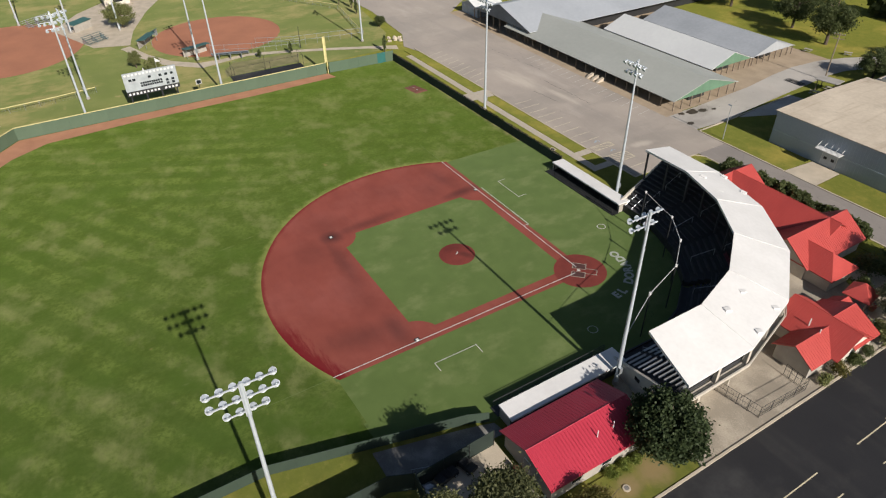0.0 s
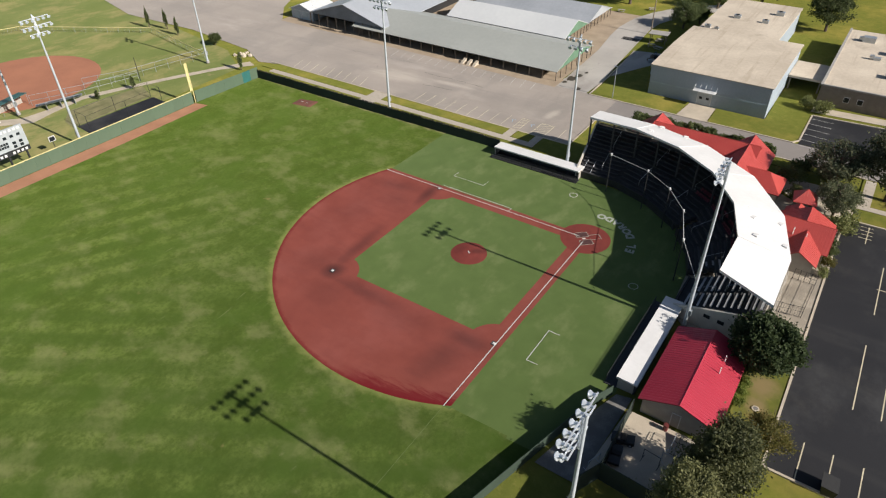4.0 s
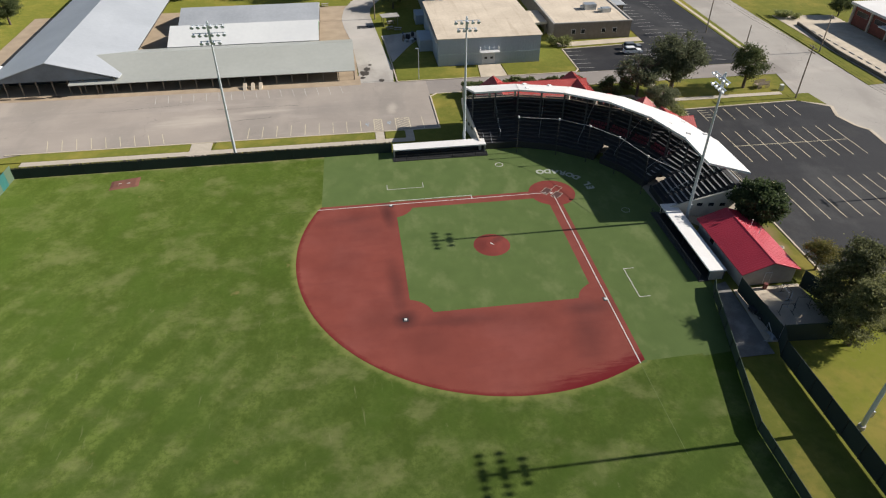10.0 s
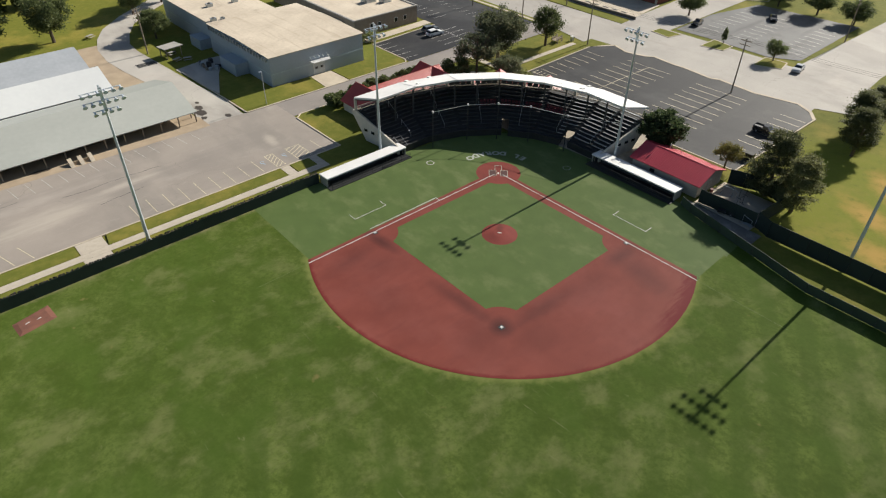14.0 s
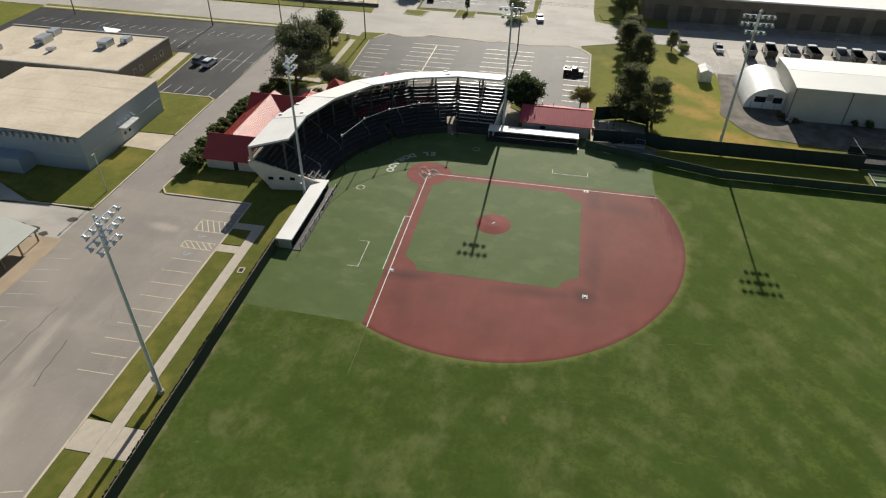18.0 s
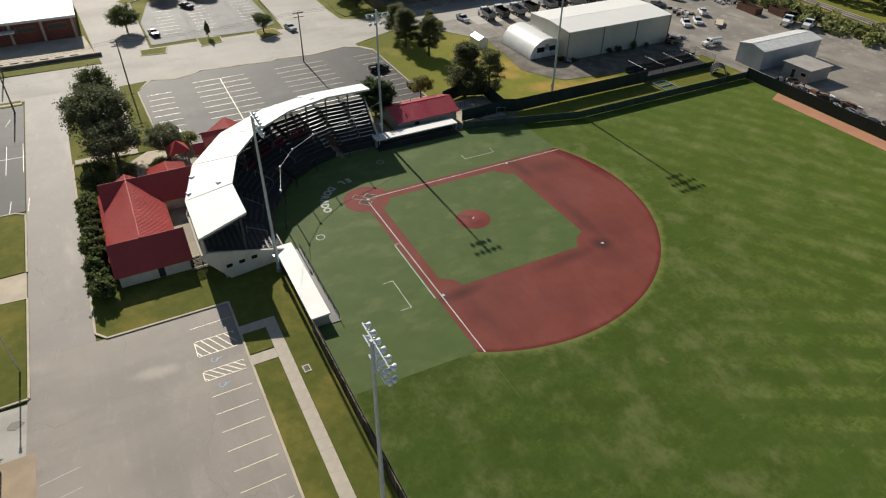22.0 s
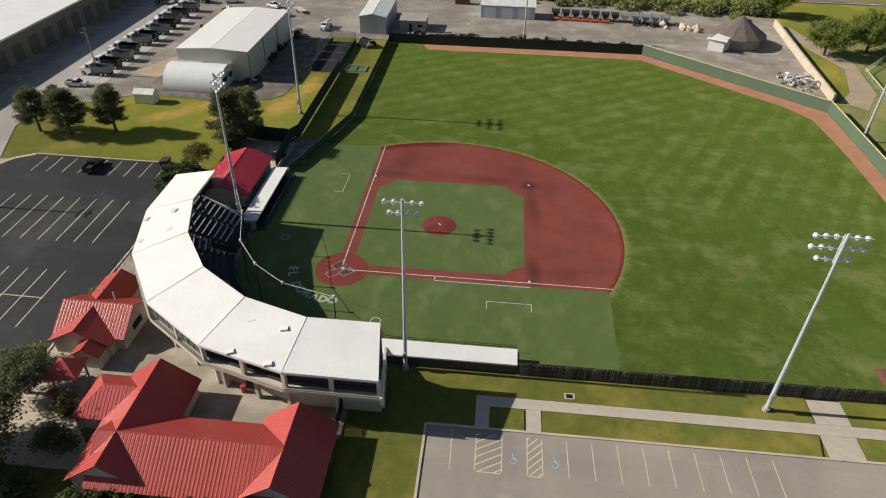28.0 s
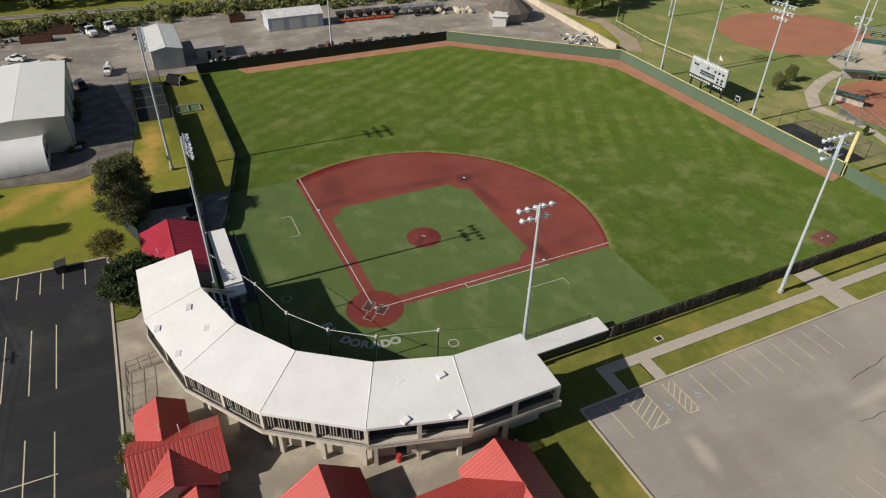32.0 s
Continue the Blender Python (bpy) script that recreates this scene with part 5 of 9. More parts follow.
for y0, y1 in ((-17.5, -12.5), (-8.5, -3.5), (3.8, 9.2)):
    for i in range(9):
        bay(-97 - 2.9 * i, y0, -97 - 2.9 * i, y1, M_PALE, 0.12, -0.022)


# ---- buildings ----
def wing(ob, axis, x0, x1, y0, y1, eave, ridge, wall, roofm, over=0.45, base=-0.05, hip=(0.0, 0.0), ribs=0.40, trim=None):
    """A pitched wing: its walls with gables and its two (or four) roof slopes, thick, with standing ribs."""
    L0, L1, W0, W1 = (x0, x1, y0, y1) if axis == "x" else (y0, y1, x0, x1)
    put = (lambda l, w, z: (l, w, z)) if axis == "x" else (lambda l, w, z: (w, l, z))
    mid, slope = (W0 + W1) / 2, (ridge - eave) / ((W1 - W0) / 2)
    ins = over
    h_in = eave + slope * ins - 0.12
    apex = ridge - 0.15
    bm = bmesh.new()
    if not any(hip):
        prof = [(W0 + ins, base), (W1 - ins, base), (W1 - ins, h_in), (mid, apex), (W0 + ins, h_in)]
    else:
        prof = [(W0 + ins, base), (W1 - ins, base), (W1 - ins, h_in), (W0 + ins, h_in)]
    hull(bm, [put(L0 + ins, w, z) for w, z in prof], [put(L1 - ins, w, z) for w, z in prof])
    walls = part("wall", bm, wall, ob)
    for side in (0, 1):
        w = (W0, W1)[side]
        bm = bmesh.new()
        q = [put(L0, w, eave), put(L1, w, eave), put(L1 - hip[1], mid, ridge), put(L0 + hip[0], mid, ridge)]
        slab(bm, q, 0.14)
        sl = part("roof_slope", bm, roofm, ob)
        if ribs:
            bm = bmesh.new()
            n = int((L1 - L0) / ribs)
            for i in range(n + 1):
                l = L0 + (L1 - L0) * i / n
                f = 1.0
                if hip[0] and l < L0 + hip[0]:
                    f = (l - L0) / hip[0]
                if hip[1] and l > L1 - hip[1]:
                    f = min(f, (L1 - l) / hip[1])
                if f < 0.06:
                    continue
                a, b = put(l, w, eave), put(l, w + (mid - w) * f, eave + (ridge - eave) * f)
                d = 0.016
                lo = [put(l - d, w, eave + 0.005), put(l + d, w, eave + 0.005), put(l + d, w + (mid - w) * f, eave + (ridge - eave) * f + 0.005), put(l - d, w + (mid - w) * f, eave + (ridge - eave) * f + 0.005)]
                hull(bm, lo, [(x, y, z + 0.028) for x, y, z in lo])
            part("seam", bm, roofm, sl, "standing seams", kind="stuff")
    for e, hp in enumerate(hip):
        if hp:
            l, r = (L0, L0 + hp) if e == 0 else (L1, L1 - hp)
            bm = bmesh.new()
            slab(bm, [put(l, W0, eave), put(l, W1, eave), put(r, mid, ridge)], 0.14)
            part("roof_slope", bm, roofm, ob)
    bm = bmesh.new()
    tube(bm, put(L0 + hip[0], mid, ridge + 0.01), put(L1 - hip[1], mid, ridge - 0.01), 0.055 if ribs else 0.025, 6)
    part("ridge_cap", bm, trim or roofm, ob)
    return walls


def opening(walls, x, y, z0, z1, width, axis, name="window", material=None, frame_m=None, depth=0.10):
    """A framed window or door on a wall that runs along axis."""
    l, w = (width, depth) if axis == "x" else (depth, width)
    bm = bmesh.new()
    box(bm, x - l / 2, x + l / 2, y - w / 2, y + w / 2, z0, z1)
    fr = part(name, bm, frame_m or M_WHITEMETAL, walls)
    e = 0.07
    l2, w2 = (width - 2 * e, depth + 0.03) if axis == "x" else (depth + 0.03, width - 2 * e)
    bm = bmesh.new()
    box(bm, x - l2 / 2, x + l2 / 2, y - w2 / 2, y + w2 / 2, z0 + (e if name == "window" else 0.02), z1 - e)
    part("pane" if name == "window" else "leaf", bm, material or M_GLASS, fr)
    return fr


conc = thing("concession_house", "long pale building under cross-gabled red metal roofs, beside the street", "building")
w = wing(conc, "x", -16.5, 2.4, -39.2, -29.8, 2.1, 5.05, M_STUCCO, M_RED)
wing(conc, "y", -1.7, 6.4, -38.9, -28.7, 2.0, 4.85, M_STUCCO, M_REDY)
wing(conc, "y", -18.7, -10.5, -38.6, -24.5, 2.1, 5.05, M_STUCCO, M_REDY)
wing(conc, "x", -22.2, -14.4, -31.2, -24.9, 2.1, 4.2, M_STUCCO, M_RED, hip=(2.6, 0.0))
for x, width in ((-5.5, 3.2), (-8.4, 1.6)):
    opening(w, x, -30.27, 0.0 if width < 2 else 0.9, 2.0, width, "x", "door" if width < 2 else "window")
for x in (-13.2, -16.0):
    opening(w, x, -38.16, 0.9, 1.8, 1.2, "x")
opening(w, 5.93, -33, 0.0, 2.0, 1.0, "y", "door", M_DARKSTEEL)
tick = thing("ticket_house", "small pale building under cross-gabled red metal roofs, beside the car park", "building")
w = wing(tick, "x", -31.4, -22.3, -19.4, -11.8, 2.1, 4.5, M_STUCCO, M_RED)
wing(tick, "y", -30.6, -25.2, -15.5, -8.1, 2.1, 3.8, M_BLOCK, M_REDY)
wing(tick, "y", -31.3, -23.4, -20.7, -15.5, 2.1, 4.2, M_STUCCO, M_REDY)
wing(tick, "y", -27.4, -23.8, -22.6, -19.0, 2.0, 3.2, M_STUCCO, M_REDY, over=0.25)
opening(w, -22.72, -15.5, 0.9, 2.0, 2.4, "y")
opening(w, -30.93, -16.0, 0.8, 1.9, 1.6, "y")
for x, y in ((-26.2, -13.4), (-28.0, -12.6)):
    bm = bmesh.new()
    tube(bm, (x, y, 3.0), (x, y, 4.3), 0.07, 8)
    part("vent_pipe", bm, M_WHITEMETAL, tick)
M_REDT = rib_bump(mat("crimson_metal_roof", (0.43, 0.035, 0.060), 0.4, dark=(0.37, 0.028, 0.050), scale=0.3, fine=10, bump=0), 0.41, 1)
team = thing("team_building", "low block building under a crimson metal gable roof", "building")
w = wing(team, "y", -27.2, -18.5, 14.0, 27.7, 2.4, 4.0, M_BLOCK, M_REDT)
opening(w, -22.8, 27.26, 0.0, 2.05, 1.0, "x", "door", M_BLOCK)
opening(w, -26.76, 20.0, 0.9, 1.9, 1.4, "y")
opening(w, -26.76, 24.0, 0.9, 1.9, 1.4, "y")
opening(w, -19.0, 18.5, 1.0, 1.8, 1.1, "y")
for y in (17.8, 20.0):
    bm = bmesh.new()
    tube(bm, (-25.0, y, 2.9), (-25.0, y, 4.2), 0.06, 8)
    part("vent_pipe", bm, M_WHITEMETAL, team)
bm = bmesh.new()
prism(bm, arc(0, 0, 0.3, 0, 360, 12)[:-1], 0.0, 1.0)
bin_ = part("trash_can", bm, M_REDTRIM, None, "red trash can standing under the grandstand's gallery", "trash can", at=pose(-6.1, -23.9, -0.015))


# gazebo
gz = thing("gazebo", "open timber gazebo under a red pyramid roof", "gazebo", pose(-25.9, -25.2, 0, 0, 0, 8))
for sx in (-1.25, 1.25):
    for sy in (-1.25, 1.25):
        bm = bmesh.new()
        box(bm, sx - 0.09, sx + 0.09, sy - 0.09, sy + 0.09, 0, 3.0)
        part("post", bm, M_TIMBER, gz)
for a in range(4):
    c, s = math.cos(radians(90 * a)), math.sin(radians(90 * a))
    bm = bmesh.new()
    pts = [(1.75 * c - 1.75 * s, 1.75 * s + 1.75 * c, 2.8), (1.75 * c + 1.75 * s, 1.75 * s - 1.75 * c, 2.8), (0, 0, 4.5)]
    slab(bm, pts, 0.10)
    part("roof_slope", bm, M_RED if a % 2 else M_REDY, gz)
    bm = bmesh.new()
    obox(bm, 1.25 * c, 1.25 * s, 0.8, 0.9, 0.08, 2.4, 90 * a)
    part("rail", bm, M_TIMBER, gz)
bm = bmesh.new()
box(bm, -1.5, 1.5, -1.5, 1.5, 0.0, 0.12)
part("floor_slab", bm, M_CONC2, gz)

# the blue-grey hall
hall = thing("hall", "large blue-grey metal-sided hall with a flat tan roof", "building")
bm = bmesh.new()
box(bm, -13.0, 11.4, -86.4, -57.6, -0.1, 6.5)
hw = part("wall", bm, M_GYM, hall)
bm = bmesh.new()
slab(bm, [(-13.3, -57.3, 6.55), (11.7, -57.3, 6.55), (11.7, -72.0, 6.95), (-13.3, -72.0, 6.95)], 0.12)
slab(bm, [(-13.3, -72.0, 6.95), (11.7, -72.0, 6.95), (11.7, -86.7, 6.55), (-13.3, -86.7, 6.55)], 0.12)
part("roof", bm, M_GYMROOF, hall, "tan gravelled roof")
M_BAND = mat("pale_blue_band", (0.42, 0.50, 0.53), 0.6, scale=0.6)
for q in ((-13.02, 11.42, -57.62, -57.58), (11.38, 11.43, -86.4, -57.58), (-13.03, -12.98, -86.4, -57.58)):
    bm = bmesh.new()
    box(bm, q[0], q[1], q[2], q[3] + 0.02, 2.6, 2.85)
    part("stripe", bm, M_BAND, hw, "pale painted stripe")
dr = opening(hw, -0.6, -57.58, 0.0, 2.6, 2.9, "x", "door", mat("pale_steel_door", (0.46, 0.50, 0.53), 0.5, scale=0.8), M_WHITEMETAL)
for x in (-1.3, 0.1):
    bm = bmesh.new()
    box(bm, x - 0.3, x + 0.3, -57.5, -57.48, 1.3, 1.8)
    part("pane", bm, M_GLASS, dr)
bm = bmesh.new()
box(bm, -2.9, 1.7, -57.55, -55.9, 3.3, 3.42)
can = part("canopy", bm, M_WHITEMETAL, hall, "white canopy over the door")
for i in range(5):
    bm = bmesh.new()
    tube(bm, (-2.8 + i * 1.1, -56.0, 3.4), (-2.8 + i * 1.1, -57.5, 4.4), 0.04, 5)
    part("stay", bm, M_WHITEMETAL, can)
for i in range(22):
    bm = bmesh.new()
    box(bm, 11.42, 11.95, -85.8 + i * 1.28, -85.3 + i * 1.28, 5.4, 6.3)
    part("eave_bracket", bm, M_GALV, hw)
bm = bmesh.new()
box(bm, 11.42, 14.6, -75.5, -68.0, -0.1, 2.7)
part("annex", bm, M_GYM, hall, "low lean-to annex")
bm = bmesh.new()
box(bm, 10.32, 13.4, -94, -88.5, -0.1, 2.3)
part("annex", bm, M_GYM, hall, "low lean-to annex")
bm = bmesh.new()
box(bm, -7.4, 10.3, -116, -86.72, -0.1, 5.9)
part("wall", bm, M_GYM, hall)
bm = bmesh.new()
box(bm, -7.7, 10.6, -116.3, -86.75, 5.9, 6.12)
part("roof", bm, M_GYMROOF, hall)
bm = bmesh.new()
box(bm, 10.32, 10.36, -116, -94.1, 2.6, 2.85)
part("stripe", bm, M_BAND, hall, "pale painted stripe")
for x, y, s in ((4.6, -99.5, 1.3), (-2.2, -99.0, 1.2), (-4, -107, 1.5), (8.8, -88.6, 1.1), (6.6, -88.2, 0.8)):
    u = thing("roof_unit", "grey rooftop air unit on the tan roof", "air unit", pose(x, y, 6.12), "roof units")
    s *= 0.62
    bm = bmesh.new()
    box(bm, -s, s, -s * 0.7, s * 0.7, 0, s)
    part("casing", bm, M_GALV, u)
    bm = bmesh.new()
    tube(bm, (0, 0, s), (0, 0, s + 0.12), s * 0.5, 12)
    part("fan_cowl", bm, M_DARKSTEEL, u)

# offices
off = thing("office_building", "low brown brick office building with a flat tan roof", "building")
bm = bmesh.new()
box(bm, -40.8, -20.2, -112, -71.0, -0.1, 4.1)
ow = part("wall", bm, M_BRICK, off)
bm = bmesh.new()
box(bm, -40.5, -20.5, -111.7, -71.3, 4.1, 4.16)
part("roof", bm, M_GYMROOF, off, "tan gravelled roof")
for q in ((-41.0, -20.0, -71.3, -70.9), (-41.0, -40.5, -112, -71.3), (-20.5, -20.0, -112, -71.3)):
    bm = bmesh.new()
    box(bm, q[0], q[1], q[2], q[3], 4.1, 4.38)
    part("coping", bm, M_CONC2, off)
for x in (-25.5, -28.0, -33.5, -36.5):
    opening(ow, x, -70.98, 1.4, 2.6, 1.1, "x")
for y in (-78, -84, -90, -97):
    opening(ow, -40.82, y, 1.4, 2.6, 1.1, "y")
pv = wing(off, "y", -45.0, -39.5, -92, -86, 3.6, 5.0, M_BRICK, M_BARNGREY, hip=(2.7, 2.7), ribs=0)
bm = bmesh.new()
box(bm, -19.9, -13.1, -86, -76, 2.6, 3.1)
part("link_roof", bm, M_GYMROOF, off, "flat link roof")
for x in (-19.5, -13.6):
    for y in (-85.5, -76.5):
        bm = bmesh.new()
        box(bm, x - 0.15, x + 0.15, y - 0.15, y + 0.15, 0, 2.6)
        part("link_post", bm, M_BRICK, off)
for x, y, s in ((-33, -82, 1.6), (-36.5, -79, 1.2), (-32, -97, 1.7), (-37, -98, 1.4), (-25, -104, 1.3), (-28, -92, 0.7)):
    u = thing("roof_unit", "grey rooftop air unit on the tan roof", "air unit", pose(x, y, 4.16), "roof units")
    bm = bmesh.new()
    box(bm, -s, s, -s * 0.7, s * 0.7, 0, s * 0.9)
    part("casing", bm, M_GALV, u)
    bm = bmesh.new()
    hull(bm, [(s, -0.4, 0.2), (s + 0.9, -0.4, 0.4), (s + 0.9, 0.4, 0.4), (s, 0.4, 0.2)], [(s, -0.4, 1.0), (s + 0.9, -0.4, 0.9), (s + 0.9, 0.4, 0.9), (s, 0.4, 1.0)])
    part("duct", bm, M_GALV, u)


# barns: open sides, posts one by one
def barn(x0, x1, y0, y1, eave, ridge, roofm, label, posts_y, gable_east=None, gap=3.45):
    ob = thing("stable_barn", label, "barn", group="stable barns")
    mid = (y0 + y1) / 2
    for side in (0, 1):
        yy = (y0, y1)[side]
        bm = bmesh.new()
        slab(bm, [(x0, yy, eave), (x1, yy, eave), (x1, mid, ridge), (x0, mid, ridge)], 0.12)
        part("roof_slope", bm, roofm, ob)
    bm = bmesh.new()
    box(bm, x0 + 2.5, x1 - 1.0, mid - 2.5, mid + 2.5, -0.1, eave + 0.2)
    part("stall_block", bm, M_DARKSTEEL, ob, "dark block of stalls")
    bm = bmesh.new()
    box(bm, x0 + 0.2, x1 - 0.5, mid - 0.25, mid + 0.25, eave, ridge - 0.15)
    part("ridge_beam", bm, M_TIMBER, ob)
    for yy in posts_y:
        bm = bmesh.new()
        box(bm, -0.09, 0.09, -0.09, 0.09, -0.1, eave - 0.05)
        p0 = part("post", bm, M_TIMBER, ob, at=pose(x0 + 0.3, yy, 0))
        for i in range(1, int((x1 - x0) / gap) + 1):
            twin(p0, pose(x0 + 0.3 + i * gap, yy, 0))
    for i in range(1, 7):
        bm = bmesh.new()
        yy = y0 + (y1 - y0) * i / 7
        box(bm, x0 + 0.2, x0 + 0.38, yy - 0.09, yy + 0.09, -0.1, eave + 0.3)
        part("gable_post", bm, M_TIMBER, ob)
    bm = bmesh.new()
    hull(bm, [(x0 + 0.1, y0 + 0.3, eave + 0.02), (x0 + 0.1, y1 - 0.3, eave + 0.02), (x0 + 0.1, mid, ridge - 0.16)], [(x0 + 0.22, y0 + 0.3, eave + 0.02), (x0 + 0.22, y1 - 0.3, eave + 0.02), (x0 + 0.22, mid, ridge - 0.16)])
    part("gable_board", bm, gable_east or M_BARNGREEN, ob, "boarded gable")
    return ob


barn(31.0, 92, -72.5, -52.2, 2.3, 5.1, M_BARNROOF, "long open stable barn under a grey-green metal roof", (-52.7, -72.0))
barn(39.2, 75.6, -88.0, -73.6, 2.1, 4.9, M_BARNWHITE, "long open stable barn under a pale metal roof", (-74.0, -87.6))
barn(39.2, 75.6, -104.2, -88.2, 2.1, 4.7, M_BARNGREY, "long open stable barn under a weathered zinc roof", (-88.6, -103.8), M_BARNGREY)
cross = thing("cross_barn", "tall barn with a pale metal roof and grey gable", "barn")
M_ZINCX = rib_bump(mat("zinc_roof_cross", (0.52, 0.545, 0.57), 0.45, 0.3, dark=(0.43, 0.455, 0.48), scale=0.1, fine=12, bump=0), 0.9, 1, 0.008)
for xa, xb in ((81.5, 95.5), (108.5, 95.5)):
    bm = bmesh.new()
    slab(bm, [(xa, -53.0, 3.2), (xa, -128, 3.2), (xb, -128, 7.2), (xb, -53.0, 7.2)], 0.14)
    part("roof_slope", bm, M_ZINCX, cross)
bm = bmesh.new()
hull(bm, [(83, -53.6, 3.0), (108, -53.6, 3.0), (95.5, -53.6, 7.0)], [(83, -53.4, 3.0), (108, -53.4, 3.0), (95.5, -53.4, 7.0)])
part("gable_board", bm, mat("slate_gable", (0.20, 0.22, 0.24), 0.7, scale=0.4), cross, "slate grey gable")
for i in range(9):
    bm = bmesh.new()
    box(bm, 82.6 + i * 3.2, 82.8 + i * 3.2, -53.5, -53.3, -0.1, 3.1)
    part("post", bm, M_TIMBER, cross)
bm = bmesh.new()
box(bm, 84, 107.5, -127, -60, -0.1, 3.2)
part("stall_block", bm, M_DARKSTEEL, cross, "dark block of stalls")
for i in range(22):
    bm = bmesh.new()
    box(bm, 108.2, 108.4, -60.5 - i * 3, -60.3 - i * 3, -0.1, 3.1)
    part("post", bm, M_TIMBER, cross)
hut = thing("feed_hut", "small hut with a white roof and blue-grey doors beside the barns", "hut")
w = wing(hut, "y", 108.2, 117.5, -64, -54.2, 2.6, 4.2, M_GYM, M_BARNWHITE, ribs=0.9)
opening(w, 111.5, -54.66, 0.0, 2.3, 2.6, "x", "door", M_BAND, M_WHITEMETAL)
opening(w, 114.6, -54.66, 0.0, 2.3, 2.6, "x", "door", M_BAND, M_WHITEMETAL)
for i in range(3):
    bm = bmesh.new()
    hull(bm, [(51.6 + i * 1.7, -51.9, -0.05), (52.3 + i * 1.7, -51.9, -0.05), (52.3 + i * 1.7, -49.9, -0.05), (51.6 + i * 1.7, -49.9, -0.05)], [(51.6 + i * 1.7, -51.9, 0.9), (52.3 + i * 1.7, -51.9, 0.9), (52.3 + i * 1.7, -50.6, 0.5), (51.6 + i * 1.7, -50.6, 0.5)])
    part("concrete_block", bm, M_CONC, None, "pale concrete ramp block beside the barn", "concrete block", "ramp blocks")

# picnic shelter beside the drive
psh = thing("picnic_shelter", "small timber picnic shelter with a weathered flat roof beside the drive", "shelter", pose(20.4, -89.6, -0.1, 0, 0, 8))
for sx in (-1.9, 1.9):
    for sy in (-1.4, 1.4):
        bm = bmesh.new()
        box(bm, sx - 0.08, sx + 0.08, sy - 0.08, sy + 0.08, 0, 2.35)
        part("post", bm, M_TIMBER, psh)
bm = bmesh.new()
slab(bm, [(-2.4, -1.9, 2.45), (2.4, -1.9, 2.45), (2.4, 1.9, 2.62), (-2.4, 1.9, 2.62)], 0.14)
part("roof", bm, M_CONC2, psh, "weathered grey plank roof")


def picnic_table(x, y, turn):
    pt = thing("picnic_table", "weathered grey timber picnic table with two benches", "picnic table", pose(x, y, -0.1, 0, 0, turn), "picnic tables")
    for i in range(4):
        bm = bmesh.new()
        box(bm, -0.95, 0.95, -0.38 + i * 0.195, -0.20 + i * 0.195, 0.70, 0.75)
        part("board", bm, M_CONC2, pt)
    for sy in (-0.75, 0.75):
        bm = bmesh.new()
        box(bm, -0.95, 0.95, sy - 0.13, sy + 0.13, 0.41, 0.46)
        part("bench", bm, M_CONC2, pt)
    for sx in (-0.65, 0.65):
        for k in (-1, 1):
            bm = bmesh.new()
            tube(bm, (sx, k * 0.70, 0.0), (sx, k * 0.22, 0.70), 0.045, 6)
            part("leg", bm, M_TIMBER, pt)
        bm = bmesh.new()
        box(bm, sx - 0.04, sx + 0.04, -0.82, 0.82, 0.34, 0.41)
        part("brace", bm, M_TIMBER, pt)


for x, y, t in ((20.2, -90.2, 8), (20.8, -85.6, 20), (18.6, -84.6, -15), (31.0, -114.5, 30), (38.0, -108.5, 10)):
    picnic_table(x, y, t)
ur = random.Random(19)
for k in range(9):
    l, wd, h = ur.uniform(0.5, 1.5), ur.uniform(0.4, 0.9), ur.uniform(0.3, 1.1)
    bm = bmesh.new()
    box(bm, -l / 2, l / 2, -wd / 2, wd / 2, 0.0, h)
    box(bm, -l / 2 + 0.08, l / 2 - 0.08, -wd / 2 + 0.08, wd / 2 - 0.08, h, h + 0.12)
    part("stored_crate", bm, ur.choice((M_DARKSTEEL, M_GALV, M_TIMBER, M_DARKSTEEL)), None, "dark equipment box stored beside the hall", "crate", "stored crates", at=pose(16.2 + ur.uniform(-1.6, 1.8), -77.6 + ur.uniform(-2.6, 2.6), -0.016, 0, 0, ur.uniform(0, 180)))

# old field wagon on the corner lawn, sign stone beside the verge
wg = thing("farm_wagon", "old grey timber wagon displayed on the corner lawn", "wagon", pose(-57.6, -35.6, 0.03, 0, 0, 10))
bm = bmesh.new()
box(bm, -1.5, 1.5, -0.65, 0.65, 0.75, 0.85)
part("deck", bm, M_TIMBER, wg)
for sy in (-0.65, 0.65):
    for z in (0.95, 1.2, 1.45):
        bm = bmesh.new()
        box(bm, -1.5, 1.5, sy - 0.03, sy + 0.03, z, z + 0.16)
        part("side_board", bm, M_TIMBER, wg)
for x in (-1.05, 1.05):
    for sy in (-0.8, 0.8):
        bm = bmesh.new()
        ra, rb = arc(0, 0, 0.55, 0, 360, 16)[:-1], arc(0, 0, 0.45, 0, 360, 16)[:-1]
        for sgn in (-0.03, 0.03):
            va = [bm.verts.new((x + p[0], sy + sgn, 0.56 + p[1])) for p in ra]
            vb = [bm.verts.new((x + p[0], sy + sgn, 0.56 + p[1])) for p in rb]
            for i in range(16):
                bm.faces.new((va[i], va[(i + 1) % 16], vb[(i + 1) % 16], vb[i]))
        for i in range(4):
            c, q = math.cos(math.pi * i / 4) * 0.5, math.sin(math.pi * i / 4) * 0.5
            tube(bm, (x - c, sy, 0.56 - q), (x + c, sy, 0.56 + q), 0.03, 5)
        part("wheel", bm, M_TIMBER, wg, "spoked wooden wheel")
bm = bmesh.new()
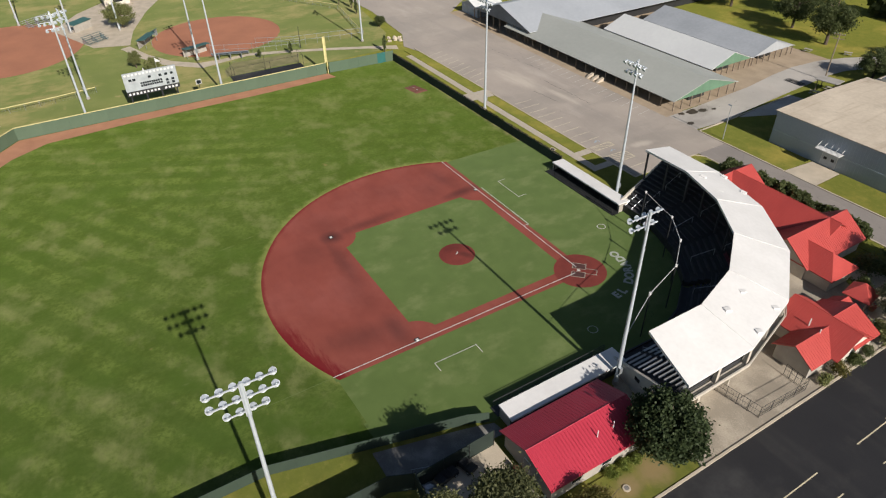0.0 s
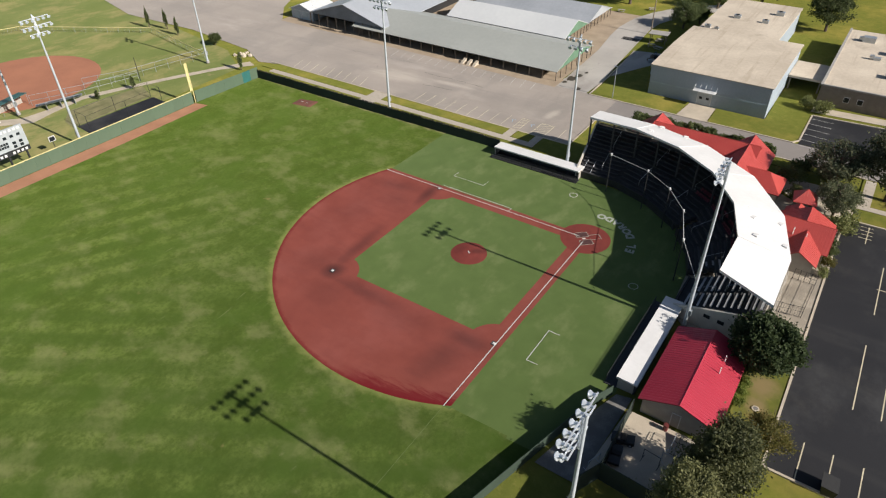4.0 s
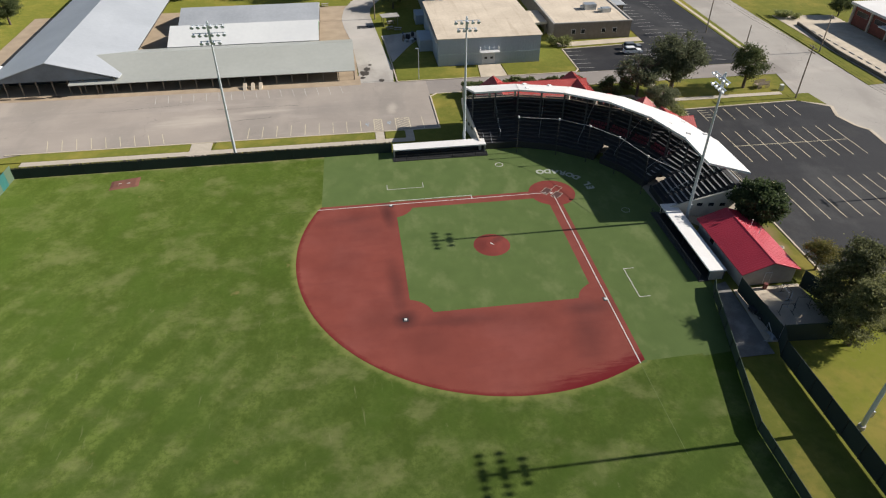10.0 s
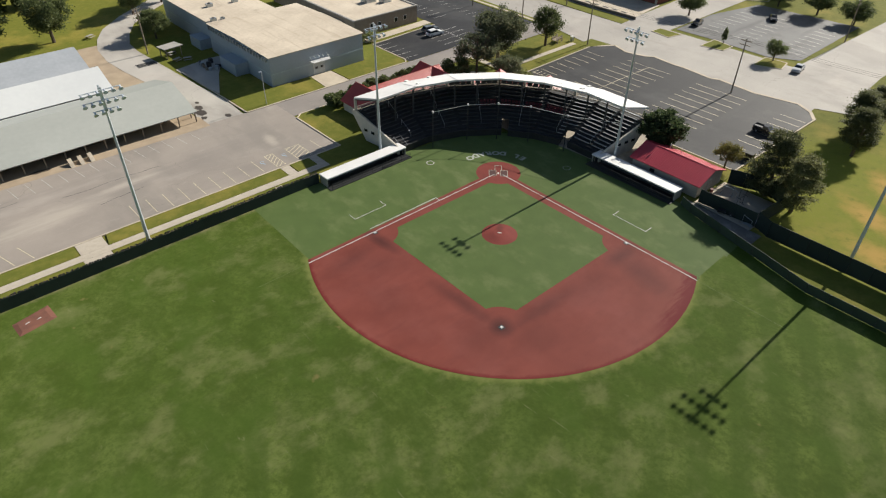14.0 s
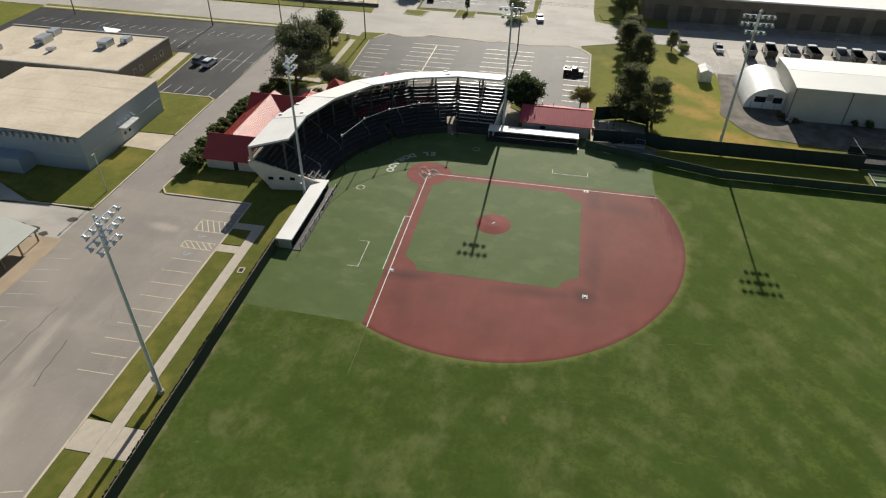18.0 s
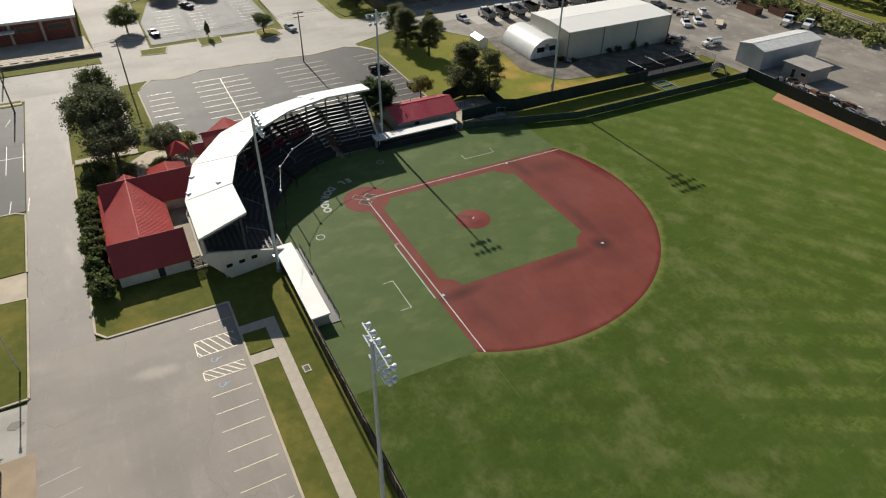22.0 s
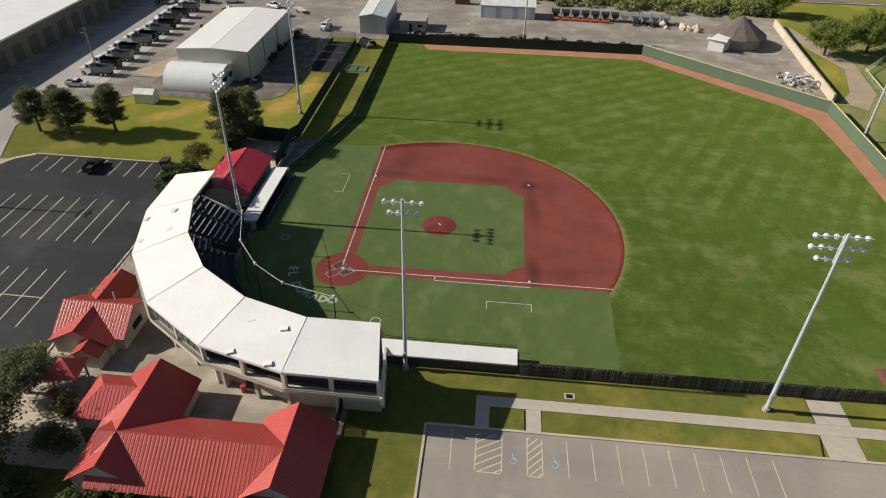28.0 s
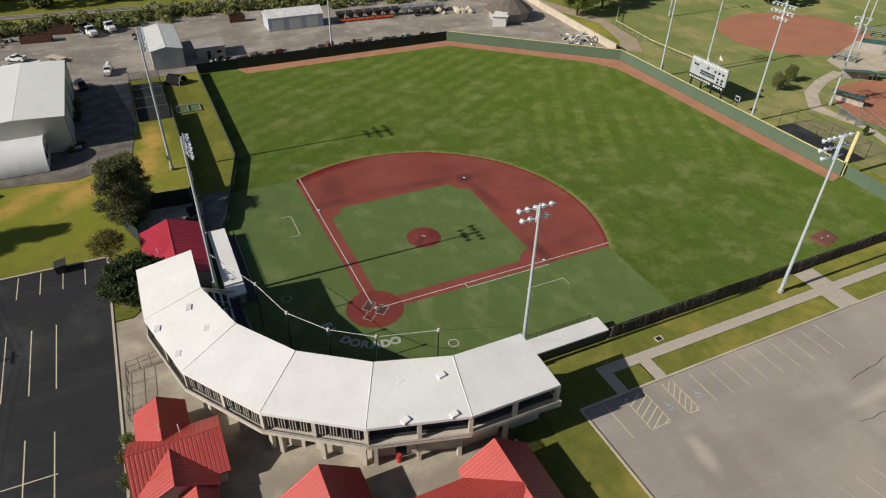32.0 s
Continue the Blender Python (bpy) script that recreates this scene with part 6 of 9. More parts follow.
hull(bm, [(-0.4, -0.35, 0), (0.4, -0.35, 0), (0.4, 0.35, 0), (-0.4, 0.35, 0)], [(-0.36, -0.3, 1.2), (0.36, -0.3, 1.2), (0.36, 0.3, 1.2), (-0.36, 0.3, 1.2)])
stn = part("utility_box", bm, M_GALV, None, "pale grey utility box on the corner verge", "utility box", at=pose(-61.4, -33.8, -0.1))
bm = bmesh.new()
box(bm, -0.42, 0.42, -0.36, 0.36, 1.2, 1.3)
part("lid", bm, M_WHITEMETAL, stn)

# cattle grid and wet marks on the drive
cgd = thing("cattle_grid", "dark steel cattle grid set in the concrete drive", "cattle grid")
for i in range(9):
    bm = bmesh.new()
    box(bm, 24.9, 29.4, -89.2 + i * 0.26, -89.06 + i * 0.26, -0.03, 0.0)
    part("bar", bm, M_DARKSTEEL, cgd)
M_WET = mat("damp_brown_mud", (0.075, 0.060, 0.045), 0.5, dark=(0.05, 0.04, 0.03), scale=1.0, bump=0.1)
pr = random.Random(3)
for x, y, r in ((28.9, -56.0, 1.5), (28.2, -58.3, 1.1), (29.4, -53.4, 0.8), (27.4, -61.0, 0.6), (25.2, -51.4, 0.9), (60.0, -52.2, 1.6), (100.5, -51.9, 2.4), (95.0, -52.1, 2.0), (106.0, -52.0, 1.6)):
    flat("wet_mark", [(x + r * (1.4 if x > 50 else 0.8) * pr.uniform(0.6, 1.1) * math.cos(a), y + r * (0.35 if x > 50 else 1.2) * pr.uniform(0.6, 1.1) * math.sin(a)) for a in [i * 0.3927 for i in range(16)]], -0.012, M_WET, "damp brown mark on the paving")


# ---- first base side: board fence outside, windscreen inside ----
bf = thing("board_fence", "weathered dark board fence with uneven planks beside the sidewalk", "fence")
bm = bmesh.new()
box(bm, -0.118, 0.118, -0.02, 0.02, 0.0, 2.05)
plank = part("plank", bm, M_WOOD, bf, at=pose(25.9, -17.80, 0.02))
rng = random.Random(7)
for i in range(1, 250):
    twin(plank, pose(25.9 + i * 0.263, -17.80 + 0.0014 * i + rng.uniform(-0.03, 0.03), rng.uniform(-0.12, 0.06), rng.uniform(-2.0, 2.0), rng.uniform(-2.2, 2.2), rng.choice((-1, 1)) * rng.uniform(2, 9) if rng.random() < 0.7 else -rng.uniform(14, 24)))
for z in (0.35, 1.0, 1.7):
    bm = bmesh.new()
    hull(bm, [(25.7, -17.74, z), (91.3, -17.39, z), (91.3, -17.31, z), (25.7, -17.66, z)], [(25.7, -17.74, z + 0.1), (91.3, -17.39, z + 0.1), (91.3, -17.31, z + 0.1), (25.7, -17.66, z + 0.1)])
    part("rail", bm, M_TIMBER, bf)
fence_run("screened_fence", [(91.2, -17.22), (25.6, -17.55)], 1.9, 3.0, M_SCREEN, "dark green windscreen on a chain-link fence along the field", "fence", thick=0.05)


# ---- trees ----
def leaf_mat(name, a, b):
    m = bpy.data.materials.new(name)
    m.use_nodes = True
    t = m.node_tree
    bs = t.nodes["Principled BSDF"]
    bs.inputs["Roughness"].default_value, bs.inputs["Specular IOR Level"].default_value = 0.6, 0.25
    g = t.nodes.new("ShaderNodeNewGeometry")
    mx = t.nodes.new("ShaderNodeMix")
    mx.data_type = "RGBA"
    mx.inputs[6].default_value, mx.inputs[7].default_value = (*a, 1), (*b, 1)
    t.links.new(g.outputs["Random Per Island"], mx.inputs[0])
    info, hsv, mr = t.nodes.new("ShaderNodeObjectInfo"), t.nodes.new("ShaderNodeHueSaturation"), t.nodes.new("ShaderNodeMapRange")
    mr.inputs[3].default_value, mr.inputs[4].default_value = 0.8, 1.2
    t.links.new(info.outputs["Random"], mr.inputs[0])
    t.links.new(mr.outputs[0], hsv.inputs["Value"])
    t.links.new(mx.outputs[2], hsv.inputs["Color"])
    t.links.new(hsv.outputs[0], bs.inputs["Base Color"])
    thin, mixer = t.nodes.new("ShaderNodeBsdfTranslucent"), t.nodes.new("ShaderNodeMixShader")
    t.links.new(hsv.outputs[0], thin.inputs["Color"])
    mixer.inputs[0].default_value = 0.48
    t.links.new(bs.outputs[0], mixer.inputs[1])
    t.links.new(thin.outputs[0], mixer.inputs[2])
    t.links.new(mixer.outputs[0], t.nodes["Material Output"].inputs[0])
    return m


M_LEAF = leaf_mat("dark_green_leaves", (0.062, 0.088, 0.032), (0.155, 0.178, 0.070))
M_LEAFY = leaf_mat("yellowing_leaves", (0.10, 0.105, 0.028), (0.21, 0.175, 0.055))
M_LEAFG = leaf_mat("fresh_green_leaves", (0.130, 0.155, 0.052), (0.300, 0.310, 0.125))
M_LEAFD = leaf_mat("glossy_dark_leaves", (0.030, 0.048, 0.020), (0.078, 0.104, 0.044))
M_LEAFA = leaf_mat("greyish_thin_leaves", (0.085, 0.100, 0.055), (0.200, 0.215, 0.120))
M_LEAFB = leaf_mat("bright_green_leaves", (0.130, 0.175, 0.034), (0.285, 0.335, 0.080))
M_NEEDLE2 = leaf_mat("dusty_green_needles", (0.125, 0.138, 0.058), (0.275, 0.275, 0.120))
M_NEEDLE = leaf_mat("dark_conifer_foliage", (0.082, 0.096, 0.042), (0.205, 0.212, 0.095))


def leaves_mesh(name, seed, shape, count, size, clumps=26, spread=0.26, inner=0.25):
    """A crown of loose leaf sprays about clump centres, in a unit shape; returns vertices and faces."""
    r = random.Random(seed)
    vs, fs, centres = [], [], []
    for _ in range(clumps):
        while True:
            p = Vector((r.uniform(-1, 1), r.uniform(-1, 1), r.uniform(-1, 1)))
            if inner < p.length < 0.95:
                break
        centres.append(p * r.uniform(0.75, 1.0))
    for i in range(count):
        c = centres[r.randrange(clumps)]
        d = Vector((r.gauss(0, 1), r.gauss(0, 1), r.gauss(0, 1))) * spread * r.uniform(0.5, 1.1)
        p = c + d
        p = Vector(shape(p))
        u = Vector((r.gauss(0, 1), r.gauss(0, 1), r.gauss(0, 0.6))).normalized()
        w = u.orthogonal().normalized()
        w = (Matrix.Rotation(r.uniform(0, 6.28), 3, u) @ w)
        s = size * r.uniform(0.6, 1.3)
        k = len(vs)
        tip = u.cross(w).normalized()
        vs += [p - w * s * 0.5, p + tip * s * 0.55, p + w * s * 0.5, p - tip * s * 0.55]
        fs.append((k, k + 1, k + 2, k + 3))
    me = bpy.data.meshes.new(name)
    me.from_pydata([tuple(v) for v in vs], [], fs)
    return me


def round_shape(p):
    return (p.x, p.y, p.z * 0.85)


def pine_mesh(name, seed, branches, per, size):
    """Layered flat branch pads round a bare leader, in a unit shape."""
    r = random.Random(seed)
    vs, fs = [], []
    for i in range(branches):
        h = r.uniform(-0.92, 0.95)
        reach = (0.98 - 0.62 * max(0.0, h + 0.2) / 1.15 - 0.25 * max(0.0, -h - 0.5)) * r.uniform(0.45, 1.0)
        a = r.uniform(0, 6.283)
        ln = r.uniform(0.28, 0.42)
        for _ in range(per):
            f, s_ = r.gauss(0, 0.55), r.gauss(0, 0.35)
            d = max(0.05, reach * 0.78 + f * ln * 0.6)
            p = Vector((math.cos(a) * d - math.sin(a) * s_ * ln, math.sin(a) * d + math.cos(a) * s_ * ln, h + r.gauss(0, 0.035) + 0.10 * d))
            u = Vector((r.gauss(0, 0.6), r.gauss(0, 0.6), r.gauss(0, 1))).normalized()
            w = Matrix.Rotation(r.uniform(0, 6.28), 3, u) @ u.orthogonal().normalized()
            q = u.cross(w)
            s = size * r.uniform(0.6, 1.4)
            k = len(vs)
            vs += [tuple(p - w * s * 0.35), tuple(p + q * s * 0.7), tuple(p + w * s * 0.35), tuple(p - q * s * 0.7)]
            fs.append((k, k + 1, k + 2, k + 3))
    me = bpy.data.meshes.new(name)
    me.from_pydata(vs, [], fs)
    return me


def cone_shape(p):
    f = 1.0 - 0.42 * max(0.0, p.z + 0.35) / 1.35 - 0.25 * max(0.0, -p.z - 0.35)
    return (p.x * f, p.y * f, p.z)


def column_shape(p):
    f = 0.5 * (1.0 - 0.55 * (p.z + 1) / 2)
    return (p.x * f, p.y * f, p.z)


CROWN = {
    "round": [leaves_mesh("crown", 3 + i, round_shape, 13000, 0.056, 90, 0.125, 0.45) for i in range(3)],
    "dense": [leaves_mesh("crown", 53 + i, round_shape, 26000, 0.070, 260, 0.095, 0.50) for i in range(2)],
    "bush": [leaves_mesh("crown", 73 + i, round_shape, 4200, 0.15, 60, 0.12, 0.62) for i in range(3)],
    "full": [leaves_mesh("crown", 63 + i, round_shape, 16000, 0.050, 130, 0.11, 0.45) for i in range(2)],
    "loose": [leaves_mesh("crown", 13 + i, round_shape, 9000, 0.055, 75, 0.13) for i in range(3)],
    "cone": [pine_mesh("crown", 23 + i, 110, 280, 0.046) for i in range(3)],
    "column": [leaves_mesh("crown", 33 + i, column_shape, 2500, 0.10, 40, 0.15) for i in range(2)],
    "shrub": [leaves_mesh("crown", 43 + i, round_shape, 1800, 0.13, 24, 0.22) for i in range(3)],
}
picks = random.Random(5)


def tree(x, y, height, radius, kind, leaf, label, clear=0.22, category="tree", group=""):
    """A tapered trunk with limbs under a loose crown."""
    ob = thing("tree" if category == "tree" else "shrub", label, category, pose(x, y, -0.1, 0, 0, picks.uniform(0, 360)), group)
    z0 = height * clear
    mid, half = (z0 + height) / 2, (height - z0) / 2
    if category == "tree":
        bm = bmesh.new()
        tr = 0.035 * height * (0.8 if kind == "column" else 1)
        tube(bm, (0, 0, 0), (0.05, 0.03, mid), tr, 9, tr * 0.55)
        tube(bm, (0.05, 0.03, mid), (0, 0, height * 0.9), tr * 0.55, 7, tr * 0.15)
        part("trunk", bm, M_BARK, ob)
        if kind != "column":
            for i in range(7):
                a = i * 2.4 + picks.random()
                zb = z0 + (mid - z0) * 0.2 * i
                ln = radius * (0.75 if kind != "cone" else 0.75 - 0.06 * i)
                bm = bmesh.new()
                tube(bm, (0, 0, zb), (math.cos(a) * ln, math.sin(a) * ln, zb + ln * (0.55 if kind != "cone" else 0.1)), tr * 0.35, 6, tr * 0.08)
                part("limb", bm, M_BARK, ob)
    if kind == "loose" and height > 8:
        for i in range(26):
            a, up = i * 2.4 + picks.random(), picks.uniform(0.35, 1.0)
            zb = z0 + (height - z0) * picks.uniform(0.05, 0.55)
            ln = radius * picks.uniform(0.7, 1.08)
            e = Vector((math.cos(a) * ln * (1.1 - up * 0.6), math.sin(a) * ln * (1.1 - up * 0.6), min(height * 1.02, zb + ln * up)))
            mid_p = Vector((e.x * 0.5, e.y * 0.5, zb + (e.z - zb) * 0.35))
            bm = bmesh.new()
            tube(bm, (0, 0, zb), mid_p, 0.10, 5, 0.06)
            tube(bm, mid_p, e, 0.06, 5, 0.015)
            part("branch", bm, M_BARK, ob)
    me = picks.choice(CROWN[kind])
    key = me.name + leaf.name
    if key not in bpy.data.meshes:
        me = me.copy()
        me.name = key
        me.materials.append(leaf)
    cr = new("crown", bpy.data.meshes[key])
    cr.parent = ob
    cr.matrix_basis = Matrix.LocRotScale((0, 0, mid), None, (radius, radius, half * 1.05))
    return ob


tree(-28.4, 13.7, 8.4, 4.5, "dense", M_LEAFD, "dense dark green round tree beside the grandstand's end", 0.08)
tree(-28.6, 34.6, 11.2, 4.6, "cone", M_NEEDLE, "broad dark conifer on the lawn beside the batting yard", 0.10)
tree(-27.0, 39.6, 9.6, 3.9, "cone", M_NEEDLE2, "dusty dark conifer on the lawn beside the batting yard", 0.16)
for x, y, h, r in ((-68.3, 36.5, 8.6, 3.9), (-61.6, 35.8, 9.2, 4.2), (-53.9, 38.5, 9.2, 3.7), (-71.0, 47.2, 5.0, 1.8)):
    tree(x, y, h, r, "cone", M_NEEDLE, "dark conifer on the dry lawn by the road", 0.24, group="conifers on the lawn")
tree(-31.5, 25.4, 5.4, 3.0, "loose", M_LEAFY, "small yellowing tree between the kerb and the red-roofed building", 0.3)
tree(-28.6, -35.0, 9.4, 5.6, "loose", M_LEAFA, "thin-crowned dark tree beside the street", 0.2)
tree(-36.9, -36.4, 13.8, 6.2, "full", M_LEAFA, "tall broad street tree beside the car park", 0.15)
tree(-53.6, -36.0, 10.4, 4.3, "loose", M_LEAF, "leafy tree on the corner lawn", 0.18)
tree(-30.3, -26.8, 6.6, 3.6, "full", M_LEAFA, "bushy small tree beside the gazebo", 0.1)
for x, y, r, h, m in ((-22.4, -34.0, 2.3, 3.6, M_LEAF), (-23.9, -28.9, 1.7, 2.9, M_LEAF), (-32.4, -22.9, 2.2, 3.4, M_LEAFG), (-30.4, -23.6, 1.4, 2.2, M_LEAFG), (-27.5, -38.5, 2.2, 3.4, M_LEAF), (-23.5, -39.6, 2.3, 3.2, M_LEAF), (-31.6, -18.5, 1.0, 1.6, M_LEAF), (-31.5, -15.4, 1.2, 1.9, M_LEAF), (-31.5, -12.6, 1.35, 2.1, M_LEAFY), (-31.6, -9.9, 1.0, 1.5, M_LEAFG), (-27.9, 16.6, 0.8, 1.2, M_LEAFB), (-27.9, 18.2, 0.85, 1.3, M_LEAFB), (-27.8, 19.9, 0.9, 1.3, M_LEAFB), (-71, 50, 1.6, 2.2, M_LEAFG), (-89.6, -80.2, 2.6, 2.4, M_LEAFG), (-92.5, -78.6, 1.5, 1.8, M_LEAFG), (-38.0, 71.4, 1.0, 1.5, M_LEAFY), (-35.4, 79.6, 0.8, 1.6, M_LEAF), (-35.3, 82.4, 0.9, 2.0, M_LEAF), (-35.4, 87.2, 1.0, 2.2, M_LEAF), (-35.2, 91.6, 0.7, 1.2, M_LEAFG), (-36.8, 66.0, 0.9, 1.3, M_LEAFY), (-34.8, 68.4, 0.8, 1.1, M_LEAFY), (-22.0, -66.6, 1.9, 3.0, M_LEAFG), (-19.5, -67.5, 1.8, 2.8, M_LEAFG)):
    tree(x, y, h, r, "shrub", m, "leafy green shrub in a planting bed" if m is not M_LEAFY else "yellow-green shrub along the block wall", 0.0, "shrub", "shrubs")
hx = random.Random(11)
for i in range(10):
    x = -16.6 + i * 2.62
    tree(x, -40.7 + hx.uniform(-0.3, 0.3), hx.uniform(3.0, 3.8), hx.uniform(1.65, 2.0), "bush", M_LEAF, "leafy dark green hedge bush between the street and the red-roofed building", 0.0, "hedge", "hedge bushes")
for x, y, h in ((145.1, -26.3, 5.2), (139.6, -28.2, 5.0), (132.8, -26.6, 5.0), (98.4, -18.6, 4.6), (110.6, 2.6, 3.0), (112.5, 10.5, 2.2)):
    tree(x, y, h, 1.5, "column", M_LEAF, "slim young tree beside the softball ground", 0.15, group="slim young trees")
tree(117.8, -27.0, 3.4, 1.9, "round", M_LEAF, "small round tree beside the car park", 0.1)
for x, y, h, r in ((123.0, 39.0, 4.6, 1.7), (115.5, 36.0, 5.0, 2.2), (159.5, 36.0, 7.5, 4.6), (106.5, 106.0, 10.5, 6.6), (119, 110, 12, 7), (131, 116, 12, 7.5), (104, 141, 10, 6)):
    tree(x, y, h, r, "full" if h > 9 else "round", M_LEAFB if h > 9 else M_LEAFG, "broad green tree beside the softball ground", 0.1)
for x, y, h, r in ((38.8, -117.2, 13, 6.2), (52, -122, 11, 6), (15.5, -126, 10, 5), (-14, -121, 11, 6), (18.4, -103.5, 7.5, 4.4), (123, -104, 9, 5), (15.8, -109.5, 6, 3.4), (75, -125, 12, 7), (58, -135, 12, 7), (5, -132, 12, 6), (-97, 36.4, 8, 4.6), (-107, 36, 7.5, 4.4), (-103, -25.5, 7.5, 4.2), (-131, -13, 7, 5), (-132, -2, 8, 5), (-131, 8.5, 7, 5), (-140, -15, 8, 5), (-105.5, -79.0, 6, 3.4)):
    tree(x, y, h, r, "round", M_LEAF, "broad dark shade tree on the far lawn", 0.16, group="far shade trees")
for x, y in ((-89.6, -7.4), (-88.0, 6.6)):
    tree(x, y, 4.0 if y < 0 else 5.6, 1.9 if y < 0 else 3.0, "column" if y < 0 else "loose", M_LEAF, "young tree on a kerbed island", 0.2)


def mass(name, spots, material, size, per, label):
    """Far growth too dense to count: one mesh of loose sprays."""
    r = random.Random(len(name) + len(spots))
    vs, fs = [], []
    for x, y, z, rad, hh in spots:
        for _ in range(per):
            a, b = r.uniform(0, 6.283), r.uniform(-1, 1)
            q = math.sqrt(1 - b * b) * r.uniform(0.55, 1.05)
            p = Vector((x + rad * q * math.cos(a), y + rad * q * math.sin(a), z + hh * (b + 1) / 2))
            u = Vector((r.gauss(0, 1), r.gauss(0, 1), r.gauss(0, 1))).normalized()
            w = u.orthogonal().normalized()
            v = u.cross(w)
            s = size * r.uniform(0.6, 1.4)
            k = len(vs)
            vs += [tuple(p - w * s), tuple(p + v * s), tuple(p + w * s), tuple(p - v * s)]
            fs.append((k, k + 1, k + 2, k + 3))
    me = bpy.data.meshes.new(name)
    me.from_pydata(vs, [], fs)
    me.materials.append(material)
    return tagged(new(name, me), label, "woods" if rad > 3 else "undergrowth", kind="stuff")


wr = random.Random(21)
mass("woods", [(-140 + i * 6.5 + wr.uniform(-2, 2), 178 + 9 * (i % 3) + wr.uniform(-3, 3) - (max(0, -140 + i * 6.5 - 100) * 0.25), -0.5, wr.uniform(4, 6.5), wr.uniform(8, 14)) for i in range(46)], M_LEAF, 0.8, 420, "dense green woods along the railway")
mass("scrub", [(-70 + i * 2.6 + wr.uniform(-1, 1), 148 + wr.uniform(-5, 4) - max(0, i - 35) * 0.32, -0.3, wr.uniform(1.2, 2.6), wr.uniform(1.5, 3.6)) for i in range(66)] + [(-75 + i * 1.5 + wr.uniform(-1, 1), 151 + wr.uniform(-3, 3) - max(0, i - 62) * 0.18, -0.3, wr.uniform(1.4, 3.0), wr.uniform(1.5, 4.5)) for i in range(120)], M_LEAFG, 0.36, 130, "rough green scrub along the railway bank")
mass("far_trees", [(wr.uniform(150, 330), wr.uniform(90, 300), -0.5, wr.uniform(4, 7), wr.uniform(7, 12)) for i in range(40)] + [(wr.uniform(-60, 160), wr.uniform(-260, -150), -0.5, wr.uniform(4, 7), wr.uniform(8, 12)) for i in range(45)], M_LEAF, 1.0, 260, "far trees beyond the fields")

# ---- masts and poles further off ----
floodlight(95.0, 53.9, 22.4, (6, 6, 4), 95, "tall steel floodlight mast behind the outfield fence")
floodlight(95.3, 25.0, 24.6, (6, 6, 4), 90, "tall steel floodlight mast behind the outfield fence")
floodlight(27.0, 106.3, 21.0, (6, 6, 4), 180, "tall steel floodlight mast in the gravel yard")
for x, y, t in ((108.2, 52.2, 130), (119.7, 24.5, -60), (109.0, -17.2, -30), (157.0, 37.3, 80), (162.5, 49.6, 100), (178.8, 62, 140), (133, 94, -120)):
    floodlight(x, y, 19.5, (4, 3), t, "slim floodlight mast at the softball ground")


def utility_pole(x, y, h, turn=0.0, cross=True):
    ob = thing("utility_pole", "weathered timber utility pole beside the road", "utility pole", pose(x, y, -0.1, 0, 0, turn), "utility poles")
    bm = bmesh.new()
    tube(bm, (0, 0, 0), (0, 0, h), 0.17, 8, 0.11)
    part("shaft", bm, M_TIMBER, ob)
    if cross:
        for z in (h - 0.4, h - 1.3):
            bm = bmesh.new()
            box(bm, -1.2, 1.2, -0.06, 0.06, z - 0.07, z + 0.07)
            part("crossarm", bm, M_TIMBER, ob)
        for sx in (-1.05, -0.4, 0.4, 1.05):
            bm = bmesh.new()
            tube(bm, (sx, 0, h - 0.33), (sx, 0, h - 0.1), 0.05, 6)
            part("insulator", bm, M_GALV, ob)
    return ob


utility_pole(-62.9, 9.5, 12.0, 90)
utility_pole(-62.2, -29.4, 11.5, 90)
utility_pole(-61.8, -51.6, 8.5, 90, False)
utility_pole(-62.3, -71.4, 10.5, 90)
utility_pole(-62.6, -112.0, 10.5, 90)
utility_pole(-83.6, -53.9, 9.0, 90, False)
utility_pole(24.2, -94.6, 11.0, 20)
utility_pole(-115, 12.6, 11.0, 0)
utility_pole(-72.5, 66.0, 11.0, 0)
lp = thing("street_lamp", "slim grey street lamp on the verge", "street lamp", pose(16.8, -50.9, 0))
bm = bmesh.new()
tube(bm, (0, 0, 0), (0, 0, 7.0), 0.10, 8, 0.06)
part("shaft", bm, M_GALV, lp)
bm = bmesh.new()
hull(bm, [(-0.1, -0.12, 7.0), (0.7, -0.16, 7.0), (0.7, 0.16, 7.0), (-0.1, 0.12, 7.0)], [(-0.1, -0.06, 7.0 + 0.12), (0.6, -0.1, 7.0 + 0.16), (0.6, 0.1, 7.0 + 0.16), (-0.1, 0.06, 7.0 + 0.12)])
part("lamp_head", bm, M_GALV, lp)
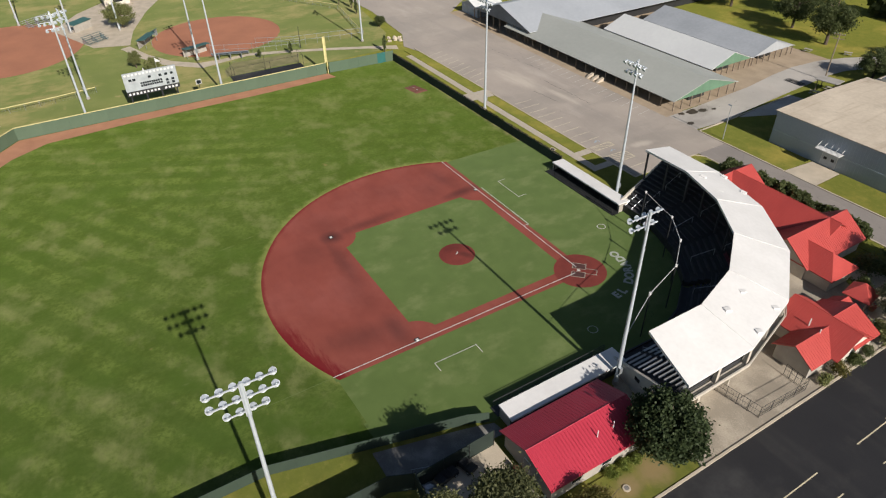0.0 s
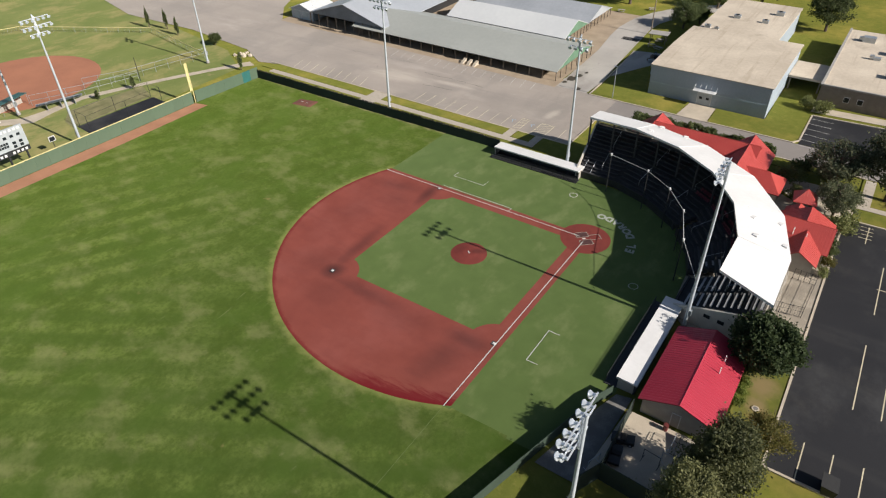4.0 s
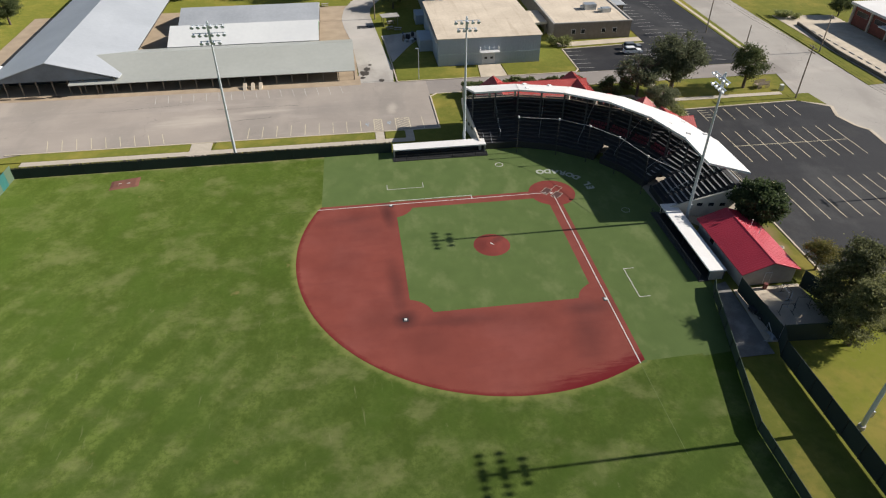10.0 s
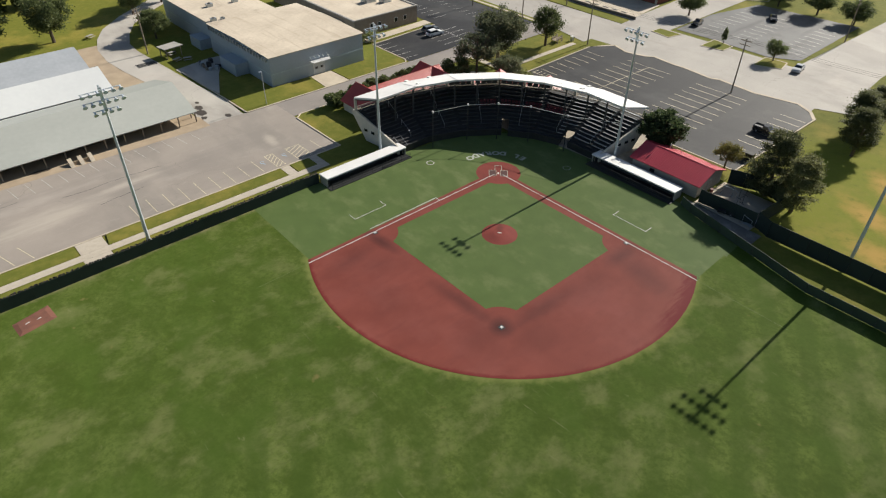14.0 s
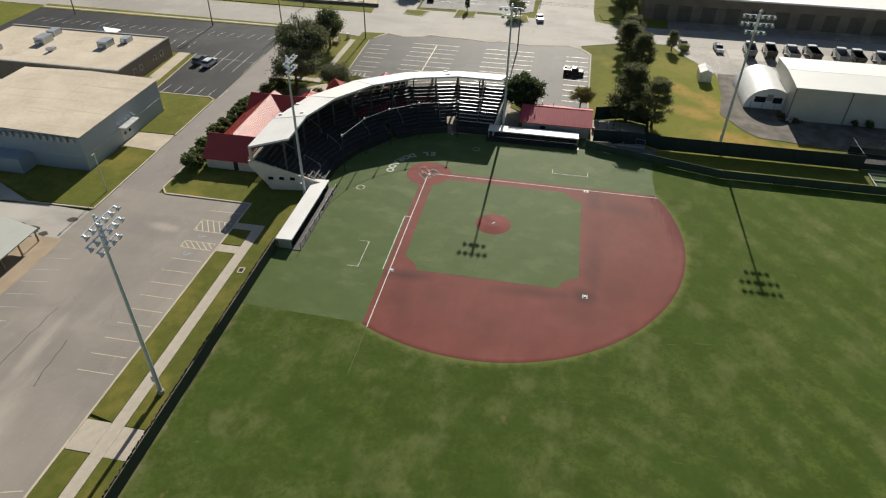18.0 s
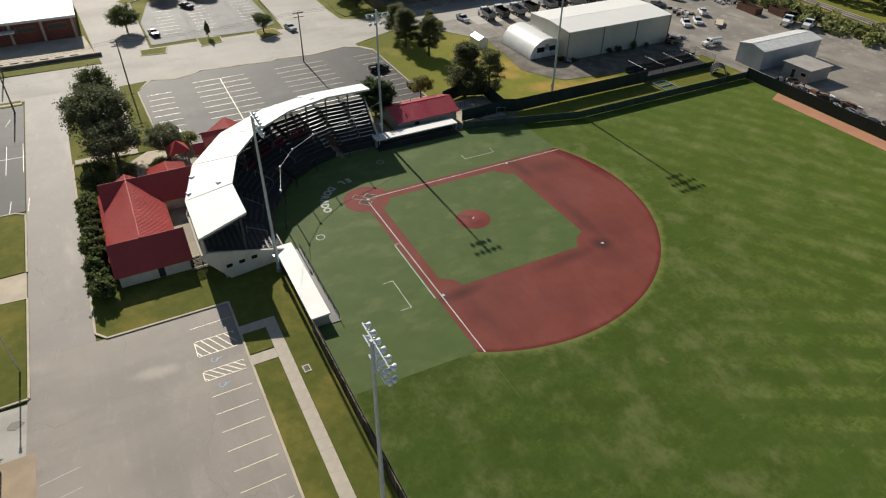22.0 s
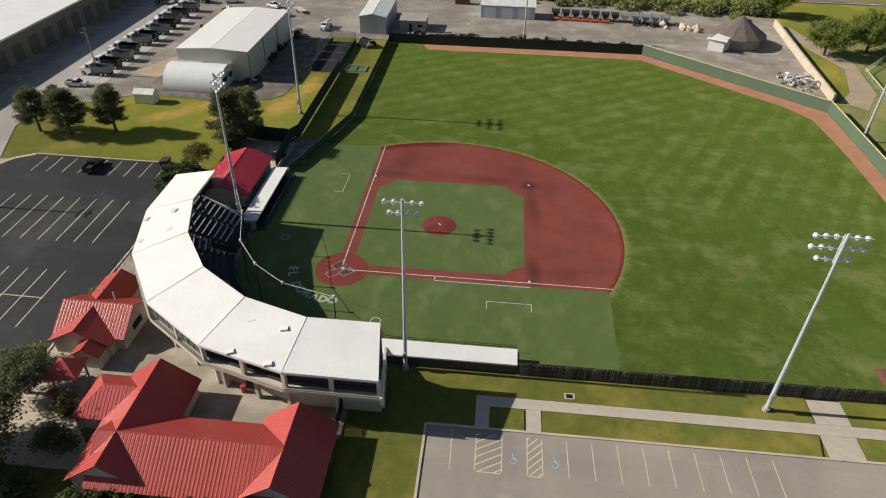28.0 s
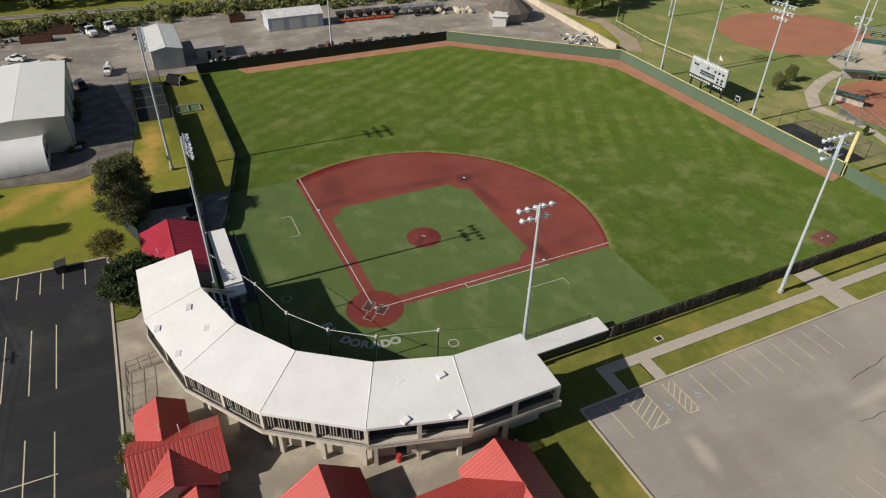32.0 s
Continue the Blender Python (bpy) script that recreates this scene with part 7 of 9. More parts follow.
for a, b in (((-62.9, 9.5, 11.7), (-62.2, -29.4, 11.2)), ((-62.2, -29.4, 11.2), (-62.3, -71.4, 10.2)), ((-62.3, -71.4, 10.2), (-62.6, -112.0, 10.2)), ((-62.9, 9.5, 11.7), (-72.5, 66.0, 10.7))):
    wires = thing("overhead_wire", "thin black overhead wires between utility poles", "wires")
    for off_ in (-1.0, 0.0, 1.0):
        bm = bmesh.new()
        prev = None
        for i in range(13):
            f = i / 12
            c = Vector((a[0] + (b[0] - a[0]) * f + off_, a[1] + (b[1] - a[1]) * f, a[2] + (b[2] - a[2]) * f - 3.2 * f * (1 - f)))
            now = [bm.verts.new(c + Vector((0.018 * math.cos(q), 0, 0.018 * math.sin(q)))) for q in (0, 2.094, 4.189)]
            if prev:
                for j in range(3):
                    bm.faces.new((prev[j], prev[j - 1], now[j - 1], now[j]))
            prev = now
        part("wire", bm, M_NET, wires)


# ---- vehicles ----
M_TYRE = mat("black_tyre", (0.02, 0.02, 0.02), 0.8, scale=4)
PAINT = {n: mat(n + "_car_paint", c, 0.25, 0.0, scale=2, fine=4, amount=0.2, bump=0, spec=0.6) for n, c in dict(white=(0.75, 0.75, 0.74), black=(0.012, 0.012, 0.014), silver=(0.45, 0.47, 0.49), grey=(0.14, 0.15, 0.16), blue=(0.10, 0.14, 0.22), red=(0.30, 0.03, 0.03)).items()}


def wheel_set(ob, xs, half, r):
    for x in xs:
        for s in (-1, 1):
            bm = bmesh.new()
            tube(bm, (x, s * (half - 0.22), r), (x, s * half, r), r, 14)
            t = part("tyre", bm, M_TYRE, ob)
            bm = bmesh.new()
            tube(bm, (x, s * (half - 0.05), r), (x, s * (half + 0.015), r), r * 0.55, 10)
            part("rim", bm, M_GALV, t)


def profile(ob, name, pts, half, material, taper=0.0):
    """A body cut from a side outline, drawn in towards its top."""
    zs = [z for _, z in pts]
    lo, hi = min(zs), max(zs)
    k = lambda z: half - taper * (z - lo) / max(hi - lo, 0.01)
    bm = bmesh.new()
    hull(bm, [(x, -k(z), z) for x, z in pts], [(x, k(z), z) for x, z in pts])
    return part(name, bm, material, ob)


def car(x, y, turn, colour, label, kind="suv"):
    ob = thing("car" if kind != "pickup" else "pickup_truck", label, "car" if kind != "pickup" else "pickup", pose(x, y, -0.02, 0, 0, turn), "parked cars")
    m = PAINT[colour]
    profile(ob, "body", [(-2.25, 0.35), (2.25, 0.35), (2.3, 0.75), (2.1, 0.95), (0.9, 1.05), (-2.2, 1.05), (-2.3, 0.7)], 0.92, m, 0.08)
    if kind == "suv":
        profile(ob, "window_band", [(-2.0, 1.05), (1.0, 1.05), (0.35, 1.56), (-1.8, 1.56)], 0.83, M_GLASS, 0.14)
        profile(ob, "roof", [(-1.85, 1.55), (0.4, 1.55), (0.25, 1.66), (-1.65, 1.66)], 0.72, m, 0.06)
    elif kind == "sedan":
        profile(ob, "window_band", [(-1.6, 1.03), (1.0, 1.03), (0.3, 1.40), (-1.0, 1.40)], 0.82, M_GLASS, 0.16)
        profile(ob, "roof", [(-1.05, 1.39), (0.35, 1.39), (0.2, 1.48), (-0.85, 1.48)], 0.68, m, 0.06)
    else:
        profile(ob, "window_band", [(-0.55, 1.03), (1.1, 1.03), (0.5, 1.58), (-0.45, 1.58)], 0.83, M_GLASS, 0.12)
        profile(ob, "roof", [(-0.5, 1.57), (0.55, 1.57), (0.4, 1.68), (-0.4, 1.68)], 0.73, m, 0.06)
        bm = bmesh.new()
        box(bm, -2.15, -0.7, -0.72, 0.72, 1.0, 1.07)
        part("bed", bm, M_DARKSTEEL, ob, "dark load bed")
        for s in (-1, 1):
            bm = bmesh.new()
            box(bm, -2.25, -0.6, s * 0.8 - 0.06, s * 0.8 + 0.06, 1.04, 1.3)
            part("bed_side", bm, m, ob)
        bm = bmesh.new()
        box(bm, -2.3, -2.2, -0.8, 0.8, 1.0, 1.3)
        part("tailgate", bm, m, ob)
    wheel_set(ob, (-1.4, 1.4), 0.93, 0.36)
    for s in (-1, 1):
        bm = bmesh.new()
        box(bm, 2.2, 2.3, s * 0.62 - 0.16, s * 0.62 + 0.16, 0.66, 0.82)
        part("headlight", bm, M_LAMP, ob)
        bm = bmesh.new()
        box(bm, -2.32, -2.24, s * 0.7 - 0.1, s * 0.7 + 0.1, 0.75, 0.98)
        part("tail_light", bm, M_REDTRIM, ob)
    return ob


def dump_truck(x, y, turn, cab, bed, label, tank=False):
    ob = thing("dump_truck" if not tank else "tank_truck", label, "truck", pose(x, y, -0.04, 0, 0, turn), "parked trucks")
    bm = bmesh.new()
    box(bm, -3.6, 3.4, -0.45, 0.45, 0.7, 1.0)
    part("chassis", bm, M_DARKSTEEL, ob)
    profile(ob, "hood", [(2.0, 0.8), (3.7, 0.8), (3.7, 1.6), (2.0, 1.9)], 1.0, cab, 0.12)
    profile(ob, "cab", [(0.7, 0.8), (2.1, 0.8), (2.1, 1.9), (1.8, 2.75), (0.7, 2.75)], 1.15, cab, 0.12)
    profile(ob, "windscreen", [(1.75, 1.95), (2.13, 1.95), (1.86, 2.6), (1.6, 2.6)], 0.95, M_GLASS, 0.08)
    for s in (-1, 1):
        bm = bmesh.new()
        box(bm, 0.95, 1.7, s * 1.08 - 0.05, s * 1.08 + 0.05, 1.9, 2.5)
        part("side_window", bm, M_GLASS, ob)
    if tank:
        bm = bmesh.new()
        tube(bm, (-3.5, 0, 1.9), (0.4, 0, 1.9), 0.95, 16)
        part("tank", bm, bed, ob)
    else:
        for s in (-1, 1):
            bm = bmesh.new()
            hull(bm, [(-3.7, s * 1.1 - 0.05, 1.1), (0.5, s * 1.1 - 0.05, 1.1), (0.5, s * 1.1 + 0.05, 1.1), (-3.7, s * 1.1 + 0.05, 1.1)], [(-3.9, s * 1.2 - 0.05, 2.3), (0.5, s * 1.2 - 0.05, 2.3), (0.5, s * 1.2 + 0.05, 2.3), (-3.9, s * 1.2 + 0.05, 2.3)])
            part("bed_side", bm, bed, ob)
        for x0, z1 in ((0.42, 2.6), (-3.85, 2.3)):
            bm = bmesh.new()
            box(bm, x0, x0 + 0.1, -1.12, 1.12, 1.1, z1)
            part("bed_end", bm, bed, ob)
        bm = bmesh.new()
        box(bm, -3.75, 0.42, -1.06, 1.06, 1.05, 1.15)
        part("bed_floor", bm, M_DARKSTEEL, ob)
    wheel_set(ob, (-2.9, -1.7, 2.7), 1.15, 0.52)
    for s in (-1, 1):
        bm = bmesh.new()
        box(bm, 3.66, 3.74, s * 0.75 - 0.15, s * 0.75 + 0.15, 1.0, 1.25)
        part("headlight", bm, M_LAMP, ob)
    return ob


car(-38.2, -62.5, 176, "grey", "dark grey estate car in a parking bay")
car(-37.2, -59.6, 176, "white", "white estate car in a parking bay")
car(-86.5, 13.4, 8, "silver", "pale silver saloon driving lane side on the concrete road", "sedan")
car(-50.2, 23.6, 92, "black", "black pickup truck parked in a bay", "pickup")
car(-97.5, -19.6, 10, "black", "dark car in the far car park", "sedan")
car(-117.4, -7.9, 30, "black", "dark car in the far car park", "sedan")
car(-74.6, 50.5, 5, "grey", "dark car parked at the depot", "sedan")
car(-73.4, 58.8, 5, "white", "white pickup truck parked at the depot", "pickup")
car(-43.4, 113.0, -30, "white", "white pickup truck in the gravel yard", "pickup")
car(-43.2, 117.2, -32, "white", "white pickup truck in the gravel yard", "pickup")
car(-48.6, 124.6, 150, "white", "white pickup truck in the gravel yard", "pickup")
flat("truck_pad", [(-82, 61), (-68.5, 61), (-68.5, 114), (-82, 114)], -0.046, M_SLAB2, "worn pale concrete under the trucks")
flat("tan_gravel", [(-66, 68), (-57, 66), (-53, 68), (-53, 84), (-58, 84)], -0.046, M_DIRT, "spilt tan gravel beside the shed")
tr = random.Random(4)
for i, yy in enumerate((64.9, 69.6, 74.6, 79.6, 86.1, 89.6, 95.0, 99.6, 104.5, 110.0, 116.0)):
    dump_truck(-72.3 - tr.uniform(0, 1.2), yy + 1.0, 180 + tr.uniform(-5, 5), PAINT["white"], PAINT["black" if i % 2 else "grey"], "white dump truck with a dark bed, parked in a row")
dump_truck(-28.2, 107.2, -98, PAINT["white"], PAINT["white"], "small white tank truck behind the sheds", True).scale = (0.74, 0.74, 0.74)
dump_truck(-31.6, 140.2, -70, PAINT["white"], PAINT["black"], "white flat truck parked by the scrub")
dump_truck(-26.8, 142.6, -70, PAINT["white"], PAINT["black"], "white flat truck parked by the scrub")
dump_truck(-82, 124, 30, PAINT["white"], PAINT["white"], "white truck at the back of the depot", True)


# ---- depot north of the park ----
M_SHEDROOF = rib_bump(mat("pale_cream_roof", (0.76, 0.75, 0.71), 0.5, dark=(0.70, 0.69, 0.65), scale=0.05, fine=6, bump=0), 0.9, 1, 0.006)
shed = thing("metal_shed", "large cream metal shed with a white low-pitched roof", "building")
w = wing(shed, "y", -52.6, -35.9, 66.8, 99.0, 6.9, 7.4, M_CREAM, M_SHEDROOF, over=0.12, ribs=0)
for y in (66.9, 77.5, 88, 98.9):
    bm = bmesh.new()
    box(bm, -35.98, -35.85, y - 0.10, y + 0.10, 0, 6.7)
    part("downpipe", bm, M_TIMBER, shed)
bm = bmesh.new()
box(bm, -52, -47, 66.85, 66.93, 0, 4.2)
part("roller_door", bm, M_BARNWHITE, shed, "pale roller door")

hoop = thing("hoop_house", "arched white polythene hoop house on dark bare ground", "hoop house", pose(-53.5, 64.1, -0.05))
R0, HL = 4.9, 13.3
hp = [(R0 * math.cos(radians(a)), R0 * 0.92 * math.sin(radians(a)) + 0.1) for a in range(0, 181, 6)]
for i in range(6):
    a, b = HL * i / 6, HL * (i + 1) / 6
    bm = bmesh.new()
    for k in (1.0, 0.992):
        q = [[bm.verts.new((xx, y * s * k, z * s * k)) for y, z in hp] for xx, s in ((a, 1.0), ((a + b) / 2, 0.996), (b, 1.0))]
        for l, r_ in zip(q, q[1:]):
            for j in range(len(hp) - 1):
                bm.faces.new((l[j], r_[j], r_[j + 1], l[j + 1]))
    cv = part("cover", bm, M_POLY, hoop, "white cover bay")
    cv.data.shade_smooth()
for i in range(7):
    bm = bmesh.new()
    x = HL * i / 6
    loops = [[bm.verts.new((x + dx, y * k, z * k)) for y, z in hp] for dx, k in ((-0.03, 0.985), (-0.03, 1.001), (0.03, 1.001), (0.03, 0.985))]
    for l, r_ in zip(loops, loops[1:] + loops[:1]):
        for j in range(len(hp) - 1):
            bm.faces.new((l[j], l[j + 1], r_[j + 1], r_[j]))
    part("hoop", bm, M_POLY, hoop, "raised rib of the cover")
for xa, xb in ((HL - 0.12, HL - 0.02), (0.02, 0.12)):
    bm = bmesh.new()
    hull(bm, [(xa, y * 0.985, z * 0.985) for y, z in hp], [(xb, y * 0.985, z * 0.985) for y, z in hp])
    part("end_wall", bm, M_POLY, hoop)
for y0, y1, z0, z1, m_ in ((-3.1, -0.9, 1.5, 2.7, M_GLASS), (-0.8, 0.4, 1.9, 3.3, M_CONC2), (0.5, 2.3, 1.5, 2.7, M_GLASS)):
    bm = bmesh.new()
    box(bm, HL - 0.01, HL + 0.05, y0, y1, z0, z1)
    part("vent_opening", bm, m_, hoop, "dark end vent")
for y in (-3.6, -1.2, 1.2, 3.6):
    bm = bmesh.new()
    box(bm, HL - 0.015, HL + 0.04, y - 0.04, y + 0.04, 0.05, 1.45)
    part("end_stud", bm, M_TIMBER, hoop)

ws = thing("garden_shed", "small white shed with a pale gable roof on the lawn", "shed")
wing(ws, "x", -56.6, -52.0, 51.5, 54.4, 2.1, 2.9, M_WHITEMETAL, M_WHITEMETAL, over=0.15, ribs=0)
st = thing("steel_shed", "tall grey steel shed with a white gable roof", "shed")
w = wing(st, "y", -18.3, -10.6, 104.6, 125.0, 4.6, 5.4, mat("grey_steel_siding", (0.50, 0.52, 0.54), 0.6, 0.2, scale=0.3), M_WHITEMETAL, over=0.2, ribs=0.9)
opening(w, -14.4, 104.8, 0.0, 3.2, 3.2, "x", "door", M_BARNGREY, M_GALV)
s2 = thing("block_shed", "low block shed with a flat grey roof", "shed")
bm = bmesh.new()
box(bm, -7.4, -0.45, 108.5, 115.5, -0.1, 2.86)
w = part("wall", bm, M_BLOCK, s2)
bm = bmesh.new()
slab(bm, [(-7.75, 108.15, 3.0), (-0.15, 108.15, 3.0), (-0.15, 115.85, 3.12), (-7.75, 115.85, 3.12)], 0.16)
part("roof", bm, mat("grey_felt_roof", (0.34, 0.315, 0.285), 0.8, dark=(0.24, 0.225, 0.205), scale=0.5, bump=0.2), s2)
opening(w, -4.5, 108.5, 0, 2.1, 1.1, "x", "door", M_DARKSTEEL)
opening(w, -1.9, 108.5, 1.1, 2.0, 1.4, "x")
s3 = thing("white_shed", "long white metal shed beside the scrub", "shed")
w = wing(s3, "x", 14.2, 30.4, 124.4, 131.6, 3.6, 5.1, mat("pale_blue_siding", (0.50, 0.54, 0.58), 0.6, 0.1, scale=0.4), M_WHITEMETAL, over=0.15, ribs=0.9)
for x in (17, 22, 27):
    bm = bmesh.new()
    box(bm, x - 1.7, x + 1.7, 124.48, 124.53, 0, 3.0)
    part("roller_door", bm, M_BARNWHITE, s3)
M_DOORBROWN = mat("dull_olive_door", (0.105, 0.100, 0.075), 0.7, scale=0.5)
whs = thing("warehouse", "long drab brown warehouse with a pale flat roof and loading doors", "building")
bm = bmesh.new()
box(bm, -160, -94.5, 41, 150, -0.1, 6.6)
w = part("wall", bm, mat("drab_brown_siding", (0.20, 0.165, 0.125), 0.7, scale=0.3), whs)
bm = bmesh.new()
box(bm, -160.6, -93.6, 40.4, 150.6, 6.6, 7.0)
part("roof", bm, M_WHITE, whs, "pale flat roof")
for i in range(16):
    opening(w, -94.48, 46 + i * 6.3, 0.0, 4.2, 3.6, "y", "door", M_DOORBROWN, M_WOOD)
brk = thing("brick_store", "long red brick store with a white flat roof across the road", "building")
bm = bmesh.new()
box(bm, -138, -105.0, -73.2, -37.0, -0.1, 5.0)
w = part("wall", bm, M_REDBRICK, brk)
bm = bmesh.new()
box(bm, -138.6, -104.0, -73.8, -36.4, 5.0, 5.6)
part("roof", bm, M_WHITE, brk, "white flat roof")
for i in range(6):
    bm = bmesh.new()
    box(bm, -104.98, -104.5, -73.1 + i * 7.06, -72.5 + i * 7.06, -0.1, 5.0)
    part("pier", bm, M_CONC, brk)
for i in range(5):
    opening(w, -104.96, -69.3 + i * 7.06, 2.6, 3.9, 4.4, "y", "window", mat("shaded_store_glass", (0.035, 0.036, 0.038), 0.2) if i == 0 else bpy.data.materials["shaded_store_glass"], M_CONC2)
bm = bmesh.new()
box(bm, -104.4, -102.1, -59.5, -50.5, 3.4, 3.7)
part("canopy", bm, M_WHITEMETAL, brk)
bm = bmesh.new()
for a, b in (((-90.0, -73.8), (-87.6, -53.0)), ((-87.6, -53.0), (-88.0, -33.0))):
    d = Vector((b[0] - a[0], b[1] - a[1], 0))
    obox(bm, (a[0] + b[0]) / 2, (a[1] + b[1]) / 2, -0.1, 0.75, d.length, 0.35, math.degrees(math.atan2(d.y, d.x)))
part("retaining_wall", bm, M_DARKDIRT, None, "low dark retaining wall along the store's paving", kind="structure")
for i in range(11):
    bm = bmesh.new()
    box(bm, -0.1, 0.1, -0.9, 0.9, -0.05, 0.14)
    part("wheel_stop", bm, M_CONC2, None, "grey concrete wheel stop on the store's paving", "wheel stop", "wheel stops", at=pose(-91.0, -71.0 + i * 3.2, 0.0))
flat("store_forecourt", [(-104.5, -80), (-87.2, -82), (-87.0, -34), (-104.5, -36)], -0.02, M_CONC, "pale concrete before the brick store")
lawn([(-86.9, -85.5), (-83.8, -84.2), (-82.3, -33.5), (-86.4, -33.8)], 0.03, "long green verge before the brick store")

# railway
for off_ in (0.0, 1.5):
    bm = bmesh.new()
    tube(bm, (-140, 172.5 + off_, 0.25), (25, 157.5 + off_, 0.25), 0.08, 4)
    tube(bm, (25, 157.5 + off_, 0.25), (200, 160 + off_, 0.25), 0.08, 4)
    part("rail", bm, M_TIMBER, None, "rusty railway rail on its ballast", kind="structure")
bm = bmesh.new()
for a, b in (((-140, 173.2), (25, 158.2)), ((25, 158.2), (200, 160.7))):
    d = Vector((b[0] - a[0], b[1] - a[1], 0))
    obox(bm, (a[0] + b[0]) / 2, (a[1] + b[1]) / 2, -0.1, 0.15, d.length, 4.2, math.degrees(math.atan2(d.y, d.x)))
part("ballast", bm, M_GRAVEL, None, "grey railway ballast", kind="structure")

# heaps and stored goods behind the outfield fence
M_RUST = mat("rusty_steel", (0.16, 0.075, 0.045), 0.8, 0.2, scale=2)
M_ORANGE = mat("orange_plough_paint", (0.62, 0.11, 0.03), 0.5, scale=2)
jr = random.Random(31)
for i in range(62):
    x = -4 + i * 0.98 + jr.uniform(-0.4, 0.4)
    y = 102.0 + jr.uniform(0, 5.0)
    l, wd, h = jr.uniform(0.9, 2.9), jr.uniform(0.5, 1.4), jr.uniform(0.35, 1.25)
    bm = bmesh.new()
    if i % 3 == 0:
        for k in range(5):
            a, q = jr.uniform(-wd, wd) * 0.6, jr.uniform(0.05, 0.22)
            tube(bm, (-l * 0.6, a, q + 0.1 * k), (l * 0.6, a + jr.uniform(-0.5, 0.5), q + 0.1 * k + jr.uniform(-0.05, 0.3)), jr.uniform(0.06, 0.16), 7)
    elif i % 3 == 1:
        for sx in (-l / 2, l / 2 - 0.12):
            box(bm, sx, sx + 0.12, -wd / 2, wd / 2, -0.1, h)
        for k in range(3):
            q = 0.1 + k * (h - 0.2) / 2
            box(bm, -l / 2, l / 2, -wd / 2 + 0.02, -wd / 2 + 0.14, q, q + 0.1)
            box(bm, -l / 2, l / 2, wd / 2 - 0.14, wd / 2 - 0.02, q, q + 0.1)
        tube(bm, (-l * 0.4, 0, h * 0.4), (l * 0.4, 0, h * 0.4), wd * 0.32, 9)
    else:
        box(bm, -l * 0.3, l * 0.3, -wd * 0.3, wd * 0.3, h * 0.9, h * 1.25)
    if i % 3 == 2:
        hull(bm, [(-l / 2, -wd / 2, -0.1), (l / 2, -wd / 2, -0.1), (l / 2, wd / 2, -0.1), (-l / 2, wd / 2, -0.1)], [(-l / 2 + jr.uniform(0, 0.2), -wd / 2, h), (l / 2 - jr.uniform(0, 0.5), -wd / 2 + jr.uniform(0, 0.2), h * jr.uniform(0.7, 1)), (l / 2 - jr.uniform(0, 0.3), wd / 2, h), (-l / 2, wd / 2 - jr.uniform(0, 0.3), h * jr.uniform(0.6, 1))])
    part("stored_part", bm, jr.choice((M_DARKSTEEL, M_DARKSTEEL, M_DARKSTEEL, M_RUST, M_GALV, M_ORANGE if i % 5 == 0 else M_RUST)), None, "piece of stored plant behind the outfield fence", "scrap", "stored plant", at=pose(x, y, 0, 0, 0, jr.uniform(-30, 30)))
for i in range(12):
    x = 36.5 + i * 2.9
    pl = thing("salt_spreader", "dark salt spreader hopper on a frame beside the scrub" if i % 4 else "worn hopper on a frame beside the scrub", "spreader", pose(x, 128.0 - i * 0.14, -0.1, 0, 0, jr.uniform(-6, 6)), "stored spreaders")
    bm = bmesh.new()
    hull(bm, [(-0.5, -1.2, 0.9), (0.5, -1.2, 0.9), (0.5, 1.2, 0.9), (-0.5, 1.2, 0.9)], [(-1.2, -1.5, 2.3), (1.2, -1.5, 2.3), (1.2, 1.5, 2.3), (-1.2, 1.5, 2.3)])
    part("hopper", bm, M_DARKSTEEL if i < 7 else M_GALV, pl)
    for sx in (-1.1, 1.1):
        bm = bmesh.new()
        box(bm, sx - 0.08, sx + 0.08, -0.1, 0.1, 0, 2.9)
        part("frame_post", bm, M_TIMBER, pl)
    if i < 6:
        bm = bmesh.new()
        tube(bm, (-1.25, -2.4, 0.45), (1.25, -2.4, 0.45), 0.42, 8)
        part("plough_blade", bm, M_ORANGE, None, "orange snow plough blade lying on gravel", "plough blade", "plough blades", at=pose(x, 128.0 - i * 0.14, -0.05))
for i in range(26):
    bm = bmesh.new()
    bmesh.ops.create_cone(bm, cap_ends=True, segments=12, radius1=0.55, radius2=0.55, depth=0.3)
    part("old_tyre", bm, M_TYRE, None, "old black tyre on a heap beside the scrub", "tyre", "tyre heap", at=pose(62 + jr.uniform(-3, 4.5), 124.5 + jr.uniform(-1.5, 1.5), jr.uniform(0.05, 1.0), jr.uniform(-40, 40), jr.uniform(-40, 40)))
for i in range(60):
    l = jr.uniform(0.6, 2.8)
    bm = bmesh.new()
    box(bm, -l / 2, l / 2, -jr.uniform(0.08, 0.35), jr.uniform(0.08, 0.35), -0.08, 0.1)
    part("rubble_piece", bm, jr.choice((M_CONC, M_WHITEMETAL, M_CONC2, M_GALV)), None, "pale broken slab on the rubble heap", "rubble", "rubble heap", at=pose(92 + jr.gauss(0, 2.0), 85.0 + jr.gauss(0, 3.0), jr.uniform(0.05, 1.1), jr.uniform(-30, 30), jr.uniform(-30, 30), jr.uniform(0, 180)))
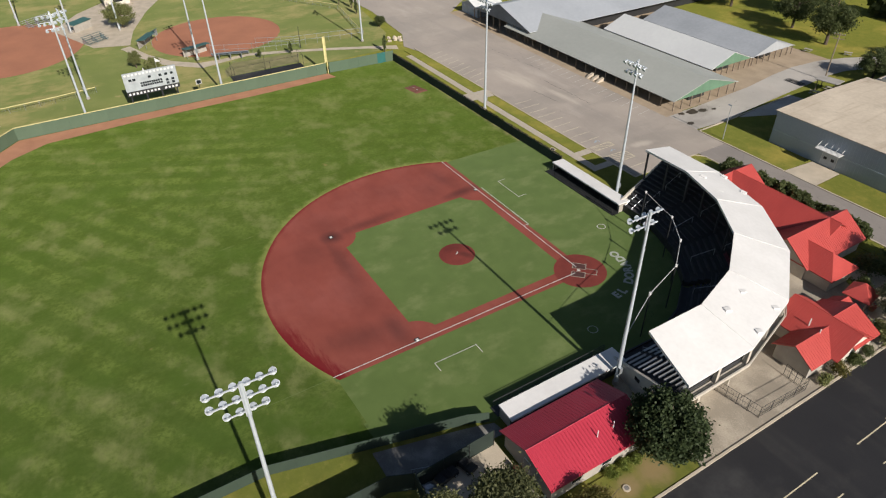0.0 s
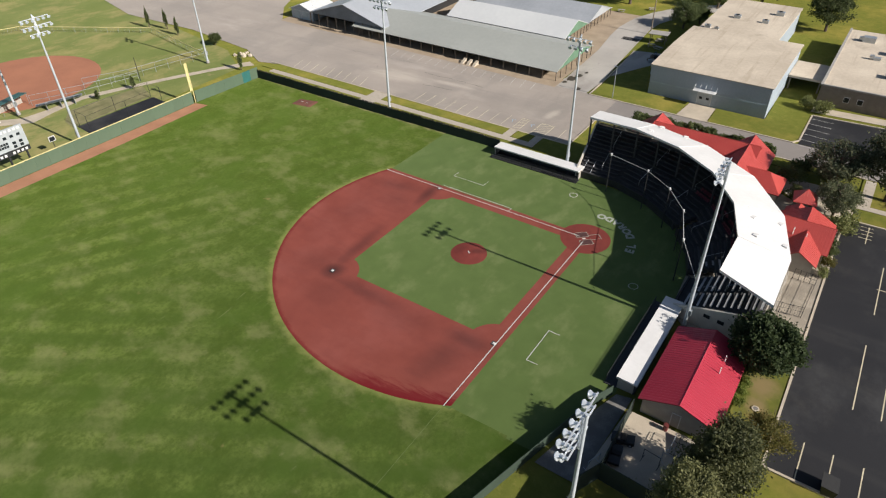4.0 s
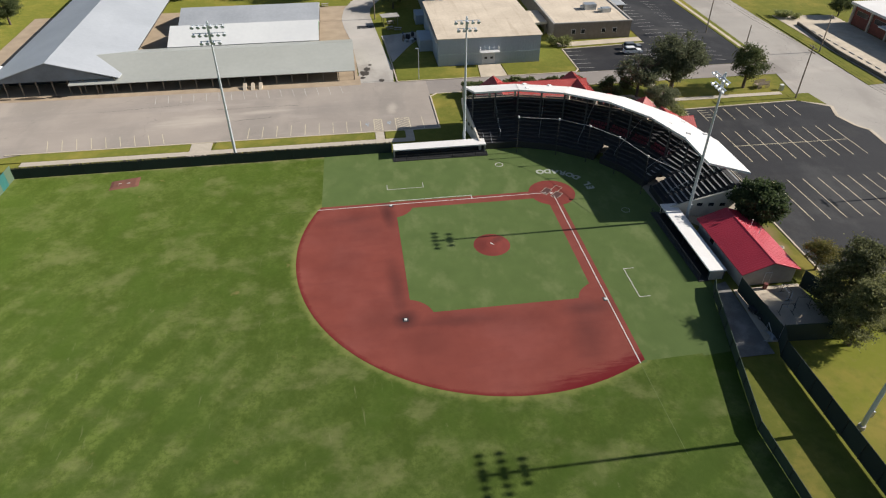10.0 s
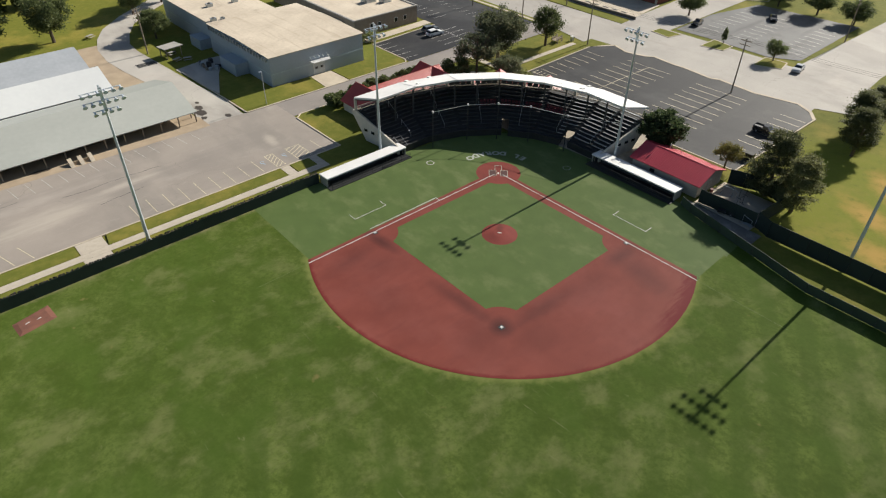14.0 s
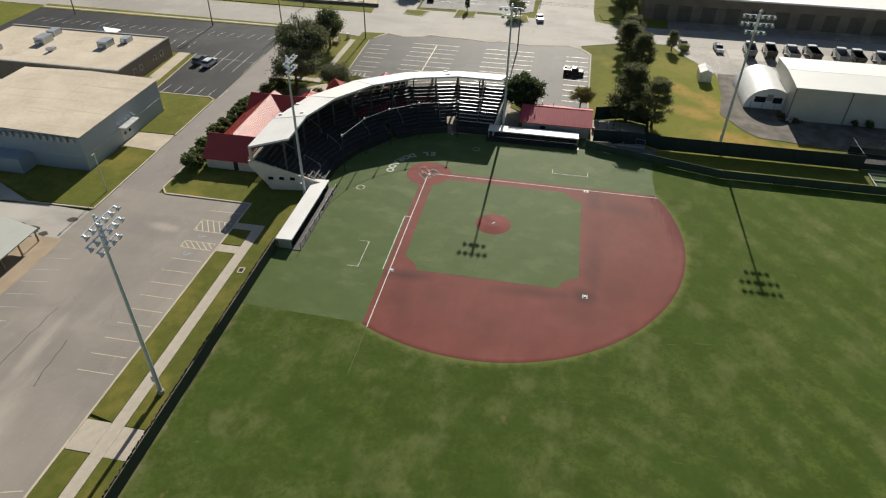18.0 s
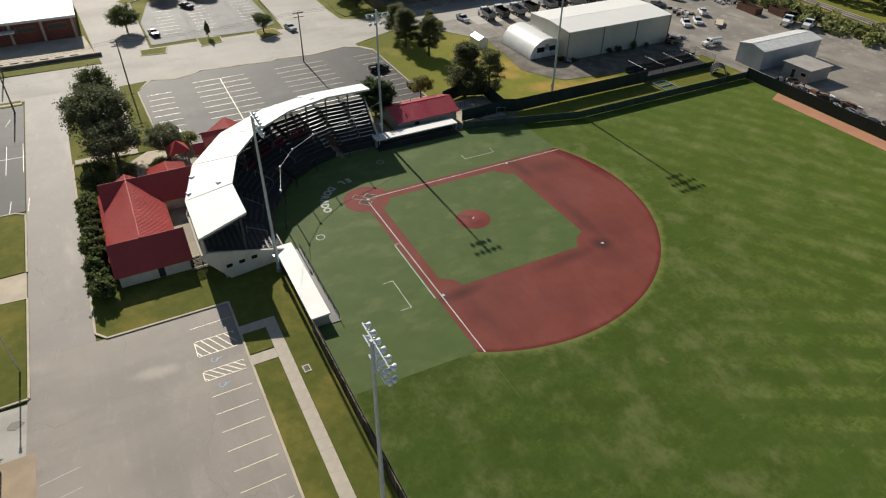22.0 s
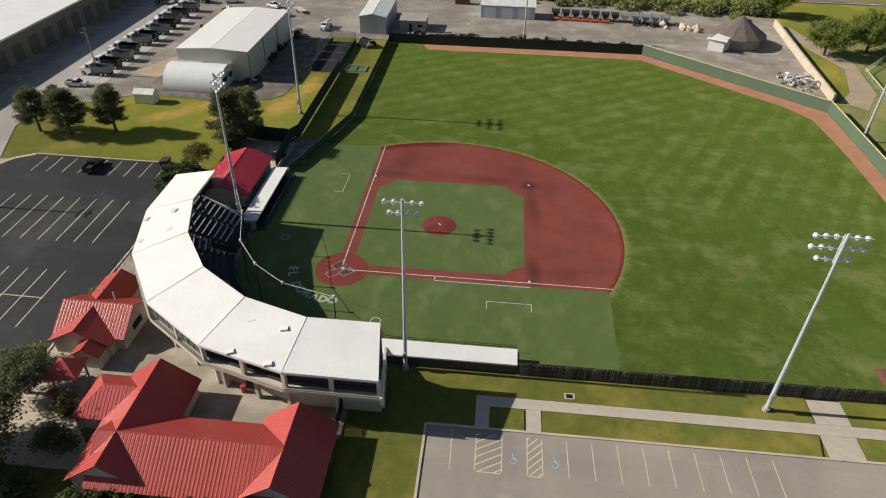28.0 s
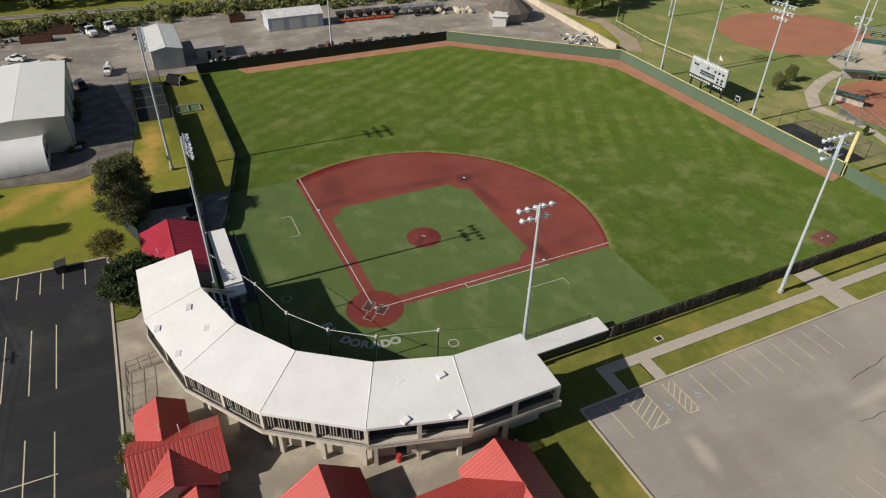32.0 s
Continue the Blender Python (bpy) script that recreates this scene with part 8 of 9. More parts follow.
for i in range(14):
    bm = bmesh.new()
    bmesh.ops.create_icosphere(bm, subdivisions=1, radius=jr.uniform(0.5, 1.6))
    for v in bm.verts:
        v.co *= jr.uniform(0.7, 1.2)
    part("boulder", bm, M_CONC, None, "pale broken boulder at the yard's edge", "boulder", "yard boulders", at=pose(70 + jr.uniform(-3, 7), 124 + jr.uniform(-4, 4), 0.3))
for x, y, l, wd in ((-44.5, 139.0, 7.5, 2.6), (-38.6, 144.6, 6, 2.5), (8, 138, 4.5, 2.2)):
    bm = bmesh.new()
    box(bm, -l / 2, l / 2, -wd / 2, -wd / 2 + 0.1, 0, 1.9)
    box(bm, -l / 2, l / 2, wd / 2 - 0.1, wd / 2, 0, 1.9)
    box(bm, -l / 2, -l / 2 + 0.1, -wd / 2 + 0.1, wd / 2 - 0.1, 0, 1.9)
    box(bm, l / 2 - 0.1, l / 2, -wd / 2 + 0.1, wd / 2 - 0.1, 0, 1.9)
    box(bm, -l / 2 + 0.1, l / 2 - 0.1, -wd / 2 + 0.1, wd / 2 - 0.1, 0, 0.5)
    part("skip", bm, M_RUST, None, "rusty open-topped waste skip in the yard", "skip", "waste skips", at=pose(x, y, -0.04, 0, 0, jr.uniform(-6, 6)))

# round shingled hut
rh = thing("round_hut", "round brown-shingled hut with a conical roof and a white porch", "hut", pose(85.2, 112.0, -0.05))
bm = bmesh.new()
prism(bm, arc(0, 0, 6.0, 0, 360, 12)[:-1], 0, 3.0)
part("wall", bm, M_BLOCK, rh)
for i in range(12):
    a0_, a1_ = 30 * i, 30 * (i + 1)
    bm = bmesh.new()
    p, q = arc(0, 0, 7.4, a0_, a1_, 1)
    slab(bm, [(*p, 2.8), (*q, 2.8), (0, 0, 7.6)], 0.15)
    part("roof_slope", bm, M_SHINGLE, rh)
bm = bmesh.new()
hull(bm, [(-9.2, -6.6, 0), (-5.6, -8.2, 0), (-3.0, -4.8, 0), (-6.4, -2.8, 0)], [(-9.2, -6.6, 2.9), (-5.6, -8.2, 2.9), (-3.0, -4.8, 3.3), (-6.4, -2.8, 3.3)])
part("porch", bm, M_WHITE, rh, "white boarded porch")
bm = bmesh.new()
slab(bm, [(-10.0, -6.6, 3.1), (-5.4, -9.0, 3.1), (-4.8, -8.2, 3.25), (-9.4, -5.8, 3.25)], 0.15)
part("fascia", bm, M_WHITE, rh)
bm = bmesh.new()
for a, b in (((96.4, 73.2), (97.6, 90)), ((97.6, 90), (99.4, 112)), ((99.4, 112), (101, 130))):
    d = Vector((b[0] - a[0], b[1] - a[1], 0))
    obox(bm, (a[0] + b[0]) / 2, (a[1] + b[1]) / 2, -0.1, 2.0, d.length, 0.5, math.degrees(math.atan2(d.y, d.x)))
part("yard_wall", bm, M_CONC, None, "long pale concrete yard wall", kind="structure")
flat("dirt_track", [(98.5, 74), (103, 80), (108, 96), (104, 110), (102, 130), (105, 130), (112, 100), (109, 80), (103, 70)], -0.1, M_DIRT, "worn dirt track on the grass")

# ---- batting cage, bullpen and yard ----
flat("cage_floor", [(-24.0, 75.2), (-17.6, 75.2), (-17.6, 97), (-24.0, 97)], -0.02, M_BLACK, "dark floor of the batting cage")
cg = thing("batting_cage", "long batting cage of black netting on a steel frame", "batting cage")
for yy in (75.3, 80.7, 86.1, 91.5, 96.9):
    for xx in (-24.0, -17.7):
        bm = bmesh.new()
        tube(bm, (xx, yy, -0.1), (xx, yy, 2.9), 0.045, 6)
        part("post", bm, M_DARKSTEEL, cg)
    bm = bmesh.new()
    tube(bm, (-24.0, yy, 2.9), (-17.7, yy, 2.9), 0.03, 6)
    part("beam", bm, M_GALV, cg)
for xx in (-24.0, -17.7):
    bm = bmesh.new()
    box(bm, xx - 0.012, xx + 0.012, 75.3, 96.9, 0, 1.2)
    part("screen", bm, M_SCREEN, cg, "dark windscreen")
    bm = bmesh.new()
    for i in range(44):
        tube(bm, (xx, 75.3 + i * 0.5, 1.2), (xx, 75.3 + i * 0.5, 2.9), 0.014, 3)
    part("netting", bm, M_NET, cg, "black netting", kind="stuff")
bm = bmesh.new()
for i in range(44):
    tube(bm, (-24.0, 75.3 + i * 0.5, 2.88), (-17.7, 75.3 + i * 0.5, 2.88), 0.014, 3)
for i in range(13):
    tube(bm, (-24.0 + i * 0.52, 75.3, 2.9), (-24.0 + i * 0.52, 96.9, 2.9), 0.014, 3)
part("roof_netting", bm, M_NET, cg, "black netting", kind="stuff")
pk = thing("sunken_frame", "pale metal frame edging on the grass", "frame edging")
for x0, x1, y0, y1 in ((-16.2, -11.2, 76.4, 76.6), (-16.2, -11.2, 80.0, 80.2), (-16.2, -16.0, 76.6, 80.0), (-11.4, -11.2, 76.6, 80.0), (-13.9, -13.7, 76.6, 80.0)):
    bm = bmesh.new()
    box(bm, x0, x1, y0, y1, -0.12, 0.15)
    part("timber", bm, M_GALV, pk)
flat("frame_floor", [(-16.0, 76.6), (-11.4, 76.6), (-11.4, 80.0), (-16.0, 80.0)], -0.08, M_TURF, "green turf inside the frame")
bp_ = thing("bullpen_shelter", "small arched black shelter in the field's corner", "shelter", pose(-15.6, 96.2, -0.1, 0, 0, -40))
ap = [(1.7 * math.cos(radians(a)), 1.9 * math.sin(radians(a))) for a in range(0, 181, 20)]
bm = bmesh.new()
for (y0, z0), (y1, z1) in zip(ap, ap[1:]):
    v = [bm.verts.new(c) for c in ((0, y0, z0), (3.6, y0, z0), (3.6, y1, z1), (0, y1, z1))]
    bm.faces.new(v)
bmesh.ops.remove_doubles(bm, verts=bm.verts[:], dist=0.001)
bmesh.ops.solidify(bm, geom=bm.faces[:], thickness=0.06)
part("cover", bm, M_NET, bp_)
for xx in (0, 3.6):
    bm = bmesh.new()
    loops = [[bm.verts.new((xx + dx, y * k, z * k)) for y, z in ap] for dx, k in ((-0.06, 0.97), (-0.06, 1.03), (0.06, 1.03), (0.06, 0.97))]
    for l, r_ in zip(loops, loops[1:] + loops[:1]):
        for j in range(len(ap) - 1):
            bm.faces.new((l[j], l[j + 1], r_[j + 1], r_[j]))
    part("hoop", bm, M_WHITEMETAL, bp_)
for i in range(6):
    x, y = -21 + jr.uniform(-5.4, 4.5), 33 + jr.uniform(-3.5, 4.4)
    q = thing("practice_frame", "steel ball-screen frame stored in the concrete yard", "practice frame", pose(x, y, 0.0, 0, 0, jr.uniform(0, 180)), "practice frames")
    for a, b in (((-0.9, 0, 0.04), (-0.9, 0, 1.6)), ((0.9, 0, 0.04), (0.9, 0, 1.6)), ((-0.9, 0, 1.6), (0.9, 0, 1.6)), ((-0.9, -0.5, 0.04), (-0.9, 0.5, 0.04)), ((0.9, -0.5, 0.04), (0.9, 0.5, 0.04))):
        bm = bmesh.new()
        tube(bm, a, b, 0.035, 5)
        part("tube", bm, M_GALV if i % 2 else M_DARKSTEEL, q)

# dark gate between the long red-roofed building and the stand
dg_ = thing("side_gate", "dark slatted steel gate between the building and the grandstand", "gate")
for y in (-29.4, -27.5, -25.6):
    bm = bmesh.new()
    box(bm, 5.75, 5.87, y - 0.06, y + 0.06, 0.0, 1.95)
    part("post", bm, M_DARKSTEEL, dg_)
for i in range(34):
    bm = bmesh.new()
    box(bm, 5.78, 5.82, -29.3 + i * 0.11, -29.22 + i * 0.11, 0.08, 1.85)
    part("slat", bm, M_DARKSTEEL, dg_)
for z in (0.3, 1.6):
    bm = bmesh.new()
    box(bm, 5.83, 5.87, -29.3, -25.6, z, z + 0.06)
    part("rail", bm, M_DARKSTEEL, dg_)

# gate fence on the forecourt
gf = thing("forecourt_fence", "dark steel fence round a corner of the forecourt", "fence")
GP = [(-25.6, 1.9), (-30.9, 1.0), (-31.2, -6.9), (-28.3, -7.0)]
for a, b in zip(GP, GP[1:]):
    n = 4
    for z in (0.15, 1.0, 1.75):
        bm = bmesh.new()
        tube(bm, (*a, z), (*b, z), 0.024, 5)
        part("rail", bm, M_DARKSTEEL, gf)
    for i in range(n + 1):
        p = lerp(a, b, i / n)
        bm = bmesh.new()
        tube(bm, (*p, 0), (*p, 1.85), 0.032, 6)
        part("post", bm, M_DARKSTEEL, gf)
    d = Vector((b[0] - a[0], b[1] - a[1], 0)).length
    bm = bmesh.new()
    for i in range(int(d / 0.3)):
        p = lerp(a, b, i * 0.3 / d)
        tube(bm, (*p, 0.15), (*p, 1.75), 0.010, 4)
    part("picket", bm, M_DARKSTEEL, gf, "thin pickets", kind="stuff")

# ---- scoreboard ----
sb = thing("scoreboard", "white and grey electric scoreboard on black posts behind the outfield fence", "scoreboard")
M_SBG = mat("scoreboard_grey", (0.40, 0.435, 0.45), 0.6, scale=0.8)
for y in (44.2, 41.0, 37.8, 34.6):
    bm = bmesh.new()
    box(bm, 95.45, 95.75, y - 0.14, y + 0.14, -0.1, 7.6)
    part("post", bm, M_DARKSTEEL, sb)
bm = bmesh.new()
box(bm, 95.15, 95.44, 33.9, 44.9, 4.3, 7.4)
pan = part("panel", bm, M_SBG, sb, "pale grey panel")
bm = bmesh.new()
box(bm, 95.15, 95.44, 33.9, 44.9, 7.42, 8.3)
hd = part("header_sign", bm, M_SBG, sb, "header sign with white lettering bars")
bm = bmesh.new()
box(bm, 95.15, 95.44, 33.9, 44.9, 3.3, 4.15)
ft = part("footer_sign", bm, M_DARKSTEEL, sb, "dark footer sign with white lettering bars")
for i in range(14):
    bm = bmesh.new()
    box(bm, 95.1, 95.14, 34.4 + i * 0.75, 34.82 + i * 0.75, 7.66, 8.08)
    part("letter_bar", bm, M_WHITEMETAL, hd)
    if i != 4:
        bm = bmesh.new()
        box(bm, 95.1, 95.14, 34.4 + i * 0.75, 34.82 + i * 0.75, 3.52, 3.95)
        part("letter_bar", bm, M_WHITEMETAL, ft)
for i in range(10):
    for z in (5.0, 5.55):
        bm = bmesh.new()
        box(bm, 95.1, 95.14, 37.2 + i * 0.46, 37.58 + i * 0.46, z, z + 0.42)
        part("digit_window", bm, M_GLASS, pan)
for y, z in ((35.0, 6.5), (36.2, 6.5), (37.4, 6.5), (39.6, 6.6), (42.8, 6.5), (35.0, 5.2), (36.2, 5.2), (43.6, 6.5), (35.0, 4.5), (36.2, 4.5)):
    bm = bmesh.new()
    box(bm, 95.1, 95.14, y - 0.3, y + 0.3, z, z + 0.5)
    part("digit_window", bm, M_GLASS, pan)
for y in (40.4,):
    bm = bmesh.new()
    tube(bm, (95.3, y, 8.3), (95.3, y, 8.9), 0.15, 8, 0.08)
    part("horn", bm, M_WHITEMETAL, sb)
ps = thing("pitch_clock", "small dark sign with a white frame on a post", "sign", pose(95.4, 29.8, -0.1))
bm = bmesh.new()
tube(bm, (0, 0, 0), (0, 0, 3.0), 0.07, 6)
part("post", bm, M_DARKSTEEL, ps)
bm = bmesh.new()
box(bm, -0.08, 0.08, -0.6, 0.6, 3.0, 4.0)
part("frame", bm, M_WHITEMETAL, ps)
bm = bmesh.new()
box(bm, -0.11, -0.085, -0.5, 0.5, 3.1, 3.9)
part("face", bm, M_GLASS, ps)

# ---- softball ground ----
flat("softball_grass", [(100, -19), (112, -26), (200, -40), (260, 0), (260, 135), (112, 135), (104, 76), (97, 70)], -0.11, mat("pale_softball_grass", (0.150, 0.165, 0.056), 0.95, dark=(0.100, 0.125, 0.038), scale=0.12, fine=60, amount=0.7, bump=0.4, spec=0.1, soft_side=0.4, extra=softball_look, sheen=0.2, tint=(0.5, 0.54, 0.2)), "pale mown grass of the softball ground")
flat("softball_infield_one", arc(137.0, 14.8, 17.5, 0, 360, 40)[:-1], -0.09, M_CLAY, "orange clay softball infield")
flat("softball_infield_two", [(157 + 23 * math.cos(a), 67 + 20 * math.sin(a)) for a in [i * math.pi / 20 for i in range(40)]], -0.09, M_CLAY, "orange clay softball infield")
flat("softball_plaza", [(141.8, 37.2), (145.1, 46.1), (167.8, 54.2), (182, 46), (191, 37.3), (200, 26), (186, 20), (172.7, 27), (154.3, 34.2)], -0.085, M_CONC, "pale concrete plaza between the softball fields")
flat("softball_path", [(98, -22.5), (103, -16), (108, -6), (112, 3), (115.5, 12.4), (114.5, 20), (113.3, 24.8), (116.5, 28.2), (121, 32.8), (130, 37), (140, 40), (141, 37.5), (131, 34.5), (123, 30.5), (117.5, 25), (117, 20), (117.2, 11), (113.5, 2), (109.5, -7), (104.5, -17), (101, -23.5)], -0.088, M_CONC, "pale concrete path beside the softball ground")
flat("net_pad", [(98.6, 21.2), (98.4, 3.2), (103.2, 3.0), (103.8, 20.8)], -0.08, M_BLACK, "black rubber pad behind the outfield fence")
for pts in ([(111.0, 50.0), (109.8, 58.8), (109.0, 74.0), (111.4, 93.0), (122, 105)], [(181.4, 16.0), (173.6, -4.7), (140.5, -23.8), (136.6, -23.3), (112.4, -19.0)]):
    yf = thing("low_fence", "low chain-link fence with a yellow top guard round the softball ground", "fence", group="softball fences")
    for a, b in zip(pts, pts[1:]):
        d = Vector((b[0] - a[0], b[1] - a[1], 0)).length
        bm = bmesh.new()
        tube(bm, (*a, 1.35), (*b, 1.35), 0.09, 6)
        part("top_guard", bm, M_YELLOW, yf, "yellow plastic top guard")
        n = int(d / 3)
        bm = bmesh.new()
        tube(bm, (0, 0, -0.1), (0, 0, 1.3), 0.035, 5)
        p0 = part("post", bm, M_GALV, yf, at=pose(*a, 0))
        for i in range(1, n + 1):
            twin(p0, pose(*lerp(a, b, i / n), 0))
        bm = bmesh.new()
        for i in range(int(d / 0.6)):
            p = lerp(a, b, i * 0.6 / d)
            q = lerp(a, b, min(1, (i + 1) * 0.6 / d))
            tube(bm, (*p, 0), (*q, 1.3), 0.008, 3)
            tube(bm, (*q, 0), (*p, 1.3), 0.008, 3)
        part("mesh", bm, M_GALV, yf, "chain-link mesh", kind="stuff")
M_TEALROOF = mat("teal_metal_roof", (0.05, 0.13, 0.12), 0.5, scale=0.6)
for x, y, t in ((123.6, 23.6, 105), (139.2, 33.0, 145), (164.5, 46.8, -50)):
    sh = thing("softball_dugout", "small softball dugout under a teal roof", "dugout", pose(x, y, -0.1, 0, 0, t), "softball dugouts")
    bm = bmesh.new()
    slab(bm, [(-3.5, -1.3, 2.3), (3.5, -1.3, 2.3), (3.5, 1.3, 2.6), (-3.5, 1.3, 2.6)], 0.12)
    part("roof", bm, M_TEALROOF, sh)
    bm = bmesh.new()
    box(bm, -3.3, 3.3, -1.1, -1.0, 0, 2.2)
    part("back_wall", bm, M_BLOCK, sh)
    for sx in (-3.3, 0, 3.3):
        bm = bmesh.new()
        tube(bm, (sx, 1.1, 0), (sx, 1.1, 2.45), 0.05, 6)
        part("post", bm, M_GALV, sh)
for x, y, t, m in ((118.2, 16.3, 72, M_ALU), (149.0, 44.0, -60, M_TEALROOF), (146.0, 33.0, 140, M_TEALROOF), (176, 56, -55, M_ALU)):
    bl = thing("bleachers", "small stepped aluminium bleachers beside the softball field" if m is M_ALU else "small stepped teal bleachers beside the softball field", "bleachers", pose(x, y, -0.1, 0, 0, t), "softball bleachers")
    for i in range(5):
        bm = bmesh.new()
        box(bm, -3.2 if m is not M_ALU else -4.7, 3.2 if m is not M_ALU else 4.7, i * 0.65, i * 0.65 + 0.3, 0.45 + i * 0.35, 0.5 + i * 0.35)
        part("bench", bm, m, bl)
    for sx in (-2.8, 0, 2.8):
        bm = bmesh.new()
        hull(bm, [(sx - 0.04, 0.1, 0), (sx + 0.04, 0.1, 0), (sx + 0.04, 2.9, 0), (sx - 0.04, 2.9, 0)], [(sx - 0.04, 0.1, 0.42), (sx + 0.04, 0.1, 0.42), (sx + 0.04, 2.9, 1.8), (sx - 0.04, 2.9, 1.8)])
        part("frame", bm, M_GALV, bl)
for pts in ([(112.4, -19.0), (116.2, -0.3), (120.6, 8.7)], [(121.5, 20.5), (117.0, 10.8), (113.8, -1.0)]):
    lf = thing("link_fence", "grey chain-link backstop fence beside the softball field", "fence", group="softball fences")
    for a, b in zip(pts, pts[1:]):
        d = Vector((b[0] - a[0], b[1] - a[1], 0)).length
        for z in (1.2, 2.4):
            bm = bmesh.new()
            tube(bm, (*a, z), (*b, z), 0.045, 6)
            part("rail", bm, M_GALV, lf)
        n = int(d / 3)
        bm = bmesh.new()
        tube(bm, (0, 0, -0.1), (0, 0, 2.45), 0.04, 5)
        p0 = part("post", bm, M_GALV, lf, at=pose(*a, 0))
        for i in range(1, n + 1):
            twin(p0, pose(*lerp(a, b, i / n), 0))
flat("worn_ground", [(104, 21.5), (104, 3.0), (110.5, 0.5), (112.8, 17.5), (108, 21)], -0.1, mat("worn_dry_turf", (0.27, 0.235, 0.115), 0.95, dark=(0.17, 0.165, 0.07), scale=0.4, fine=14, amount=0.7, bump=0.4), "worn dry ground beside the black pad")
bt = thing("net_pole", "tall dark net pole beside the softball path", "pole", pose(113.7, -1.2, -0.1))
bm = bmesh.new()
tube(bm, (0, 0, 0), (0, 0, 5.6), 0.10, 8, 0.07)
part("shaft", bm, M_DARKSTEEL, bt)
# tall net frame behind the fence
nf = thing("batting_net", "tall dark batting net frame standing over a black pad", "batting net")
for i, (x, y) in enumerate(((99.0, 20.8), (99.0, 12), (99.0, 3.6), (103.4, 3.4), (103.6, 12), (103.6, 20.4))):
    bm = bmesh.new()
    tube(bm, (x, y, -0.1), (x, y, 3.4), 0.05, 6)
    part("post", bm, M_DARKSTEEL, nf)
for a, b in (((99, 20.8), (99, 3.6)), ((99, 3.6), (103.4, 3.4)), ((103.4, 3.4), (103.6, 20.4)), ((103.6, 20.4), (99, 20.8))):
    bm = bmesh.new()
    tube(bm, (*a, 3.4), (*b, 3.4), 0.03, 5)
    part("top_rail", bm, M_DARKSTEEL, nf)
for i in range(12):
    bm = bmesh.new()
    bmesh.ops.create_icosphere(bm, subdivisions=1, radius=jr.uniform(0.3, 0.8))
    for v in bm.verts:
        v.co *= jr.uniform(0.6, 1.2)
    part("boulder", bm, M_CONC, None, "pale broken boulder at the car park's edge", "boulder", "car park boulders", at=pose(106 + jr.uniform(-3, 3), -25 + jr.uniform(-3, 2.5), 0.1))

# ---- more of the works yard ----
tl = thing("flat_trailer", "flat timber-decked trailer parked in the gravel yard", "trailer", pose(-39.6, 121.9, -0.04, 0, 0, -50))
bm = bmesh.new()
box(bm, -2.6, 2.6, -1.05, 1.05, 0.62, 0.74)
part("deck", bm, M_CONC, tl, "pale plank deck")
bm = bmesh.new()
hull(bm, [(2.6, -0.5, 0.5), (4.0, -0.06, 0.5), (4.0, 0.06, 0.5), (2.6, 0.5, 0.5)], [(2.6, -0.5, 0.6), (4.0, -0.06, 0.6), (4.0, 0.06, 0.6), (2.6, 0.5, 0.6)])
part("drawbar", bm, M_DARKSTEEL, tl)
wheel_set(tl, (-0.8, 0.2), 1.2, 0.36)
car(-34.2, 99.6, 100, "black", "dark pickup truck in the shade of the shed", "pickup")
car(-60.0, 118.0, 60, "grey", "dusty grey pickup truck in the gravel yard", "pickup")
car(-62.5, 127.5, 20, "white", "white pickup truck at the back of the depot", "pickup")
dump_truck(-73.0, 127.0, 160, PAINT["white"], PAINT["grey"], "white dump truck with a dark bed, parked in a row")
dump_truck(-66.0, 132.0, 200, PAINT["white"], PAINT["black"], "white dump truck with a dark bed, parked askew")
yr = random.Random(77)
HEAPS = ((-52.5, 119.5, 4.0, 3.0, 16), (-36.2, 67.5, 1.2, 2.5, 12), (-36.5, 103.0, 2.0, 2.0, 10), (-70, 138, 12.0, 3.5, 44), (-56, 139.5, 6.0, 2.5, 18), (-18.5, 133.5, 3, 2, 8), (-2.5, 104.5, 3, 1.2, 12), (-60, 103.5, 3, 3, 10))
for hx_, hy_, sx, sy, n in HEAPS:
    for i in range(n):
        l, wd, h = yr.uniform(0.4, 1.8), yr.uniform(0.3, 1.1), yr.uniform(0.2, 1.1) * (0.5 if hy_ < 70 else 1)
        bm = bmesh.new()
        k = yr.uniform(0.6, 0.95)
        hull(bm, [(-l / 2, -wd / 2, 0), (l / 2, -wd / 2, 0), (l / 2, wd / 2, 0), (-l / 2, wd / 2, 0)], [(-l / 2 * k, -wd / 2 * k, h), (l / 2 * k, -wd / 2 * k, h * yr.uniform(0.6, 1)), (l / 2 * k, wd / 2 * k, h), (-l / 2 * k, wd / 2 * k, h * yr.uniform(0.6, 1))])
        part("scrap_piece", bm, yr.choice((M_DARKSTEEL, M_RUST, M_GALV, M_TIMBER, M_CONC2, M_DARKSTEEL, M_WHITEMETAL)), None, "piece of scrap lying on the yard's ground", "scrap", "yard scrap", at=pose(hx_ + yr.uniform(-sx, sx), hy_ + yr.uniform(-sy, sy), -0.06, 0, 0, yr.uniform(0, 180)))
bin_ = thing("waste_bin", "dark steel waste container beside the kerb", "waste bin", pose(-38.2, 26.4, -0.03, 0, 0, 92))
bm = bmesh.new()
hull(bm, [(-0.9, -0.6, 0.1), (0.9, -0.6, 0.1), (0.9, 0.6, 0.1), (-0.9, 0.6, 0.1)], [(-0.95, -0.8, 1.3), (0.95, -0.8, 1.3), (0.95, 0.7, 1.1), (-0.95, 0.7, 1.1)])
part("tub", bm, M_DARKSTEEL, bin_)
bm = bmesh.new()
